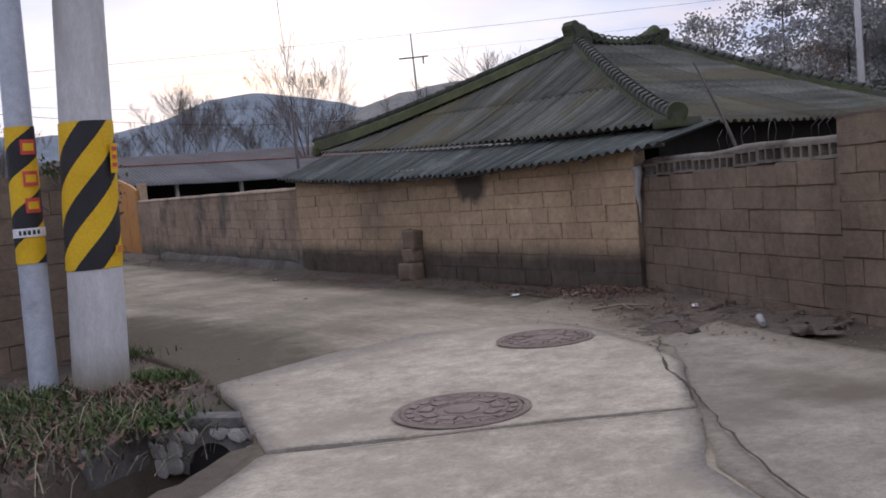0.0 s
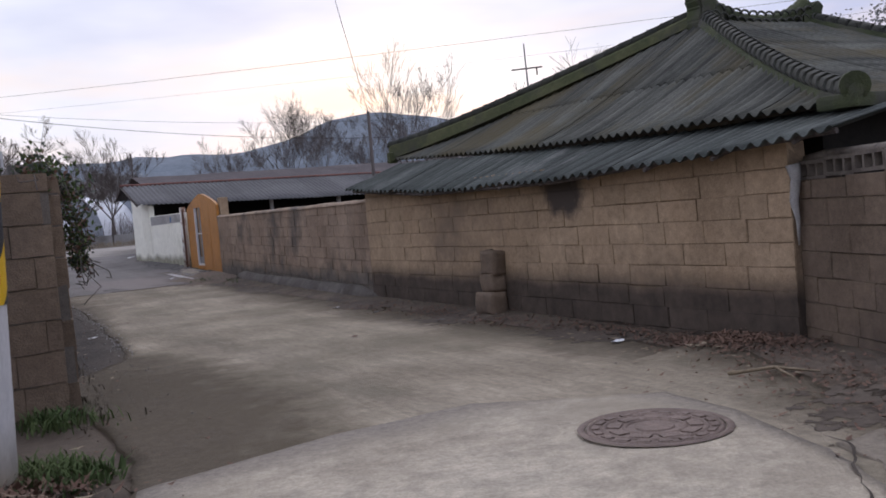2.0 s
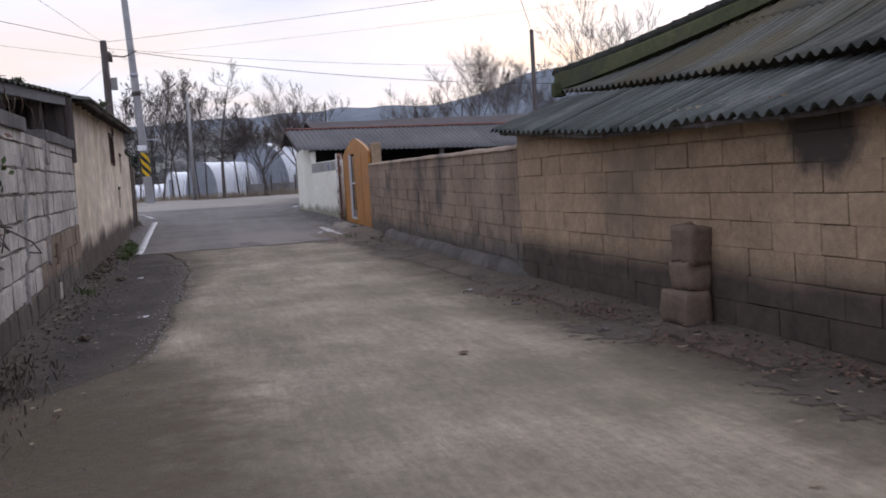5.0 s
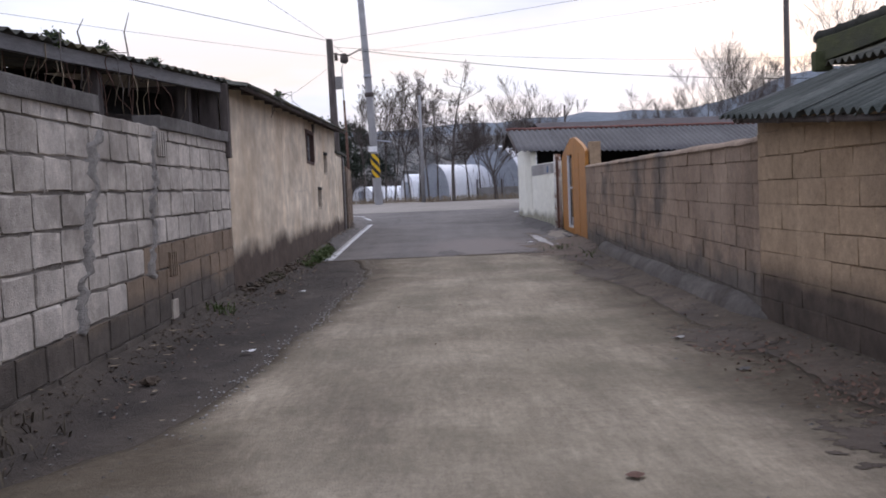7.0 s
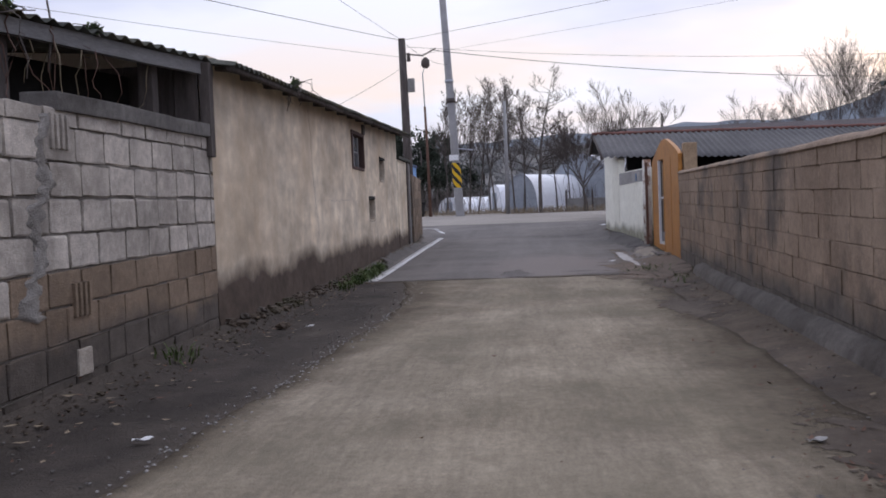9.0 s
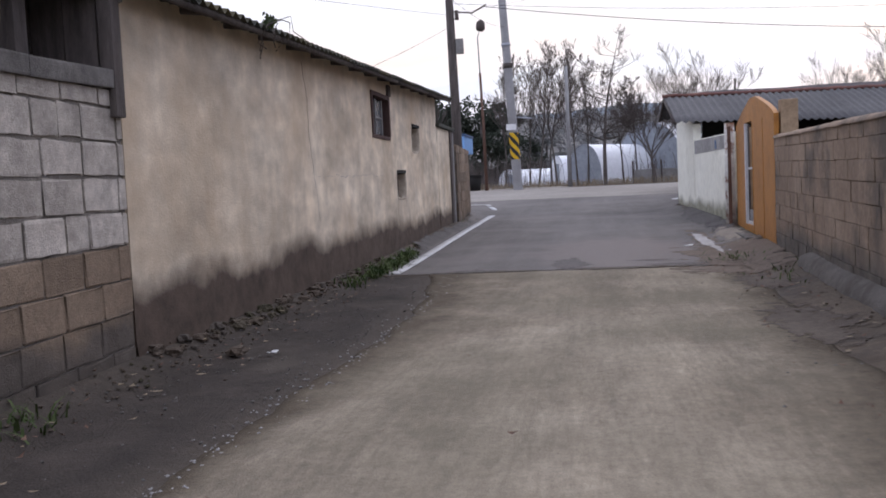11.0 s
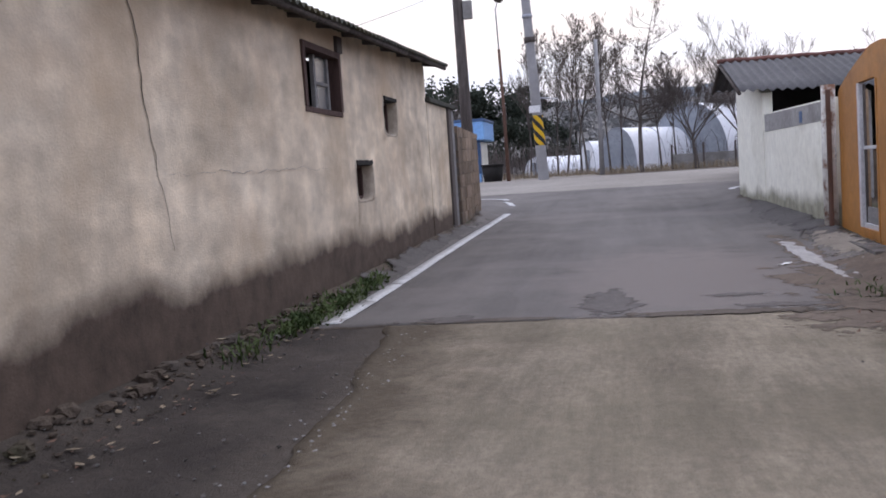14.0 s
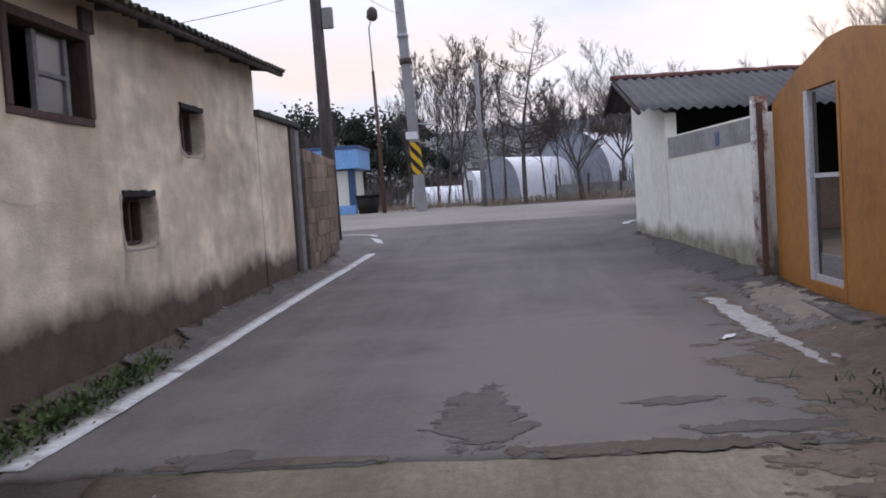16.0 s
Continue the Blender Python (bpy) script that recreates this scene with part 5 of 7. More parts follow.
def run_wall(name, a, b, t, zb, prof, material, label=""):
    """An upright wall from a to b with a top outline given along it as (share, height)."""
    a, b = Vector((*a, 0)), Vector((*b, 0))
    d = b - a
    s = Vector((d.y, -d.x, 0)).normalized() * t
    bm = bmesh.new()
    f = bm.faces.new([bm.verts.new(a + d * u + Vector((0, 0, z))) for u, z in [(0, zb)] + prof + [(1, zb)]])
    ex = bmesh.ops.extrude_face_region(bm, geom=[f])
    bmesh.ops.translate(bm, verts=[g for g in ex["geom"] if isinstance(g, bmesh.types.BMVert)], vec=s)
    bmesh.ops.recalc_face_normals(bm, faces=bm.faces)
    return part(name, bm, material, white, label)


run_wall("low_wall", (7.20, 27.85), (7.04, 32.15), 0.16, -0.2, [(0, 1.56), (1, 1.60)], "white")
run_wall("gable_wall", (7.03, 32.15), (6.92, 34.6), 0.16, -0.2, [(0, 1.94), (1, 2.60)], "white")
run_wall("block_course", (7.185, 28.2), (7.035, 32.0), 0.02, 1.31, [(0, 1.54), (1, 1.58)], "cement", "unpainted blocks at the wall top")
run_wall("plate", (7.13, 29.40), (7.125, 29.55), 0.01, 1.34, [(0, 1.49), (1, 1.49)], "darkblue", "small blue plate")
part("drain_post", tube([(7.14, 27.80, -0.1), (7.13, 27.79, 0.7), (7.14, 27.79, 1.70)], [0.085, 0.08, 0.08], 10), "peel", white, "peeling round cement post")
part("rust_edge", box(7.09, 7.14, 27.67, 27.71, -0.05, 1.64, 0.008), "rust", white)
# back wall is near-black: eave shadow put into its colour
part("back_wall", box(7.6, 22, 35.4, 35.6, -0.1, 2.3), "void", white)
part("front_wall", box(8.6, 22, 33.0, 33.15, -0.1, 0.9), "dark_block", white)
for k in range(5):
    x = 8.6 + 2.4 * k
    part("post", box(x, x + 0.12, 32.3, 32.42, -0.1, 1.86, 0.01), "cement", white)


def barn_eave(x):
    return lerp_at([(6.6, 1.99), (9.3, 1.90), (13.2, 1.80), (21, 1.8)], x)


def barn_s(x, v):
    if v is None:
        return 0.0, 1.0
    z0 = barn_eave(x)
    return (x, 31.9 + 2.8 * v, z0 + (2.72 - 0.012 * (x - 7) - z0) * v)


def barn_n(x, v):
    if v is None:
        return 0.0, 1.0
    return (x, 34.7 + 1.6 * v, 2.72 - 0.012 * (x - 7) - 0.42 * v)


broof = part("roof", box(6.8, 21.0, 34.64, 34.76, 2.46, 2.52), "wood", white, "grey corrugated roof with a red ridge")
for i in range(12):
    part("roof_sheet", corrugated(barn_s, 0, 6.66 + 1.2 * i, 6.66 + 1.2 * i + 1.25, pitch=0.15, amp=0.022, nv=4, lift=0.004 * (i % 2)), "grey_sheet", broof)
part("roof_sheet", corrugated(barn_n, 0, 6.66, 21.0, pitch=0.15, amp=0.022, nv=2), "grey_sheet", broof)
part("ridge_tiles", tube([(6.62 + 0.3 * i, 34.7, 2.745 - 0.0036 * i + 0.008 * (i % 2)) for i in range(49)], [0.045 + 0.006 * (i % 2) for i in range(49)], 6), "red_tile", broof)
part("verge_board", tube([(6.66, 31.95, 1.95), (6.66, 34.65, 2.66)], 0.035, 6), "wood", broof)
part("verge_board", tube([(6.66, 34.7, 2.66), (6.66, 36.3, 2.26)], 0.035, 6), "wood", broof)

# second long roof behind
barn2 = thing("far_barn", "long low barn with dark reddish roof behind", "building")
part("wall", box(9, 30, 40, 46, 0, 2.8), "dark_block", barn2)
part("roof", grid(lambda u, v: (8.4 + 22 * u, 39.3 + 7.4 * v, 2.75 + 0.75 * (1 - abs(2 * v - 1)) + 0.03 * nz(u * 12, v)), 60, 8), "far_roof", barn2)


# ---- poles ----
def banded_pole(name, label, x, y, z0, h, r0, r1, material, band, slant, group="", lean=(0, 0)):
    p = thing(name, label, "utility pole", group)
    rad = lambda z: r0 + (r1 - r0) * (z - z0) / h
    px = lambda z: (x + lean[0] * (z - z0), y + lean[1] * (z - z0), z)
    part("shaft", tube([px(z0 - 0.3), px(z0 + 0.02), px(z0 + h * 0.3), px(z0 + h)], [r0 * 1.02, r0, rad(z0 + h * 0.3), r1], 24), material, p)
    if band:
        b0, b1 = band
        stripes = collections.defaultdict(bmesh.new)
        na, pitch = 64, 0.44
        turns = max(1, round(2 * math.pi * r0 / pitch))
        rise = slant * turns * pitch / (2 * math.pi)

        def ring_pt(a, z):
            return (px(z)[0] + (rad(z) + 0.006) * math.cos(a), px(z)[1] + (rad(z) + 0.006) * math.sin(a), z)

        for i in range(na):
            a0, a1 = 2 * math.pi * i / na, 2 * math.pi * (i + 1) / na
            for k in range(-8, 20):
                lo0, lo1 = b0 + k * pitch / 2 + rise * a0 - 1.0, b0 + k * pitch / 2 + rise * a1 - 1.0
                cut = lambda z: min(b1, max(b0, z))
                q = [(a0, cut(lo0)), (a1, cut(lo1)), (a1, cut(lo1 + pitch / 2)), (a0, cut(lo0 + pitch / 2))]
                if q[3][1] - q[0][1] < 1e-5 and q[2][1] - q[1][1] < 1e-5:
                    continue
                bmm = stripes[k]
                bmm.faces.new([bmm.verts.new(ring_pt(*c)) for c in q])
        for k, bmm in stripes.items():
            bmesh.ops.remove_doubles(bmm, verts=bmm.verts, dist=0.0004)
            colour = "yellow" if k % 2 else "black"
            part("stripe", smooth(bmm), colour, p, colour + " slanted warning stripe")
    return p, rad, px


near, nrad, npx = banded_pole("utility_pole", "thick concrete pole with yellow and black warning band", 1.61, 6.69, -0.07, 9.0, 0.19, 0.10, "pole", (0.745, 1.737), 1.0, lean=(0.044, -0.030))
side, srad, spx = banded_pole("service_pole", "slim grey steel pole with striped warning band", 1.27, 6.86, -0.08, 8.0, 0.095, 0.075, "steel", (0.82, 1.74), 1.0, lean=(0.018, -0.012))
far_p, frad, fpx = banded_pole("utility_pole", "tall concrete pole with warning band at the junction", 1.92, 51.0, 0.58, 10.5, 0.20, 0.14, "pole_old", (1.85, 2.95), -1.0, lean=(-0.045, 0.0))


def sticker(parent, at, r, ang, z0, z1, half, material, label=""):
    bm = grid(lambda u, v: (at(z0 + (z1 - z0) * v)[0] + r * math.cos(ang - half + 2 * half * u), at(z0 + (z1 - z0) * v)[1] + r * math.sin(ang - half + 2 * half * u), z0 + (z1 - z0) * v), 6, 1)
    return part("sticker", smooth(bm), material, parent, label)


# camera side of the poles faces south
for z0, z1, a in ((1.38, 1.58, -0.85), (0.83, 0.89, -0.85)):
    sticker(near, npx, 0.205, a, z0, z1, 0.2, "yellow", "small yellow notice with red writing")
    for k in range(3):
        zz = z0 + (z1 - z0) * (0.2 + 0.27 * k)
        sticker(near, npx, 0.207, a, zz, zz + (z1 - z0) * 0.14, 0.13, "red")
for z in (1.55, 1.34, 1.16):
    sticker(side, spx, 0.106, -1.3, z, z + 0.10, 0.5, "red", "red notice")
    sticker(side, spx, 0.1075, -1.3, z + 0.025, z + 0.075, 0.35, "yellow")
sticker(side, spx, 0.1065, -1.7, 1.0, 1.06, 1.3, "label", "white label strip")
for k in range(5):
    sticker(side, spx, 0.108, -2.3 + 0.28 * k, 1.015, 1.045, 0.09, "black")
part("collar", tube([fpx(5.6), fpx(5.8)], [0.21, 0.21], 16), "wood", far_p)
part("notice", box(1.55, 1.95, 50.75, 50.79, 3.05, 3.3), "label", far_p, "white notice board")
part("arm", tube([fpx(3.6), (2.6, 51, 3.5)], 0.03, 6), "steel", far_p)
part("band_clamp", tube([fpx(6.5), fpx(6.62)], [0.195, 0.195], 16), "steel", far_p)

# dark wooden pole at the corner
wp = thing("wooden_pole", "dark old wooden pole behind the corner wall", "utility pole")
part("shaft", tube([(1.36, 37.5, 0.1), (1.33, 37.5, 2.5), (1.28, 37.5, 6.05)], [0.14, 0.13, 0.105], 12), "wood", wp)
part("meter_box", box(1.42, 1.62, 37.4, 37.56, 4.45, 4.85, 0.015), "cement", wp, "small grey meter box")
part("bracket", tube([(1.28, 37.5, 5.6), (1.9, 37.4, 5.5), (2.3, 37.4, 5.7)], 0.022, 6), "wood", wp)
part("insulator", tube([(1.48, 37.4, 5.35), (1.48, 37.4, 5.6)], [0.06, 0.045], 8), "wood", wp)

# street lamp
lamp = thing("street_lamp", "slender rusty street lamp with round head", "street lamp")
part("post", tube([(0.5, 52, 0.6), (0.47, 52, 3.5), (0.42, 52, 5.6)], [0.075, 0.06, 0.05], 8), "rust", lamp)
part("post", tube([(0.42, 52, 5.6), (0.38, 52, 7.1), (0.5, 52, 7.45)], [0.03, 0.025, 0.02], 8), "steel", lamp)
part("lamp_head", tube([(0.5, 52, 7.35), (0.52, 52, 7.45), (0.53, 52, 7.7), (0.53, 52, 7.82)], [0.12, 0.2, 0.18, 0.06], 12), "wood", lamp)

# plain pole far on the right, cross-shaped aerial pole, thin pole in the trees
for x, y, z0, h, r, lab, m in ((7.52, 15.4, -0.1, 2.74, 0.035, "dark slim service pipe behind the low wall", "wood"), (29, 17.5, 0, 9.0, 0.12, "pale thin pole on the wooded slope", "pole"), (4.0, 54, 0.6, 5.3, 0.1, "pale thin pole among the bare trees", "pole_old"), (19.5, 110, 0.5, 9.7, 0.14, "far dark pole in the fields", "wood")):
    q = thing("thin_pole", lab, "pole")
    part("shaft", tube([(x, y, z0), (x, y, z0 + h)], [r, r * 0.7], 10), m, q)
aer = thing("aerial_mast", "thin cross-shaped aerial mast beyond the roof", "mast")
part("mast", tube([(33.4, 50, 0), (33.1, 50, 10.6)], [0.12, 0.04], 8), "board", aer)
part("crossbar", tube([(32.1, 50, 9.0), (34.3, 50, 9.2)], 0.05, 6), "wood", aer)
part("stub", tube([(33.9, 50, 9.15), (33.9, 50, 8.7)], 0.05, 6), "wood", aer)
part("stub", tube([(34.0, 50, 4), (33.95, 50, 7.3)], 0.05, 6), "board", aer)


# ---- overhead wires ----
def wire(a, b, drop, r=0.012, label="thin black overhead cable"):
    a, b = Vector(a), Vector(b)
    pts = [a.lerp(b, i / 24) - Vector((0, 0, drop * 4 * (i / 24) * (1 - i / 24))) for i in range(25)]
    return tagged(part("overhead_cable", tube(pts, r * 0.6, 5), "cable"), label, "cable", group="overhead cables")


wp_top = (1.28, 37.5, 6.0)
wire(wp_top, (29, 17.5, 6.3), 0.15, 0.009)
wire((1.28, 37.5, 5.5), (29, 17.5, 5.7), 0.2, 0.005)
wire((2.2, 37.4, 5.65), (26, 40.5, 4.6), 0.62, 0.016)
wire((1.4, 37.5, 5.8), (26, 40.5, 5.5), 0.5, 0.009)
wire(wp_top, (-12, 15.6, 6.6), 0.15, 0.014)
wire((1.28, 37.5, 5.5), (-12, 15, 5.2), 0.2, 0.008)
wire(wp_top, (-4, 22, 8.6), 0.1, 0.009)
wire((1.28, 37.5, 5.2), (0.4, 29.3, 3.0), 0.05, 0.008)
wire((7.52, 15.4, 2.63), (-4.8, -9.2, 7.6), 0.1, 0.006)
wire(wp_top, fpx(7.3), 0.2, 0.010)


# ---- bare trees ----
def bare_tree(name, label, at, height, spread, seed, trunk=0.16, levels=4, kids=5, straight=False, lean=0.0, twig_r=0.006, fork=0.3, pods=0, flat=False):
    rng = random.Random(seed)
    t = thing(name, label, "tree", "bare trees", at=Matrix.Translation(at))
    wood, twigs = bmesh.new(), bmesh.new()

    def grow(p, d, length, r, lv):
        pts, rad = [p], [r]
        n = 4 if lv < 2 else 3
        for i in range(n):
            d = (d + Vector((rng.gauss(0, 1), rng.gauss(0, 1), rng.gauss(0, 0.6))) * (0.06 if straight and lv == 0 else 0.16) + Vector((0, 0, 0.06 if lv else 0))).normalized()
            p = p + d * (length / n)
            pts.append(p)
            rad.append(max(twig_r, r * (1 - 0.75 * (i + 1) / n) if lv else r * (1 - (0.95 if straight else 0.8) * (i + 1) / n)))
        tube(pts, rad, 7 if lv == 0 else (5 if lv == 1 else 3), wood if lv < 2 else twigs, cap=False)
        if lv >= levels:
            return
        k = kids if lv else (30 if straight else kids + 1)
        for j in range(k):
            f = rng.uniform(fork if lv == 0 else 0.25, 1.0)
            x = f * n
            i = min(n - 1, int(x))
            q = pts[i].lerp(pts[i + 1], x - i)
            a = rng.uniform(0, 2 * math.pi)
            out = Vector((math.cos(a), math.sin(a), 0))
            side = (d * rng.uniform(0.4, 1.0) + out * rng.uniform(0.6, 1.0) * spread + Vector((0, 0, rng.uniform(0.1, 0.8)))).normalized()
            if flat and lv == 0:
                side = (out + Vector((0, 0, rng.uniform(0.05, 0.35)))).normalized()
            ln = length * (rng.uniform(0.2, 0.34) * (1.3 - f) if (straight and lv == 0) else rng.uniform(0.35, 0.62))
            grow(q, side, ln, max(twig_r, rad[i] * 0.45), lv + 1)

    grow(Vector((0, 0, -0.1)), Vector((lean, 0, 1)).normalized(), height * (0.95 if straight else 0.62), trunk, 0)
    part("trunk", smooth(wood), "bark", t)
    tips = [v.co.copy() for v in twigs.verts]
    part("crown", smooth(twigs), "twig", t, "bare thin twigs")
    if pods:
        bm = bmesh.new()
        for _ in range(pods):
            c = rng.choice(tips)
            for _ in range(4):
                a = Vector((rng.gauss(0, 1), rng.gauss(0, 1), rng.gauss(0, 1.3))).normalized() * rng.uniform(0.04, 0.10)
                b = Vector((rng.gauss(0, 1), rng.gauss(0, 1), rng.gauss(0, 1))).normalized() * 0.03
                bm.faces.new([bm.verts.new(c + q) for q in (a, b, -a, -b)])
        part("seed_head", bm, "twig", t, "dark hanging seed clusters")["kind"] = "stuff"
    return t


def fan_tree(label, at, height, seed, trunk=0.13, limbs=6, open_up=0.75, twig_r=0.0045, thick=7):
    """A bare tree whose straight limbs fan upwards from a short trunk into a haze of fine twigs."""
    rng = random.Random(seed)
    t = thing("bare_tree", label, "tree", "bare trees", at=Matrix.Translation(at))
    wood, twigs = bmesh.new(), bmesh.new()

    def grow(p, d, length, r, lv):
        pts, rad, n = [p], [r], 3
        for i in range(n):
            d = (d + Vector((rng.gauss(0, 1), rng.gauss(0, 1), rng.gauss(0, 0.5))) * 0.07 + Vector((0, 0, 0.05))).normalized()
            p = p + d * (length / n)
            pts.append(p)
            rad.append(max(twig_r, r * (1 - 0.85 * (i + 1) / n)))
        tube(pts, rad, 5 if lv < 2 else 3, wood if lv < 2 else twigs, cap=False)
        if lv >= 4:
            return
        for j in range((thick, 7, 6, 4)[lv - 1] if lv else limbs):
            f = rng.uniform(0.55, 1.0) if lv == 0 else rng.uniform(0.22, 0.98)
            i = min(n - 1, int(f * n))
            q = pts[i].lerp(pts[i + 1], f * n - i)
            a = 2 * math.pi * (j + rng.random()) / limbs if lv == 0 else rng.uniform(0, 2 * math.pi)
            out = Vector((math.cos(a), math.sin(a), rng.uniform(-0.1, 0.5)))
            side = (d + out * (open_up if lv == 0 else 0.62) * rng.uniform(0.6, 1.2)).normalized()
            ln = height * rng.uniform(0.45, 0.62) if lv == 0 else length * rng.uniform(0.4, 0.62) * (1.25 - 0.5 * f)
            grow(q, side, ln, max(twig_r, rad[i] * (0.6 if lv == 0 else 0.42)), lv + 1)

    grow(Vector((0, 0, -0.1)), Vector((rng.gauss(0, 0.06), rng.gauss(0, 0.06), 1)), height * 0.36, trunk, 0)
    part("trunk", smooth(wood), "bark", t)
    part("crown", smooth(twigs), "twig", t, "bare thin twigs")
    return t


def seat(x, y):
    return (x, y, G(x, y))


bare_tree("bare_tree", "tall straight bare conifer-shaped tree with thin branches", seat(5.6, 57), 7.5, 0.9, 3, 0.11, 3, 5, True, 0.0, fork=0.3, flat=True)
fan_tree("low spreading bare tree by the greenhouse", seat(7.9, 57.5), 4.4, 5, 0.15, 7, 1.0, 0.006)
fan_tree("large bare tree beyond the white barn", seat(10.5, 64), 6.5, 7, 0.18, 7, 0.9, 0.006)
for i, (x, y, h) in enumerate(((0.6, 60, 6.6), (1.2, 58.5, 7.3), (1.8, 61, 7.6), (2.4, 58, 7.4), (2.9, 62, 7.8), (3.3, 59, 7.5), (3.8, 61, 7.6), (4.3, 58.5, 7.0), (4.8, 62, 7.2), (6.6, 61, 6.4), (7.4, 63, 6.0))):
    bare_tree("bare_tree", "slender bare tree with seed clusters at the junction", seat(x, y), h * 0.93, 0.8, 20 + i, 0.055, 3, 5, True, fork=0.34, pods=110, twig_r=0.0045)
for i, (x, y, h) in enumerate(((22, 62, 10), (25.5, 66, 10.5), (29, 64, 10), (33, 63, 9), (21, 75, 9))):
    fan_tree("wide bare tree beyond the barns", seat(x, y), h * 0.80, 40 + i, 0.13, 7, 0.85, 0.005)
fan_tree("tall bare tree with upright branches behind the house", seat(20.0, 40.0), 7.6, 52, 0.12, 9, 0.62, 0.004, 4)
for i, (x, y, h) in enumerate(((28, 44, 7), (31, 47, 7), (34, 49, 7.5), (25, 45, 6.5), (16.5, 20.5, 6.3))):
    fan_tree("bare tree on the slope behind the roof", seat(x, y), h * 0.74, 60 + i, 0.085, 6, 0.8, 0.0035)
for i, (x, y, h) in enumerate(((10.5, 72, 5.0), (14, 76, 5.0), (-6, 75, 6))):
    fan_tree("bare tree among the fields", seat(x, y), h * 0.92, 80 + i, 0.13, 6, 0.8, 0.006)


def clump_tree(name, label, at, height, width, seed, material="pine", n=420, trunk=True, base=0.3, leaf=1.0):
    """An evergreen: a tapered trunk and a crown of many small tufts with gaps."""
    rng = random.Random(seed)
    t = thing(name, label, "tree", "evergreen trees", at=Matrix.Translation(at))
    if trunk:
        part("trunk", tube([(0, 0, -0.2), (0.1, 0, height * 0.5), (0, 0, height * 0.92)], [0.14, 0.1, 0.03], 7), "bark", t)
    bm = bmesh.new()
    hubs = [(rng.gauss(0, 0.36) * width, rng.gauss(0, 0.36) * width, height * rng.uniform(base, 1.0), rng.uniform(0.08, 0.2) * width) for _ in range(30)]
    for _ in range(n):
        hx, hy, hz, hr = rng.choice(hubs)
        c = Vector((hx + rng.gauss(0, hr), hy + rng.gauss(0, hr), hz + rng.gauss(0, hr * 0.6)))
        for _ in range(5):
            s = height * leaf * rng.uniform(0.009, 0.022)
            a = Vector((rng.gauss(0, 1), rng.gauss(0, 1), rng.gauss(0, 1))).normalized() * s
            b = Vector((rng.gauss(0, 1), rng.gauss(0, 1), rng.gauss(0, 1))).normalized() * s * 0.6
            bm.faces.new([bm.verts.new(c + q) for q in (a, b, -a * 0.8, -b)])
    part("crown", bm, material, t)
    return t


# these pines wear the paled colour that imitates distance haze
for i, (x, y, h) in enumerate(((46, 37, 9.6), (50, 35, 10.5), (55, 34, 11.5), (60, 33, 12), (52, 31, 11), (58, 30, 11.5), (64, 38, 11), (44, 40, 8.0))):
    clump_tree("pine_tree", "pine on the wooded slope, its colour paled for haze", seat(x, y), h, h * 0.42, 100 + i, "hazed_pine", n=4200, leaf=0.6)
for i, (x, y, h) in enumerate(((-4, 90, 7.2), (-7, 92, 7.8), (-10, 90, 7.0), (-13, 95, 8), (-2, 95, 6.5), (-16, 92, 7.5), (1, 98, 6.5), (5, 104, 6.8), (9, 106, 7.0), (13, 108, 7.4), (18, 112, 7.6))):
    clump_tree("pine_tree", "pine beyond the crossing road, farther ones paled for haze", seat(x, y), h, h * 0.5, 120 + i, "pine" if i < 6 else "hazed_pine", n=3000, base=0.15, leaf=1.15)
clump_tree("conifer", "rust-brown pointed conifer behind the roof", seat(30, 19.5), 4.6, 1.2, 140, "dry", 2200, leaf=0.42)


# ---- hills ----
def ridge_mesh(name, label, dist, table, material, az0, az1, rough, seed):
    bm = bmesh.new()
    n = 240

    def pt(u, v):
        az = az0 + (az1 - az0) * u
        el = lerp_at(table, az) + rough * (nz(az * 0.35, seed, 1) + 0.5 * nz(az * 1.3, seed, 1) + 0.25 * nz(az * 4, seed, 1))
        h = dist * math.tan(radians(el)) + 1
        d = dist * (0.72 + 0.28 * v)
        return (d * math.sin(radians(az)), d * math.cos(radians(az)), -2 + (h + 2) * (1 - (1 - v) ** 1.6))

    return tagged(part(name, smooth(grid(pt, n, 12)), material), label, "hill", kind="structure")


ridge_mesh("backdrop_hill", "wooded mountain ridge coloured blue-grey for haze", 1400, [(-90, 2), (-40, 2.6), (-10, 3.6), (4, 4.3), (10, 4.5), (14, 4.4), (18, 4.8), (21, 5.9), (24, 6.2), (27, 5.7), (31, 4.8), (45, 5.0), (120, 3)], "hazed_hill", -90, 120, 0.25, 3.0)
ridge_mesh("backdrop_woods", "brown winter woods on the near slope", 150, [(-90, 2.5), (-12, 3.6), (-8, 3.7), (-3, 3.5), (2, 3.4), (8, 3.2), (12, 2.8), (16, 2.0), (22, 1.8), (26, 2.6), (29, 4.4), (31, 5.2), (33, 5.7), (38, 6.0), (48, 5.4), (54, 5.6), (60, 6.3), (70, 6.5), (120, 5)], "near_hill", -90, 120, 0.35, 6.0)


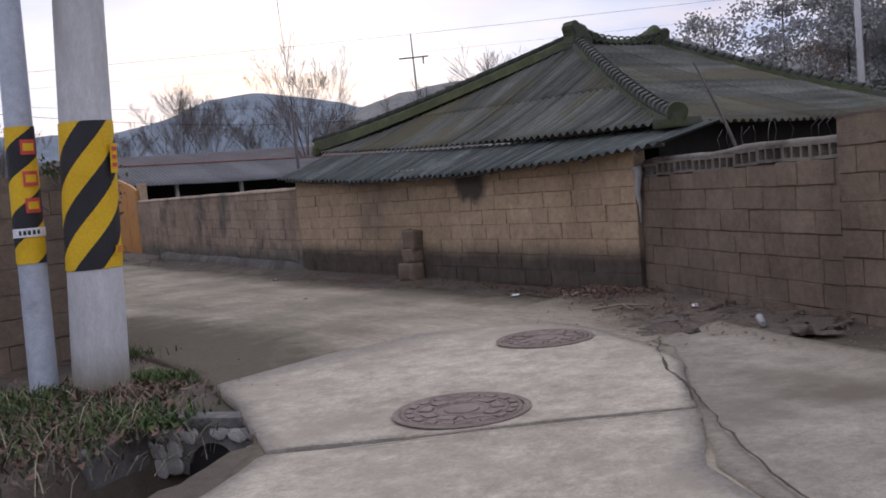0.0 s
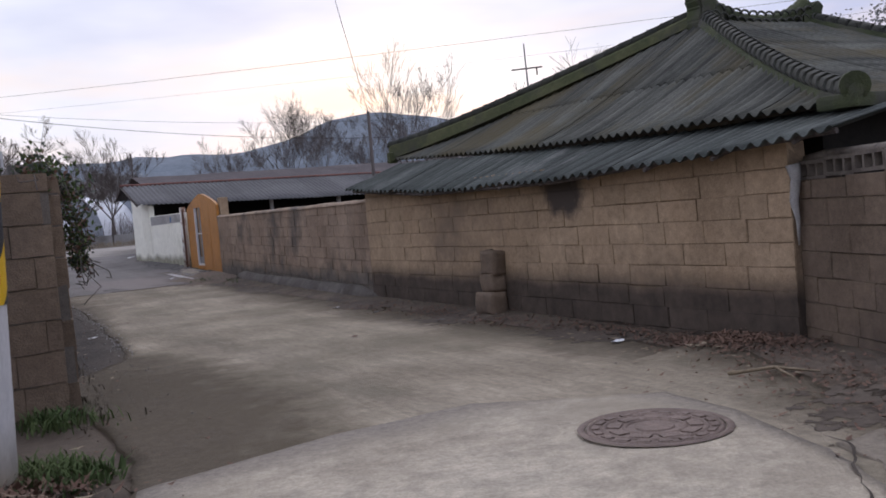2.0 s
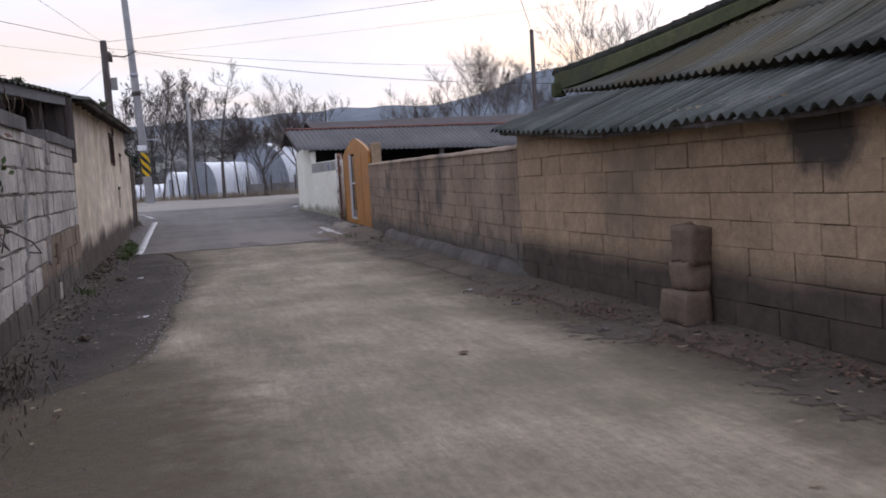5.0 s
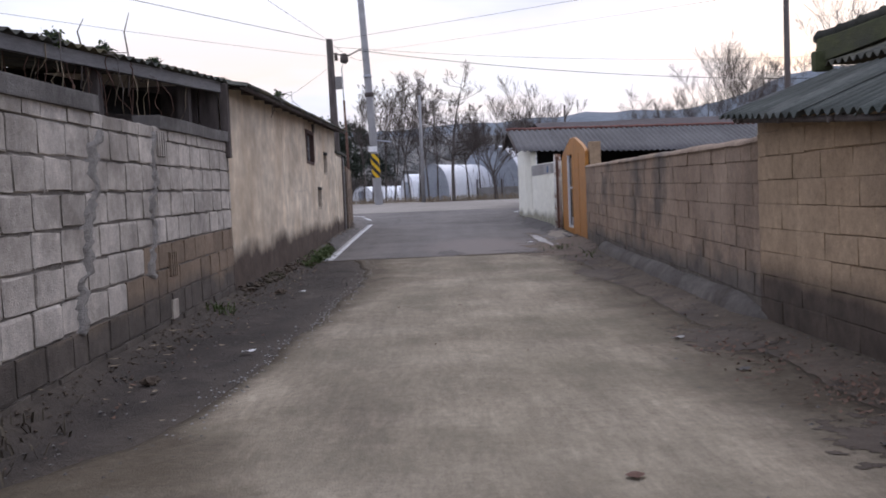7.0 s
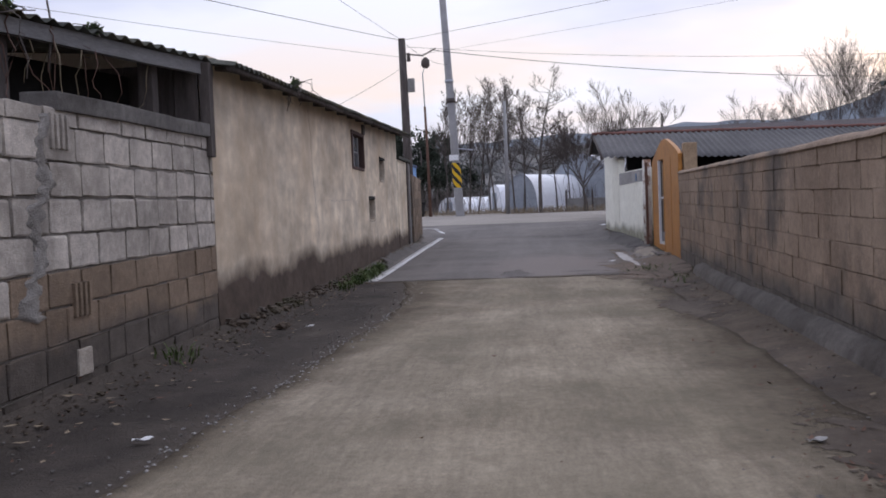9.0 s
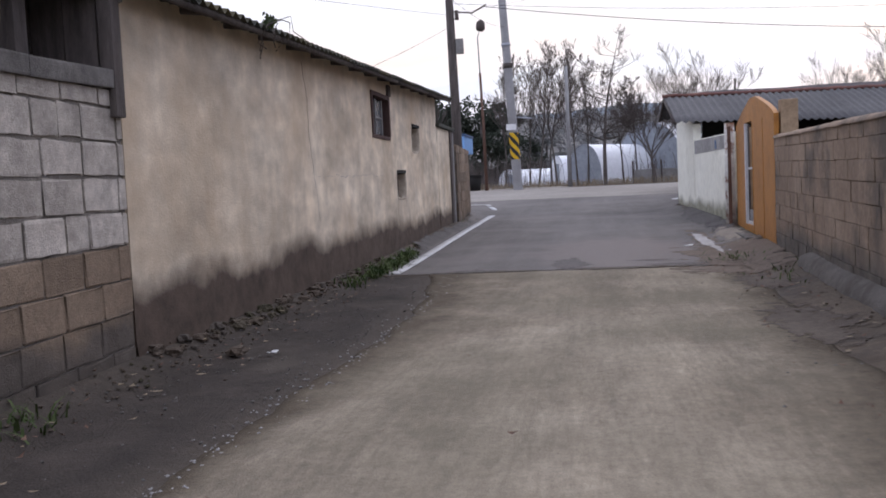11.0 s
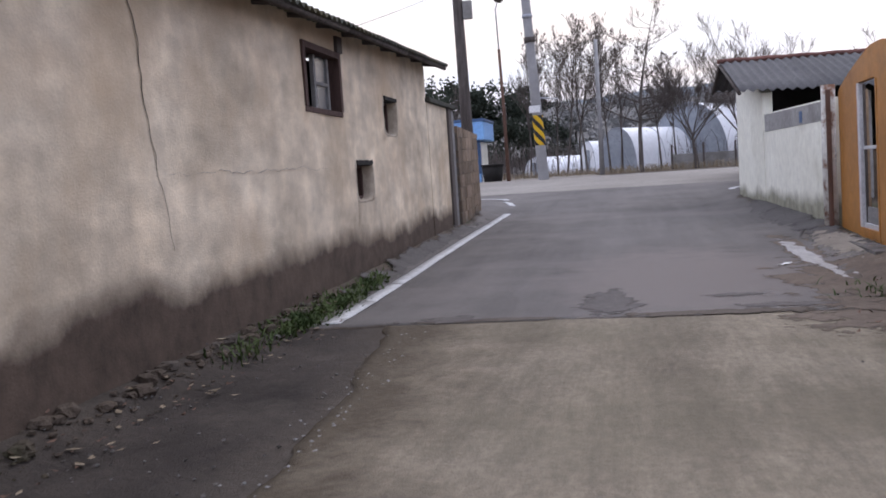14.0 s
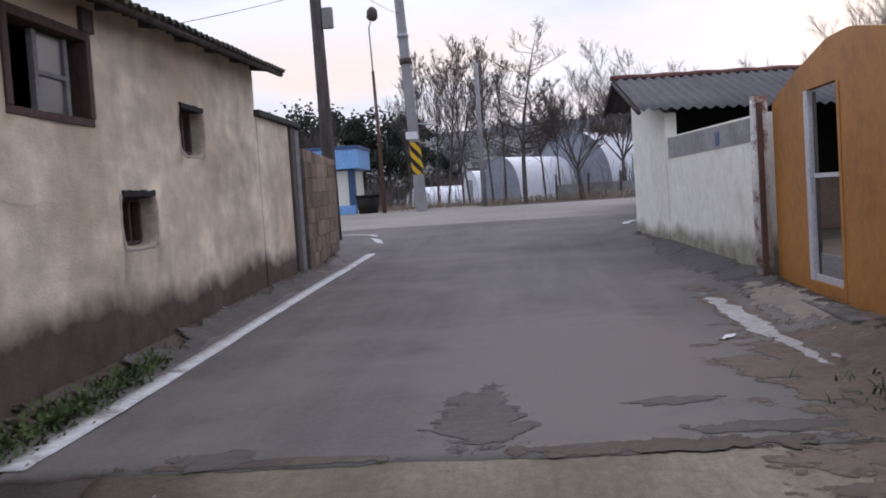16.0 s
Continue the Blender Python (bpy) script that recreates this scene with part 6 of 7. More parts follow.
# ---- greenhouses and kiosk ----
def greenhouse(x, y, w, depth, h, turn, label, front):
    """A hooped tunnel with its front's middle at x, y, turned by some degrees."""
    g = thing("greenhouse", label, "greenhouse", "greenhouses", at=pose(x, y, 0.55, 0, 0, turn))

    def sec(u, v):
        a = math.pi * u
        return (-w / 2 * math.cos(a), depth * v, h * abs(math.sin(a)) ** 0.8)

    part("film_cover", smooth(grid(sec, 24, 6)), "film", g, "white plastic film over hoops")
    bm = bmesh.new()
    bm.faces.new([bm.verts.new(sec(i / 24, 0)) for i in range(25)])
    part("front_sheet", bm, front, g)
    for k in range(6):
        part("hoop", tube([Vector(sec(i / 24, k / 5)) + Vector((0, -0.02, 0.02)) for i in range(25)], 0.02, 5), "steel", g)
    part("doorway", box(-w * 0.15, w * 0.15, -0.04, 0, 0, h * 0.72, 0.01), "film_grey", g)
    return g


greenhouse(4.6, 66, 2.5, 12, 2.3, -40, "plastic film greenhouse with grey front", "film_grey")
greenhouse(8.4, 69, 4.6, 16, 3.5, -32, "large plastic film greenhouse with pale grey front", "film_grey")
greenhouse(12.8, 73, 4.6, 16, 3.3, -36, "wide white plastic greenhouse behind the bare tree", "film_grey")
greenhouse(-0.8, 79, 2.8, 10, 1.25, -50, "low white plastic tunnel in the field", "film")
greenhouse(2.7, 76, 1.4, 10, 2.0, -45, "narrow white plastic tunnel", "film")

kiosk = thing("kiosk", "small white kiosk with bright blue roof", "kiosk")
part("wall", box(-3.4, -1.0, 55, 57.4, 0.6, 2.3, 0.02), "white", kiosk)
part("corner_trim", box(-1.22, -0.96, 54.96, 55.2, 0.6, 2.35, 0.01), "darkblue", kiosk)
part("base_trim", box(-3.42, -0.98, 54.95, 55.0, 0.6, 0.95, 0.005), "bluepaint", kiosk)
part("roof", box(-3.7, -0.72, 54.6, 57.7, 2.35, 3.15, 0.04), "bluepaint", kiosk)
part("roof_edge", box(-3.74, -0.68, 54.56, 57.74, 3.1, 3.22, 0.02), "darkblue", kiosk)
bin_ = thing("plastic_tub", "black plastic tub beside the kiosk", "tub")
part("body", tube([(-0.4, 54.2, 0.58), (-0.4, 54.2, 1.25)], [0.36, 0.45], 14), "void", bin_)
part("rim", tube([(-0.4, 54.2, 1.22), (-0.4, 54.2, 1.3)], [0.48, 0.48], 14), "void", bin_)

# fence posts and wall along the field
fence = thing("field_wall", "low grey wall along the field edge", "wall")
part("wall", box(7, 30, 60.5, 60.7, 0.4, 1.25, 0.01), "cement", fence)
for k in range(10):
    part("fence_post", box(7 + k * 1.4, 7.08 + k * 1.4, 60.3, 60.4, 0.4, 1.7), "wood", fence)

# ---- manhole covers ----
def manhole(at, r, seed, label):
    t = thing("manhole_cover", label, "manhole cover", "manhole covers", at=Matrix.Translation(at))
    part("frame", smooth(grid(lambda u, v: ((r + 0.03 - 0.035 * v) * math.cos(2 * math.pi * u), (r + 0.03 - 0.035 * v) * math.sin(2 * math.pi * u), 0.008 + 0.008 * math.sin(math.pi * v)), 48, 3, close_u=True)), "iron", t)
    part("plate", tube([(0, 0, -0.03), (0, 0, 0.006)], [r - 0.012, r - 0.012], 48), "iron", t)
    for k, rr in enumerate((0.93, 0.72, 0.42)):
        bm = grid(lambda u, v: (r * (rr - 0.035 + 0.07 * v) * math.cos(2 * math.pi * u), r * (rr - 0.035 + 0.07 * v) * math.sin(2 * math.pi * u), 0.006 + 0.009 * math.sin(math.pi * v)), 48, 4, close_u=True)
        part("ring", smooth(bm), "iron", t)
    for count, r0, r1, w, ph in ((18, 0.77, 0.88, 0.03, 0.0), (9, 0.47, 0.66, 0.045, 0.2)):
        me = part("stud", box(r * r0, r * r1, -w, w, 0.004, 0.014, 0.003), "iron", t, at=Matrix.Rotation(ph, 4, "Z")).data
        for k in range(1, count):
            part("stud", me, None, t, at=Matrix.Rotation(ph + 2 * math.pi * k / count, 4, "Z"))
    part("boss", tube([(0, 0, 0), (0, 0, 0.014)], [r * 0.3, r * 0.26], 24), "iron", t)
    return t


manhole((2.77, 4.02, G(2.77, 4.02) + 0.03), 0.34, 1, "rusty round cast-iron manhole cover with raised rings")
manhole((4.48, 5.33, G(4.48, 5.33) + 0.03), 0.335, 2, "rusty round cast-iron manhole cover with studs")


# ---- drain beside the lane ----
culvert = thing("drain_culvert", "rough stone drain mouth with a dark pipe", "drain")
A, B = Vector((1.60, 5.60, 0)), Vector((2.10, 4.98, 0))
along = (B - A).normalized()
outw = Vector((-along.y, along.x, 0)) * -1
mid = (A + B) / 2
turn = Matrix.Rotation(math.atan2(along.y, along.x), 4, "Z")


def far(a):
    """Point of the headwall's straight outline in the direction a from the pipe's middle."""
    q = min(0.52 / max(1e-6, abs(math.cos(a))), 0.32 / max(1e-6, math.sin(a)))
    return q * math.cos(a), -0.47 + q * math.sin(a)


bm = bmesh.new()
for k in range(16):
    a0, a1 = math.pi * k / 16, math.pi * (k + 1) / 16
    xs0, zs0, xs1, zs1 = 0.17 * math.cos(a0), 0.19 * math.sin(a0), 0.17 * math.cos(a1), 0.19 * math.sin(a1)
    for off in (0.0, 0.14):
        f = [bm.verts.new(q) for q in ((xs0, off, -0.47 + zs0), (xs1, off, -0.47 + zs1), (far(a1)[0], off, far(a1)[1]), (far(a0)[0], off, far(a0)[1]))]
        bm.faces.new(f)
bmesh.ops.recalc_face_normals(bm, faces=bm.faces)
part("headwall", bm, "dark_cement", culvert, "pale mortared stone headwall", at=Matrix.Translation(mid) @ turn)
# capped tube; its black end paints the darkness inside the pipe
part("pipe", tube([(0, 0.02, -0.47), (0, 0.3, -0.47)], 0.185, 18), "void", culvert, "dark pipe mouth", at=Matrix.Translation(mid) @ turn)
part("lintel", box(-0.42, 0.36, -0.02, 0.13, -0.19, -0.125, 0.015), "dark_cement", culvert, at=Matrix.Translation(mid) @ turn)
rng = random.Random(5)
for k in range(26):
    x, z = -0.46 + 0.105 * (k % 10) + rng.uniform(-0.02, 0.02), -0.22 - 0.105 * (k // 10) + rng.uniform(-0.015, 0.015)
    if math.hypot(x / 0.22, (z + 0.47) / 0.24) < 1.05:
        continue
    bm = bmesh.new()
    bmesh.ops.create_icosphere(bm, subdivisions=2, radius=1)
    for v in bm.verts:
        v.co *= 1 + 0.35 * noise.noise(v.co * 1.3 + Vector((k * 4.0, 0, 0)))
    part("stone", smooth(bm), "stone", culvert, at=Matrix.Translation(mid) @ turn @ Matrix.Translation((x, -0.006, z)) @ Matrix.Diagonal((rng.uniform(0.058, 0.075), 0.012, rng.uniform(0.052, 0.064), 1)))
part("side_slab", box(-0.30, 0.26, -0.06, 0.06, -0.62, -0.17, 0.02), "dark_cement", culvert, "mossy cement side slab", at=Matrix.Translation(mid - along * 0.46 + outw * 0.30) @ turn @ Matrix.Rotation(math.pi / 2, 4, "Z"))


# ---- scattered small stuff ----
def scatter(name, label, spots, n, size, material, seed, curl=0.5, flat=0.35, category="litter"):
    """Loose leaves or blades as one object of kind stuff. spots: (x, y, spread x, spread y, weight)."""
    rng = random.Random(seed)
    verts, faces = [], []
    ws = [s[4] for s in spots]
    for _ in range(n):
        x, y, sx, sy, _w = rng.choices(spots, ws)[0]
        px, py = rng.gauss(x, sx), rng.gauss(y, sy)
        s = size * rng.uniform(0.5, 1.3)
        c = Vector((px, py, G(px, py) + rng.uniform(0.005, 0.03)))
        a = rng.uniform(0, 2 * math.pi)
        u = Vector((math.cos(a), math.sin(a), rng.uniform(-flat, flat))) * s
        v = Vector((-math.sin(a), math.cos(a), rng.uniform(-flat, flat))) * s * 0.45
        up = Vector((0, 0, s * curl * rng.uniform(0, 1)))
        k = len(verts)
        verts += [c - u + up, c + v, c + u + up, c - v]
        faces += [(k, k + 1, k + 3), (k + 1, k + 2, k + 3)]
    me = bpy.data.meshes.new(name)
    me.from_pydata([tuple(q) for q in verts], [], faces)
    me.materials.append(M[material])
    return tagged(new(name, me), label, category, kind="stuff")


scatter("fallen_leaves", "brown dry leaves drifted under the tan wall", [(6.45, 7.0, 0.12, 0.4, 7), (6.3, 6.5, 0.2, 0.3, 4), (6.5, 8.4, 0.1, 0.5, 2), (6.3, 9.8, 0.15, 0.4, 1.6), (6.35, 11.3, 0.15, 0.35, 1.5), (6.2, 12.6, 0.2, 0.4, 1.2), (5.6, 4.5, 0.35, 0.6, 2), (5.9, 5.6, 0.3, 0.4, 2)], 3600, 0.022, "dry", 31)
scatter("fallen_leaves", "brown dry leaves scattered along the lane", [(2.45, 13, 0.2, 3, 2), (2.4, 20, 0.12, 3, 3), (6.3, 15, 0.2, 2, 2), (6.6, 21.5, 0.2, 1.2, 2), (4.4, 12, 0.9, 5, 0.3), (2.3, 7, 0.3, 0.8, 1.5)], 420, 0.022, "dry", 32)
scatter("straw_bits", "pale straw and twig bits along the wall foot", [(2.4, 20, 0.12, 2.5, 3), (2.45, 14, 0.2, 2.0, 2), (6.1, 7.5, 0.3, 1.5, 2), (1.4, 6.4, 0.35, 0.4, 2), (6.5, 17, 0.15, 3, 1)], 260, 0.035, "straw", 33, 0.2, 0.1)


def pebbles(name, label, spots, n, lo, hi, material, seed):
    rng = random.Random(seed)
    verts, faces = [], []
    ws = [s[4] for s in spots]
    base = [(1, 0, 0), (-1, 0, 0), (0, 1, 0), (0, -1, 0), (0, 0, 0.8), (0, 0, -0.8)]
    tri = [(0, 2, 4), (2, 1, 4), (1, 3, 4), (3, 0, 4), (2, 0, 5), (1, 2, 5), (3, 1, 5), (0, 3, 5)]
    for _ in range(n):
        x, y, sx, sy, _w = rng.choices(spots, ws)[0]
        px, py = rng.gauss(x, sx), rng.gauss(y, sy)
        r = rng.uniform(lo, hi) ** 1.0
        k = len(verts)
        z = G(px, py)
        verts += [(px + r * (b[0] + rng.uniform(-0.3, 0.3)), py + r * (b[1] + rng.uniform(-0.3, 0.3)), z + r * (b[2] + rng.uniform(-0.3, 0.3)) * 0.7) for b in base]
        faces += [tuple(k + i for i in t) for t in tri]
    me = bpy.data.meshes.new(name)
    me.from_pydata(verts, [], faces)
    me.materials.append(M[material])
    return tagged(new(name, me), label, "gravel", kind="stuff")


pebbles("gravel", "loose grey grit along the shoulders", [(2.6, 13, 0.3, 2.5, 3), (2.5, 19, 0.25, 2.5, 3), (6.2, 9, 0.3, 2.5, 2), (6.2, 16, 0.3, 3, 2), (3.15, 16, 0.06, 3.5, 3), (5.6, 3.5, 0.4, 0.8, 2), (6.4, 26, 0.25, 2, 1), (2.4, 9.8, 0.25, 0.8, 2)], 1000, 0.004, 0.014, "dark_cement", 41)
pebbles("edge_crumbs", "pale crumbled concrete along the lane edge", [(3.13, 13, 0.03, 0.8, 2), (3.26, 15.5, 0.03, 1.2, 3), (3.38, 18.5, 0.03, 1.3, 3), (3.28, 21, 0.05, 0.8, 1), (3.05, 12.2, 0.06, 0.4, 1)], 380, 0.004, 0.013, "cement", 43)
pebbles("earth_clods", "dark crumbled earth under the block wall", [(2.28, 13, 0.08, 2.5, 3), (2.26, 20, 0.06, 3, 4), (6.6, 9, 0.08, 3, 2), (6.75, 18, 0.08, 3, 1)], 900, 0.005, 0.018, "dirt", 42)

# stones at the foot of the plastered house
stone_me = []
rng = random.Random(8)
for k in range(5):
    bm = bmesh.new()
    bmesh.ops.create_icosphere(bm, subdivisions=2, radius=1)
    for v in bm.verts:
        v.co *= 1 + 0.6 * noise.noise(v.co * 1.6 + Vector((k * 5, 0, 0)))
        v.co.z = max(-0.6, min(0.7, v.co.z))
    me = bpy.data.meshes.new("foot_stone")
    bm.to_mesh(me)
    bm.free()
    me.materials.append(M["dirt" if k < 4 else "earth"])
    stone_me.append(me)
y = 17.4
while y < 24.0:
    s = rng.choice((0.02, 0.025, 0.035, 0.055))
    x = 2.15 + rng.uniform(-0.03, 0.10)
    ob = new("foot_stone", stone_me[rng.randrange(5)])
    ob.matrix_world = Matrix.Translation((x, y, G(x, y) + s * 0.05)) @ Matrix.Rotation(rng.uniform(0, 6), 4, "Z") @ Matrix.Diagonal((s, s * rng.uniform(0.8, 1.4), s * rng.uniform(0.7, 1.0), 1))
    tagged(ob, "dark rough stone at the foot of the plastered wall", "stone", "foot stones")
    y += s * rng.uniform(0.6, 3.2)
for x, y, s in ((5.35, 3.75, 0.07), (2.55, 12.6, 0.05), (2.5, 17.9, 0.06), (5.15, 4.5, 0.05)):
    ob = new("loose_stone", stone_me[1])
    ob.matrix_world = Matrix.Translation((x, y, G(x, y) + s * 0.4)) @ Matrix.Diagonal((s, s, s * 0.7, 1))
    tagged(ob, "small loose stone lying on the ground", "stone", "loose stones")


def tuft(name, label, spots, n, h, material, seed, lean=0.6, width=0.005, category="weeds"):
    """Blades of grass or dead stalks, as one object of kind stuff."""
    rng = random.Random(seed)
    verts, faces = [], []
    ws = [s[4] for s in spots]
    for _ in range(n):
        x, y, sx, sy, _w = rng.choices(spots, ws)[0]
        px, py = rng.gauss(x, sx), rng.gauss(y, sy)
        hh = h * rng.uniform(0.4, 1.2)
        a = rng.uniform(0, 2 * math.pi)
        dx, dy = math.cos(a), math.sin(a)
        l = hh * rng.uniform(0.1, lean)
        w = width * rng.uniform(0.6, 1.5)
        z = G(px, py) - 0.02
        k = len(verts)
        verts += [(px - dy * w, py + dx * w, z), (px + dy * w, py - dx * w, z), (px + dx * l * 0.5 - dy * w * 0.8, py + dy * l * 0.5 + dx * w * 0.8, z + hh * 0.7), (px + dx * l * 0.5 + dy * w * 0.8, py + dy * l * 0.5 - dx * w * 0.8, z + hh * 0.7), (px + dx * l * 1.3, py + dy * l * 1.3, z + hh)]
        faces += [(k, k + 1, k + 3, k + 2), (k + 2, k + 3, k + 4)]
    me = bpy.data.meshes.new(name)
    me.from_pydata(verts, [], faces)
    me.materials.append(M[material])
    return tagged(new(name, me), label, category, kind="stuff")


tuft("green_weeds", "green weeds and grass round the poles", [(1.0, 6.55, 0.22, 0.2, 4), (1.95, 6.75, 0.12, 0.12, 4), (1.45, 5.75, 0.2, 0.15, 2), (0.8, 5.9, 0.3, 0.4, 3), (2.1, 8.2, 0.12, 0.12, 1.5)], 3200, 0.10, "green", 51, 0.9, 0.006)
tuft("dead_stalks", "dry brown stalks on the bank round the poles", [(1.45, 6.3, 0.25, 0.25, 3), (0.9, 5.8, 0.35, 0.4, 4), (1.3, 5.5, 0.2, 0.15, 2), (0.6, 5.0, 0.3, 0.4, 2)], 200, 0.18, "straw", 52, 2.4, 0.003)
tuft("dead_weeds", "dark dead weeds on the bank", [(0.9, 5.7, 0.4, 0.45, 4), (1.4, 6.3, 0.3, 0.3, 2), (2.2, 8.6, 0.15, 0.3, 1), (2.3, 10.5, 0.1, 0.6, 1)], 2600, 0.08, "deadweed", 53, 1.6, 0.005)
tuft("wall_weeds", "low green weeds at the foot of the plastered wall", [(2.30, 22.9, 0.06, 0.35, 4), (2.32, 23.9, 0.06, 0.4, 4), (2.30, 25.0, 0.04, 0.3, 2), (2.3, 21.8, 0.05, 0.2, 1.5), (2.27, 15.9, 0.05, 0.1, 1), (6.75, 21.6, 0.15, 0.5, 0.8), (6.6, 23.6, 0.15, 0.25, 1.2)], 900, 0.085, "green", 54, 1.8, 0.006)
tuft("winter_brush", "brown winter brush behind the greenhouses", [(6, 92, 12, 5, 3), (-6, 80, 5, 4, 1), (14, 70, 4, 3, 1)], 6000, 2.3, "twig", 57, 0.7, 0.012)
tuft("field_grass", "dry grass along the field edge", [(8, 58.5, 5, 0.9, 3), (2, 57, 3, 1.2, 2)], 2500, 0.32, "straw", 55, 1.4, 0.009)
scatter("bank_litter", "brown dead leaves and stems matted on the bank", [(1.35, 6.3, 0.3, 0.3, 3), (0.9, 5.8, 0.35, 0.4, 3), (1.8, 6.6, 0.15, 0.15, 2)], 1600, 0.032, "dry", 58, 0.9, 0.8)
scatter("weed_leaves", "broad green weed leaves under the wall", [(2.31, 22.9, 0.06, 0.3, 3), (2.33, 23.8, 0.06, 0.4, 3), (2.31, 24.9, 0.04, 0.25, 2), (0.95, 6.5, 0.25, 0.25, 2), (1.5, 5.6, 0.15, 0.12, 2), (1.98, 6.75, 0.1, 0.1, 3), (1.25, 6.2, 0.3, 0.3, 3), (1.55, 5.45, 0.12, 0.1, 3)], 2000, 0.026, "green", 56, 1.0, 1.2, "weeds")


# ---- ivy and vines ----
def ivy(name, label, hubs, n, size, mats, seed):
    rng = random.Random(seed)
    t = thing(name, label, "ivy")
    for m, share in mats:
        bm = bmesh.new()
        for _ in range(int(n * share)):
            x, y, z, r = rng.choice(hubs)
            c = Vector((rng.gauss(x, r * 0.5), rng.gauss(y, r * 0.6), rng.gauss(z, r * 0.45)))
            a = Vector((rng.gauss(0, 1), rng.gauss(0, 1), rng.gauss(0, 1))).normalized() * size * rng.uniform(0.6, 1.3)
            b = a.cross(Vector((rng.gauss(0, 1), rng.gauss(0, 1), rng.gauss(0, 1)))).normalized() * size * 0.6
            bm.faces.new([bm.verts.new(c + q) for q in (a, b, -a, -b)])
        part("leaves", bm, m, t)
    bm = bmesh.new()
    for _ in range(40):
        x, y, z, r = rng.choice(hubs)
        p = Vector((rng.gauss(x, r * 0.4), rng.gauss(y, r * 0.4), z))
        pts = [p]
        for k in range(4):
            p = p + Vector((rng.gauss(0, 0.06), rng.gauss(0, 0.06), rng.uniform(-0.14, 0.05)))
            pts.append(p)
        tube(pts, 0.004, 4, bm)
    part("stems", bm, "twig", t)["kind"] = "stuff"
    return t


ivy("wall_ivy", "dark ivy hanging over the wall end", [(2.15, 8.5, 1.50, 0.14), (2.25, 8.8, 1.46, 0.18), (2.36, 9.1, 1.36, 0.16), (2.42, 9.3, 1.2, 0.14), (2.46, 9.4, 1.02, 0.12), (2.46, 9.5, 0.85, 0.08), (1.8, 8.4, 1.50, 0.10)], 1500, 0.021, (("green", 0.55), ("dry", 0.3), ("pine", 0.4)), 61)
ivy("roof_ivy", "green creeper on the shed roof edge", [(0.78, 11.8, 2.34, 0.16), (0.9, 12.4, 2.30, 0.15), (1.0, 12.9, 2.28, 0.10), (1.15, 13.3, 2.26, 0.1), (1.4, 14.4, 2.25, 0.07), (1.55, 15.1, 2.26, 0.06), (1.75, 15.9, 2.25, 0.05), (2.35, 19.4, 2.30, 0.05)], 1300, 0.022, (("green", 0.5), ("pine", 0.5)), 62)
vines = thing("dead_vines", "dry bare creeper stems hanging from the shed eave", "vine")
rng = random.Random(63)
for k in range(46):
    f = rng.random() ** 0.8
    p = fa.lerp(fb, 0.04 + 0.9 * f) + fs * rng.uniform(-0.02, 0.09) + Vector((0, 0, rng.uniform(-0.12, 0.03)))
    pts = [p]
    for j in range(5):
        p = p + Vector((rng.gauss(0, 0.03), rng.gauss(0, 0.04), rng.uniform(-0.15, -0.04)))
        pts.append(p)
    part("stem", tube(pts, [0.006, 0.005, 0.004, 0.004, 0.003, 0.003], 4), "straw" if k % 3 == 0 else "rust", vines)
for f, h in ((0.33, 0.45), (0.45, 0.28), (0.62, 0.4), (0.9, 0.35)):
    p = fa.lerp(fb, f) + fs * 0.05
    part("stem", tube([p + Vector((0, 0, -0.3)), p + Vector((0.02, 0.03, 0.02)), p + Vector((-0.01, 0.02, h * 0.6)), p + Vector((0.03, 0.06, h))], [0.009, 0.008, 0.006, 0.003], 5), "twig", vines)
# reddish twigs above the pierced coping
twigs = thing("dry_twigs", "reddish dry twigs behind the pierced coping", "twigs")
for k in range(12):
    p = Vector((*RW0, 1.2)).lerp(Vector((*RW1, 1.25)), rng.uniform(0.35, 0.95)) + Vector((rng.uniform(0.1, 0.4), 0.1, 0))
    part("twig", tube([p + Vector((0, 0, -0.05)), p + Vector((rng.gauss(0, 0.03), rng.gauss(0, 0.03), 0.05)), p + Vector((rng.gauss(0, 0.06), rng.gauss(0, 0.06), 0.13))], 0.0025, 4), "twig", twigs)
stick = thing("leaning_stick", "old stick leaning over the wall", "stick")
part("stick", tube([(6.55, 5.0, 0.95), (6.62, 5.25, 1.4), (6.50, 5.45, 1.95)], [0.018, 0.014, 0.009], 6), "wood", stick)


# ---- litter ----
def scrap(x, y, w, l, label, material="paper", rot=0.3, lift=0.012):
    w, l = 0.6 * w, 0.6 * l
    t = G(x, y) + lift
    bm = grid(lambda u, v: ((u - 0.5) * w, (v - 0.5) * l, 0.006 * math.sin(7 * u + 3 * v) + 0.006 * u), 5, 5)
    r = bmesh.ops.extrude_face_region(bm, geom=bm.faces[:])
    bmesh.ops.translate(bm, verts=[g for g in r["geom"] if isinstance(g, bmesh.types.BMVert)], vec=(0, 0, 0.002))
    ob = part("paper_scrap", bm, material, at=Matrix.Translation((x, y, t)) @ Matrix.Rotation(rot, 4, "Z"))
    return tagged(ob, label, "litter", "litter scraps")


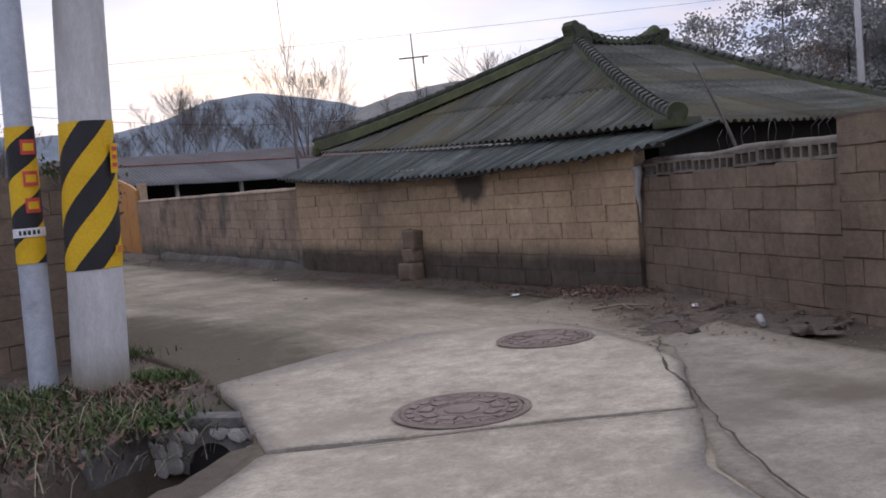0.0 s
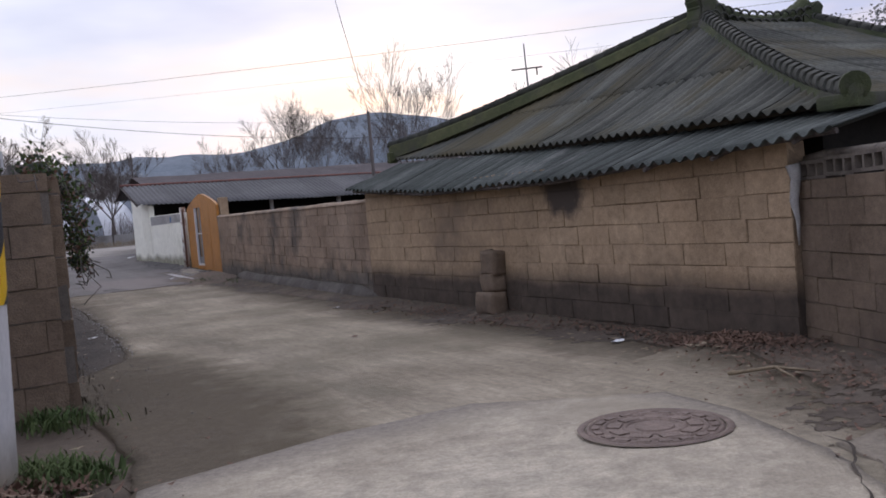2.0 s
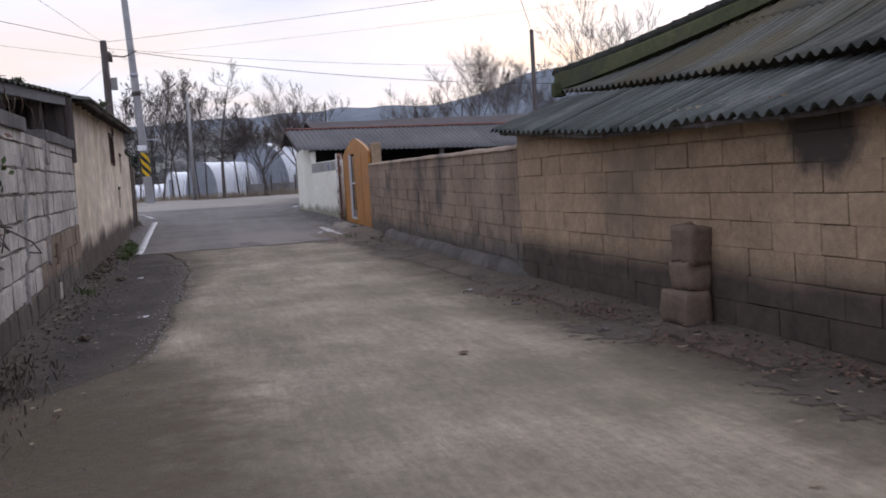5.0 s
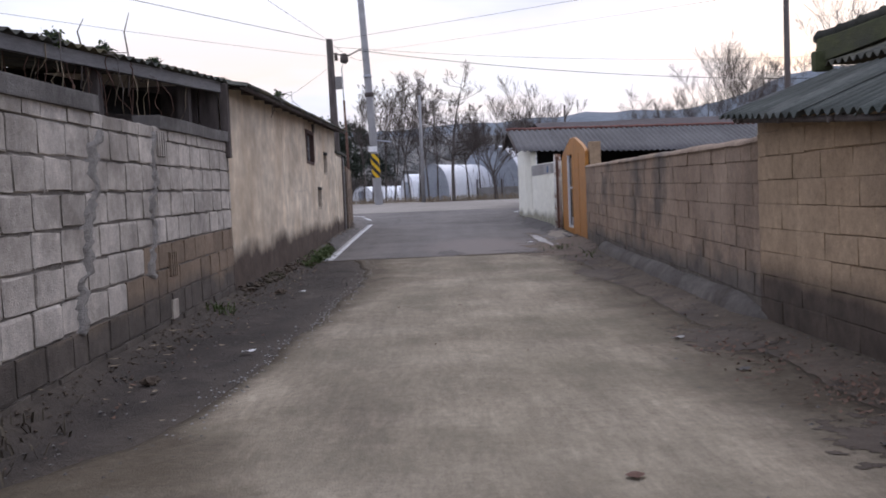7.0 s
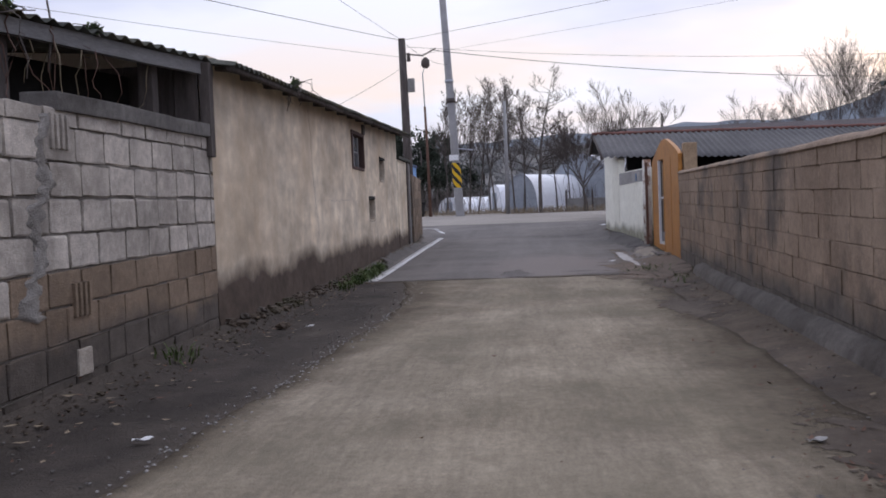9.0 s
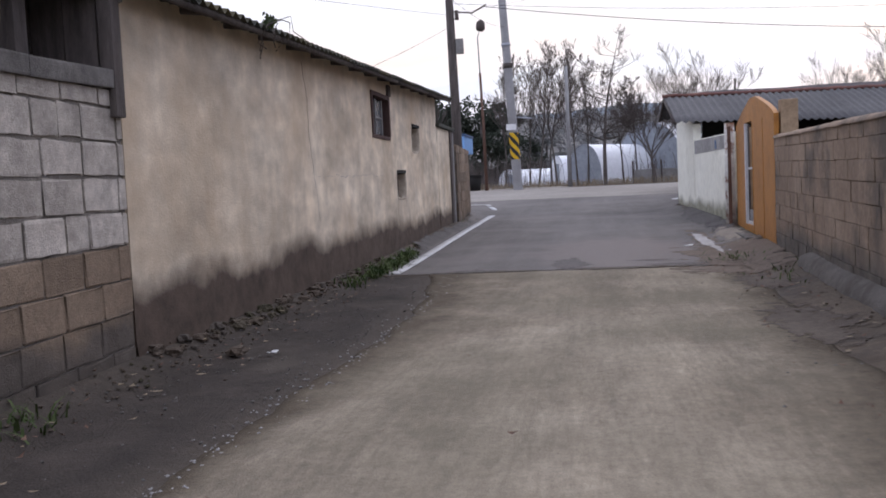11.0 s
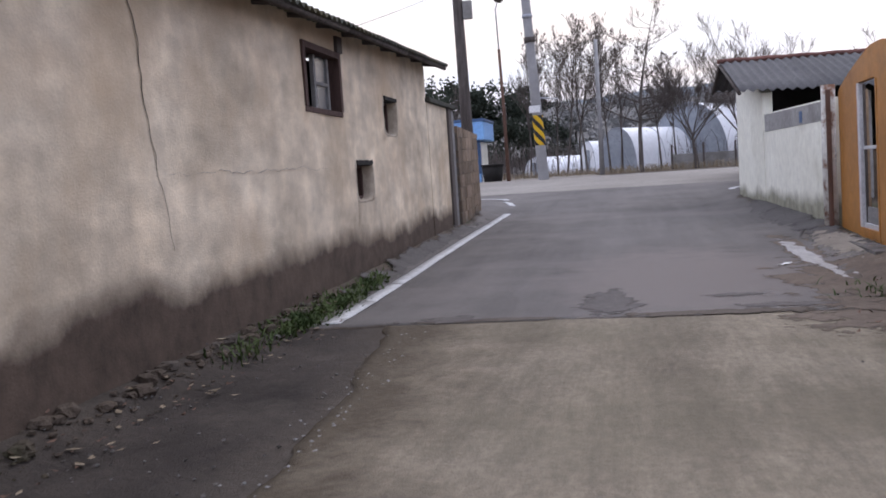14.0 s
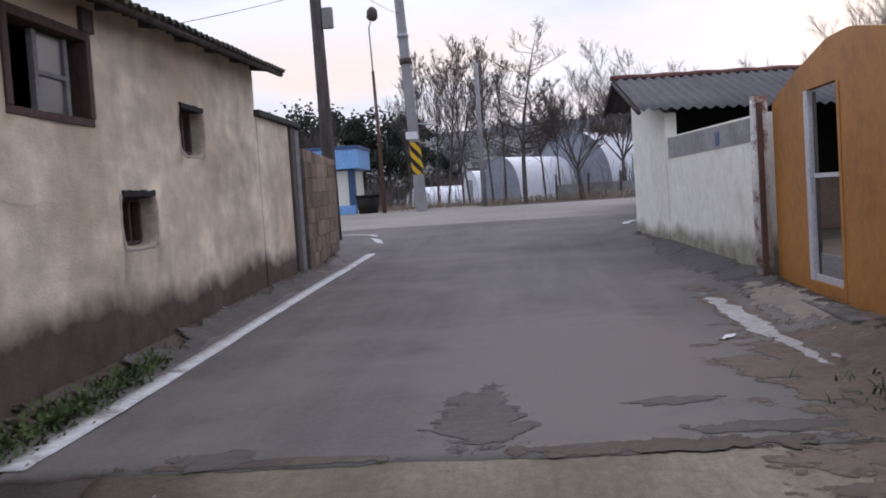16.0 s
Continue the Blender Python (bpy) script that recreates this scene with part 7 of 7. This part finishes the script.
scrap(6.15, 7.75, 0.16, 0.11, "white paper scrap lying by the wall")
scrap(5.95, 5.15, 0.17, 0.08, "white paper scrap on the dark shoulder", rot=0.7)
scrap(6.05, 10.6, 0.15, 0.06, "flattened grey cardboard scrap", "dark_cement", 0.1)
scrap(6.0, 12.2, 0.13, 0.07, "flattened grey paper scrap", "dark_cement", 0.5)
scrap(5.95, 13.4, 0.14, 0.06, "dirty pale paper scrap by the wall", "cement", 0.2)
scrap(6.2, 25.3, 0.30, 0.08, "torn pale packaging scrap by the gate", "label", 0.9)
scrap(2.95, 13.6, 0.16, 0.06, "small white scrap at the lane edge", "paper", 0.2, 0.015)
scrap(2.75, 17.9, 0.12, 0.07, "crumpled pale scrap on the shoulder", "label", 0.8)
scrap(2.13, 12.95, 0.05, 0.05, "tiny white scrap at the wall foot", "paper", 0.4)
cup = thing("crushed_cup", "crushed pale paper cup on the ground", "cup")
part("cup_body", tube([(5.45, 4.12, G(5.45, 4.12) + 0.03), (5.52, 4.2, G(5.5, 4.2) + 0.06)], [0.022, 0.03], 10), "cement", cup)
lp = tagged(part("red_leaf", grid(lambda u, v: (4.98 + 0.075 * (u - 0.5) * (1.15 - abs(2 * v - 1)), 10.35 + 0.075 * (v - 0.5), G(5, 10.3) + 0.012 + 0.01 * math.sin(3 * u) * math.sin(3 * v)), 5, 5), "rust"), "single reddish dead leaf on the lane", "leaf")
br = thing("fallen_branch", "pale broken twig on the shoulder", "branch")
part("stem", tube([(5.55, 5.95, G(5.5, 6) + 0.03), (5.72, 5.75, G(5.7, 5.8) + 0.05), (5.8, 5.5, G(5.8, 5.5) + 0.03)], [0.012, 0.01, 0.006], 5), "straw", br)
part("stem", tube([(5.72, 5.75, G(5.7, 5.8) + 0.05), (5.6, 5.5, G(5.6, 5.5) + 0.04)], [0.008, 0.004], 5), "straw", br)


# ---- damp, dirt and wear patches ----
def stain_coat(name, dark, light, scale=5.0, rough=0.85, reach=1.0, fray=(1.27, 1.36)):
    """A thin coat that thins out raggedly from the middle of a patch to its rim."""
    m = mottled(name, dark, light, 2, 16, rough=rough, bump=0.3)
    n, l = m.node_tree.nodes, m.node_tree.links
    uv = n.new("ShaderNodeUVMap")
    uv.uv_map = "edge"
    sp = n.new("ShaderNodeSeparateXYZ")
    l.new(uv.outputs[0], sp.inputs[0])
    geo = n.new("ShaderNodeNewGeometry")
    t = n.new("ShaderNodeTexNoise")
    t.inputs["Scale"].default_value, t.inputs["Detail"].default_value, t.inputs["Roughness"].default_value = scale, 6, 0.62
    l.new(geo.outputs["Position"], t.inputs["Vector"])
    a = n.new("ShaderNodeMath")
    a.operation = "MULTIPLY_ADD"
    l.new(t.outputs[0], a.inputs[0])
    a.inputs[1].default_value = 1.8
    l.new(sp.outputs[0], a.inputs[2])
    r = n.new("ShaderNodeMapRange")
    r.interpolation_type = "SMOOTHSTEP"
    r.inputs[1].default_value, r.inputs[2].default_value, r.inputs[4].default_value = *fray, reach
    l.new(a.outputs[0], r.inputs[0])
    l.new(r.outputs[0], n["Principled BSDF"].inputs["Alpha"])
    return m


M["damp"] = stain_coat("damp_mud", (0.078, 0.066, 0.060), (0.105, 0.090, 0.081), 5.0, 0.7)
M["joint_dirt"] = stain_coat("joint_dirt", (0.075, 0.058, 0.045), (0.120, 0.096, 0.075), 7.0)
M["mud"] = stain_coat("dried_mud", (0.115, 0.088, 0.066), (0.175, 0.136, 0.104), 3.0)
M["dark_verge"] = stain_coat("dark_verge", (0.078, 0.070, 0.066), (0.112, 0.102, 0.096), 2.0)
M["pale_scrape"] = stain_coat("pale_scrape", (0.205, 0.176, 0.140), (0.30, 0.262, 0.212), 6.0)


def patch(name, label, x, y, rx, ry, material, lift=0.012, turn=0.0):
    """A thin flat patch lying on the ground; its coat frays towards the rim."""
    bm = bmesh.new()
    uvl = bm.loops.layers.uv.new("edge")
    base, seed = (0.005, 14.0) if y > 22.8 else (0.0, 0.0)
    lift = base + 0.12 * lift + 0.0015
    na, nr = 40, 12
    ca, sa = math.cos(turn), math.sin(turn)
    rings, inner = [], {}
    for k in range(nr + 1):
        q = k / nr
        ring = []
        for i in range(na):
            a = 2 * math.pi * i / na
            u, v = rx * q * math.cos(a), ry * q * math.sin(a)
            px, py = x + u * ca - v * sa, y + u * sa + v * ca
            vt = bm.verts.new((px, py, G(px, py) + lift + 0.004 * nz(px, py, 1.7, seed)))
            inner[vt] = 1 - q
            ring.append(vt)
            if k == 0:
                break
        rings.append(ring)
    for i in range(na):
        bm.faces.new((rings[0][0], rings[1][i], rings[1][(i + 1) % na]))
        for k in range(1, nr):
            bm.faces.new((rings[k][i], rings[k + 1][i], rings[k + 1][(i + 1) % na], rings[k][(i + 1) % na]))
    for f in bm.faces:
        for lp_ in f.loops:
            lp_[uvl].uv = (inner[lp_.vert], 0)
    return tagged(part(name, smooth(bm), material), label, "stain", "ground stains", "stuff")


patch("mud_patch", "brown dried mud washed over the asphalt edge", 6.75, 24.1, 1.15, 2.3, "mud", 0.014)
patch("mud_patch", "brown dried mud at the road joint", 6.55, 22.7, 1.15, 1.3, "mud", 0.018)
patch("mud_patch", "thin brown mud along the asphalt edge", 6.55, 26.6, 0.3, 1.8, "mud", 0.0145)
# darker strips along both edges of the asphalt
patch("tar_strip", "dark strip beside the painted edge line", 2.36, 28, 0.34, 6.5, "dark_verge", 0.0085)
patch("tar_strip", "dark strip beside the white wall", 6.95, 29.6, 0.36, 5.2, "dark_verge", 0.0085)
patch("joint_stain", "dirt gathered along the joint of the road", 3.7, 22.92, 1.0, 0.10, "joint_dirt", 0.019)
patch("joint_stain", "dirt gathered along the joint of the road", 5.4, 22.92, 1.2, 0.16, "joint_dirt", 0.020)
patch("damp_patch", "dark damp patch on the asphalt", 4.6, 23.5, 0.34, 1.0, "damp", 0.021)
patch("damp_patch", "small damp patch at the road joint", 3.45, 23.0, 0.3, 0.22, "damp", 0.0215)
patch("damp_patch", "small dark spot on the asphalt", 5.6, 23.7, 0.35, 0.18, "damp", 0.022)
patch("damp_patch", "thin dark damp spot on the asphalt", 5.9, 23.15, 0.55, 0.14, "damp", 0.0225)
for x, y, rx, ry in ((6.15, 10.6, 0.45, 0.8), (6.2, 13.3, 0.45, 0.9), (6.35, 18.8, 0.4, 1.4), (6.25, 8.4, 0.45, 1.0), (5.5, 4.4, 0.75, 1.3), (4.9, 2.6, 0.6, 1.2), (6.5, 21.3, 0.4, 1.0)):
    patch("dirt_patch", "dark damp dirt over the shoulder", x, y, rx, ry, "joint_dirt", 0.015)

# worn pale line in front of the gate
M["line_wear"] = stain_coat("worn_line", (0.34, 0.325, 0.305), (0.48, 0.465, 0.445), 6.0, fray=(1.05, 1.15))
patch("worn_line", "worn pale line in front of the gate", 6.50, 26.1, 0.12, 1.5, "line_wear", 0.0165)
patch("worn_line", "worn pale line in front of the gate", 6.56, 24.9, 0.10, 0.8, "line_wear", 0.0175, 0.08)
patch("scraped_patch", "pale worn cement apron in front of the gate", 6.9, 26.4, 0.28, 1.7, "pale_scrape", 0.018)

# ragged open crack beside the concrete patch
def crack(label, pts, width):
    bm = bmesh.new()
    prev = None
    n = len(pts) - 1
    for i in range(n * 14 + 1):
        f = i / 14
        k = min(n - 1, int(f))
        p = Vector((*pts[k], 0)).lerp(Vector((*pts[k + 1], 0)), f - k)
        e = (Vector((*pts[k + 1], 0)) - Vector((*pts[k], 0))).normalized()
        side = Vector((-e.y, e.x, 0))
        p = p + side * (0.035 * nz(f * 1.7, width * 50, 1.0) + 0.02 * nz(f * 6, width * 80, 1.0))
        w = width * max(0.15, 0.6 + 1.1 * nz(f * 2.3, 4.0, 1.0)) * min(1, 0.1 + f, 0.1 + n - f)
        row = [bm.verts.new((q.x, q.y, G(q.x, q.y) + 0.031)) for q in (p - side * w, p + side * w)]
        if prev:
            bm.faces.new((prev[0], prev[1], row[1], row[0]))
        prev = row
    return tagged(part("ground_crack", bm, "crack"), label, "crack", "ground cracks", "stuff")


M["crack"] = mottled("crack_dirt", (0.040, 0.032, 0.026), (0.085, 0.068, 0.054), 6, 30, bump=0.4)
crack("ragged open crack along the concrete patch", [(5.0, 5.0), (4.82, 4.52), (4.4, 4.12), (3.87, 3.5), (3.42, 2.94), (3.15, 2.57), (2.71, 1.98), (2.35, 1.4)], 0.009)
crack("thin joint crack beside the manhole cover", [(1.68, 4.18), (2.19, 3.76), (2.48, 3.62)], 0.006)
crack("joint crack from the manhole cover to the patch edge", [(2.8, 3.45), (3.1, 3.18), (3.40, 2.95)], 0.007)
# pale mortar run in the corner of the two walls
tagged(part("mortar_run", tube([(6.70, 6.40, 1.10), (6.71, 6.39, 1.0), (6.70, 6.41, 0.85), (6.715, 6.40, 0.72), (6.72, 6.41, 0.55)], [0.05, 0.035, 0.03, 0.015, 0.006], 8), "cement"), "pale mortar run in the wall corner", "mortar", kind="structure")
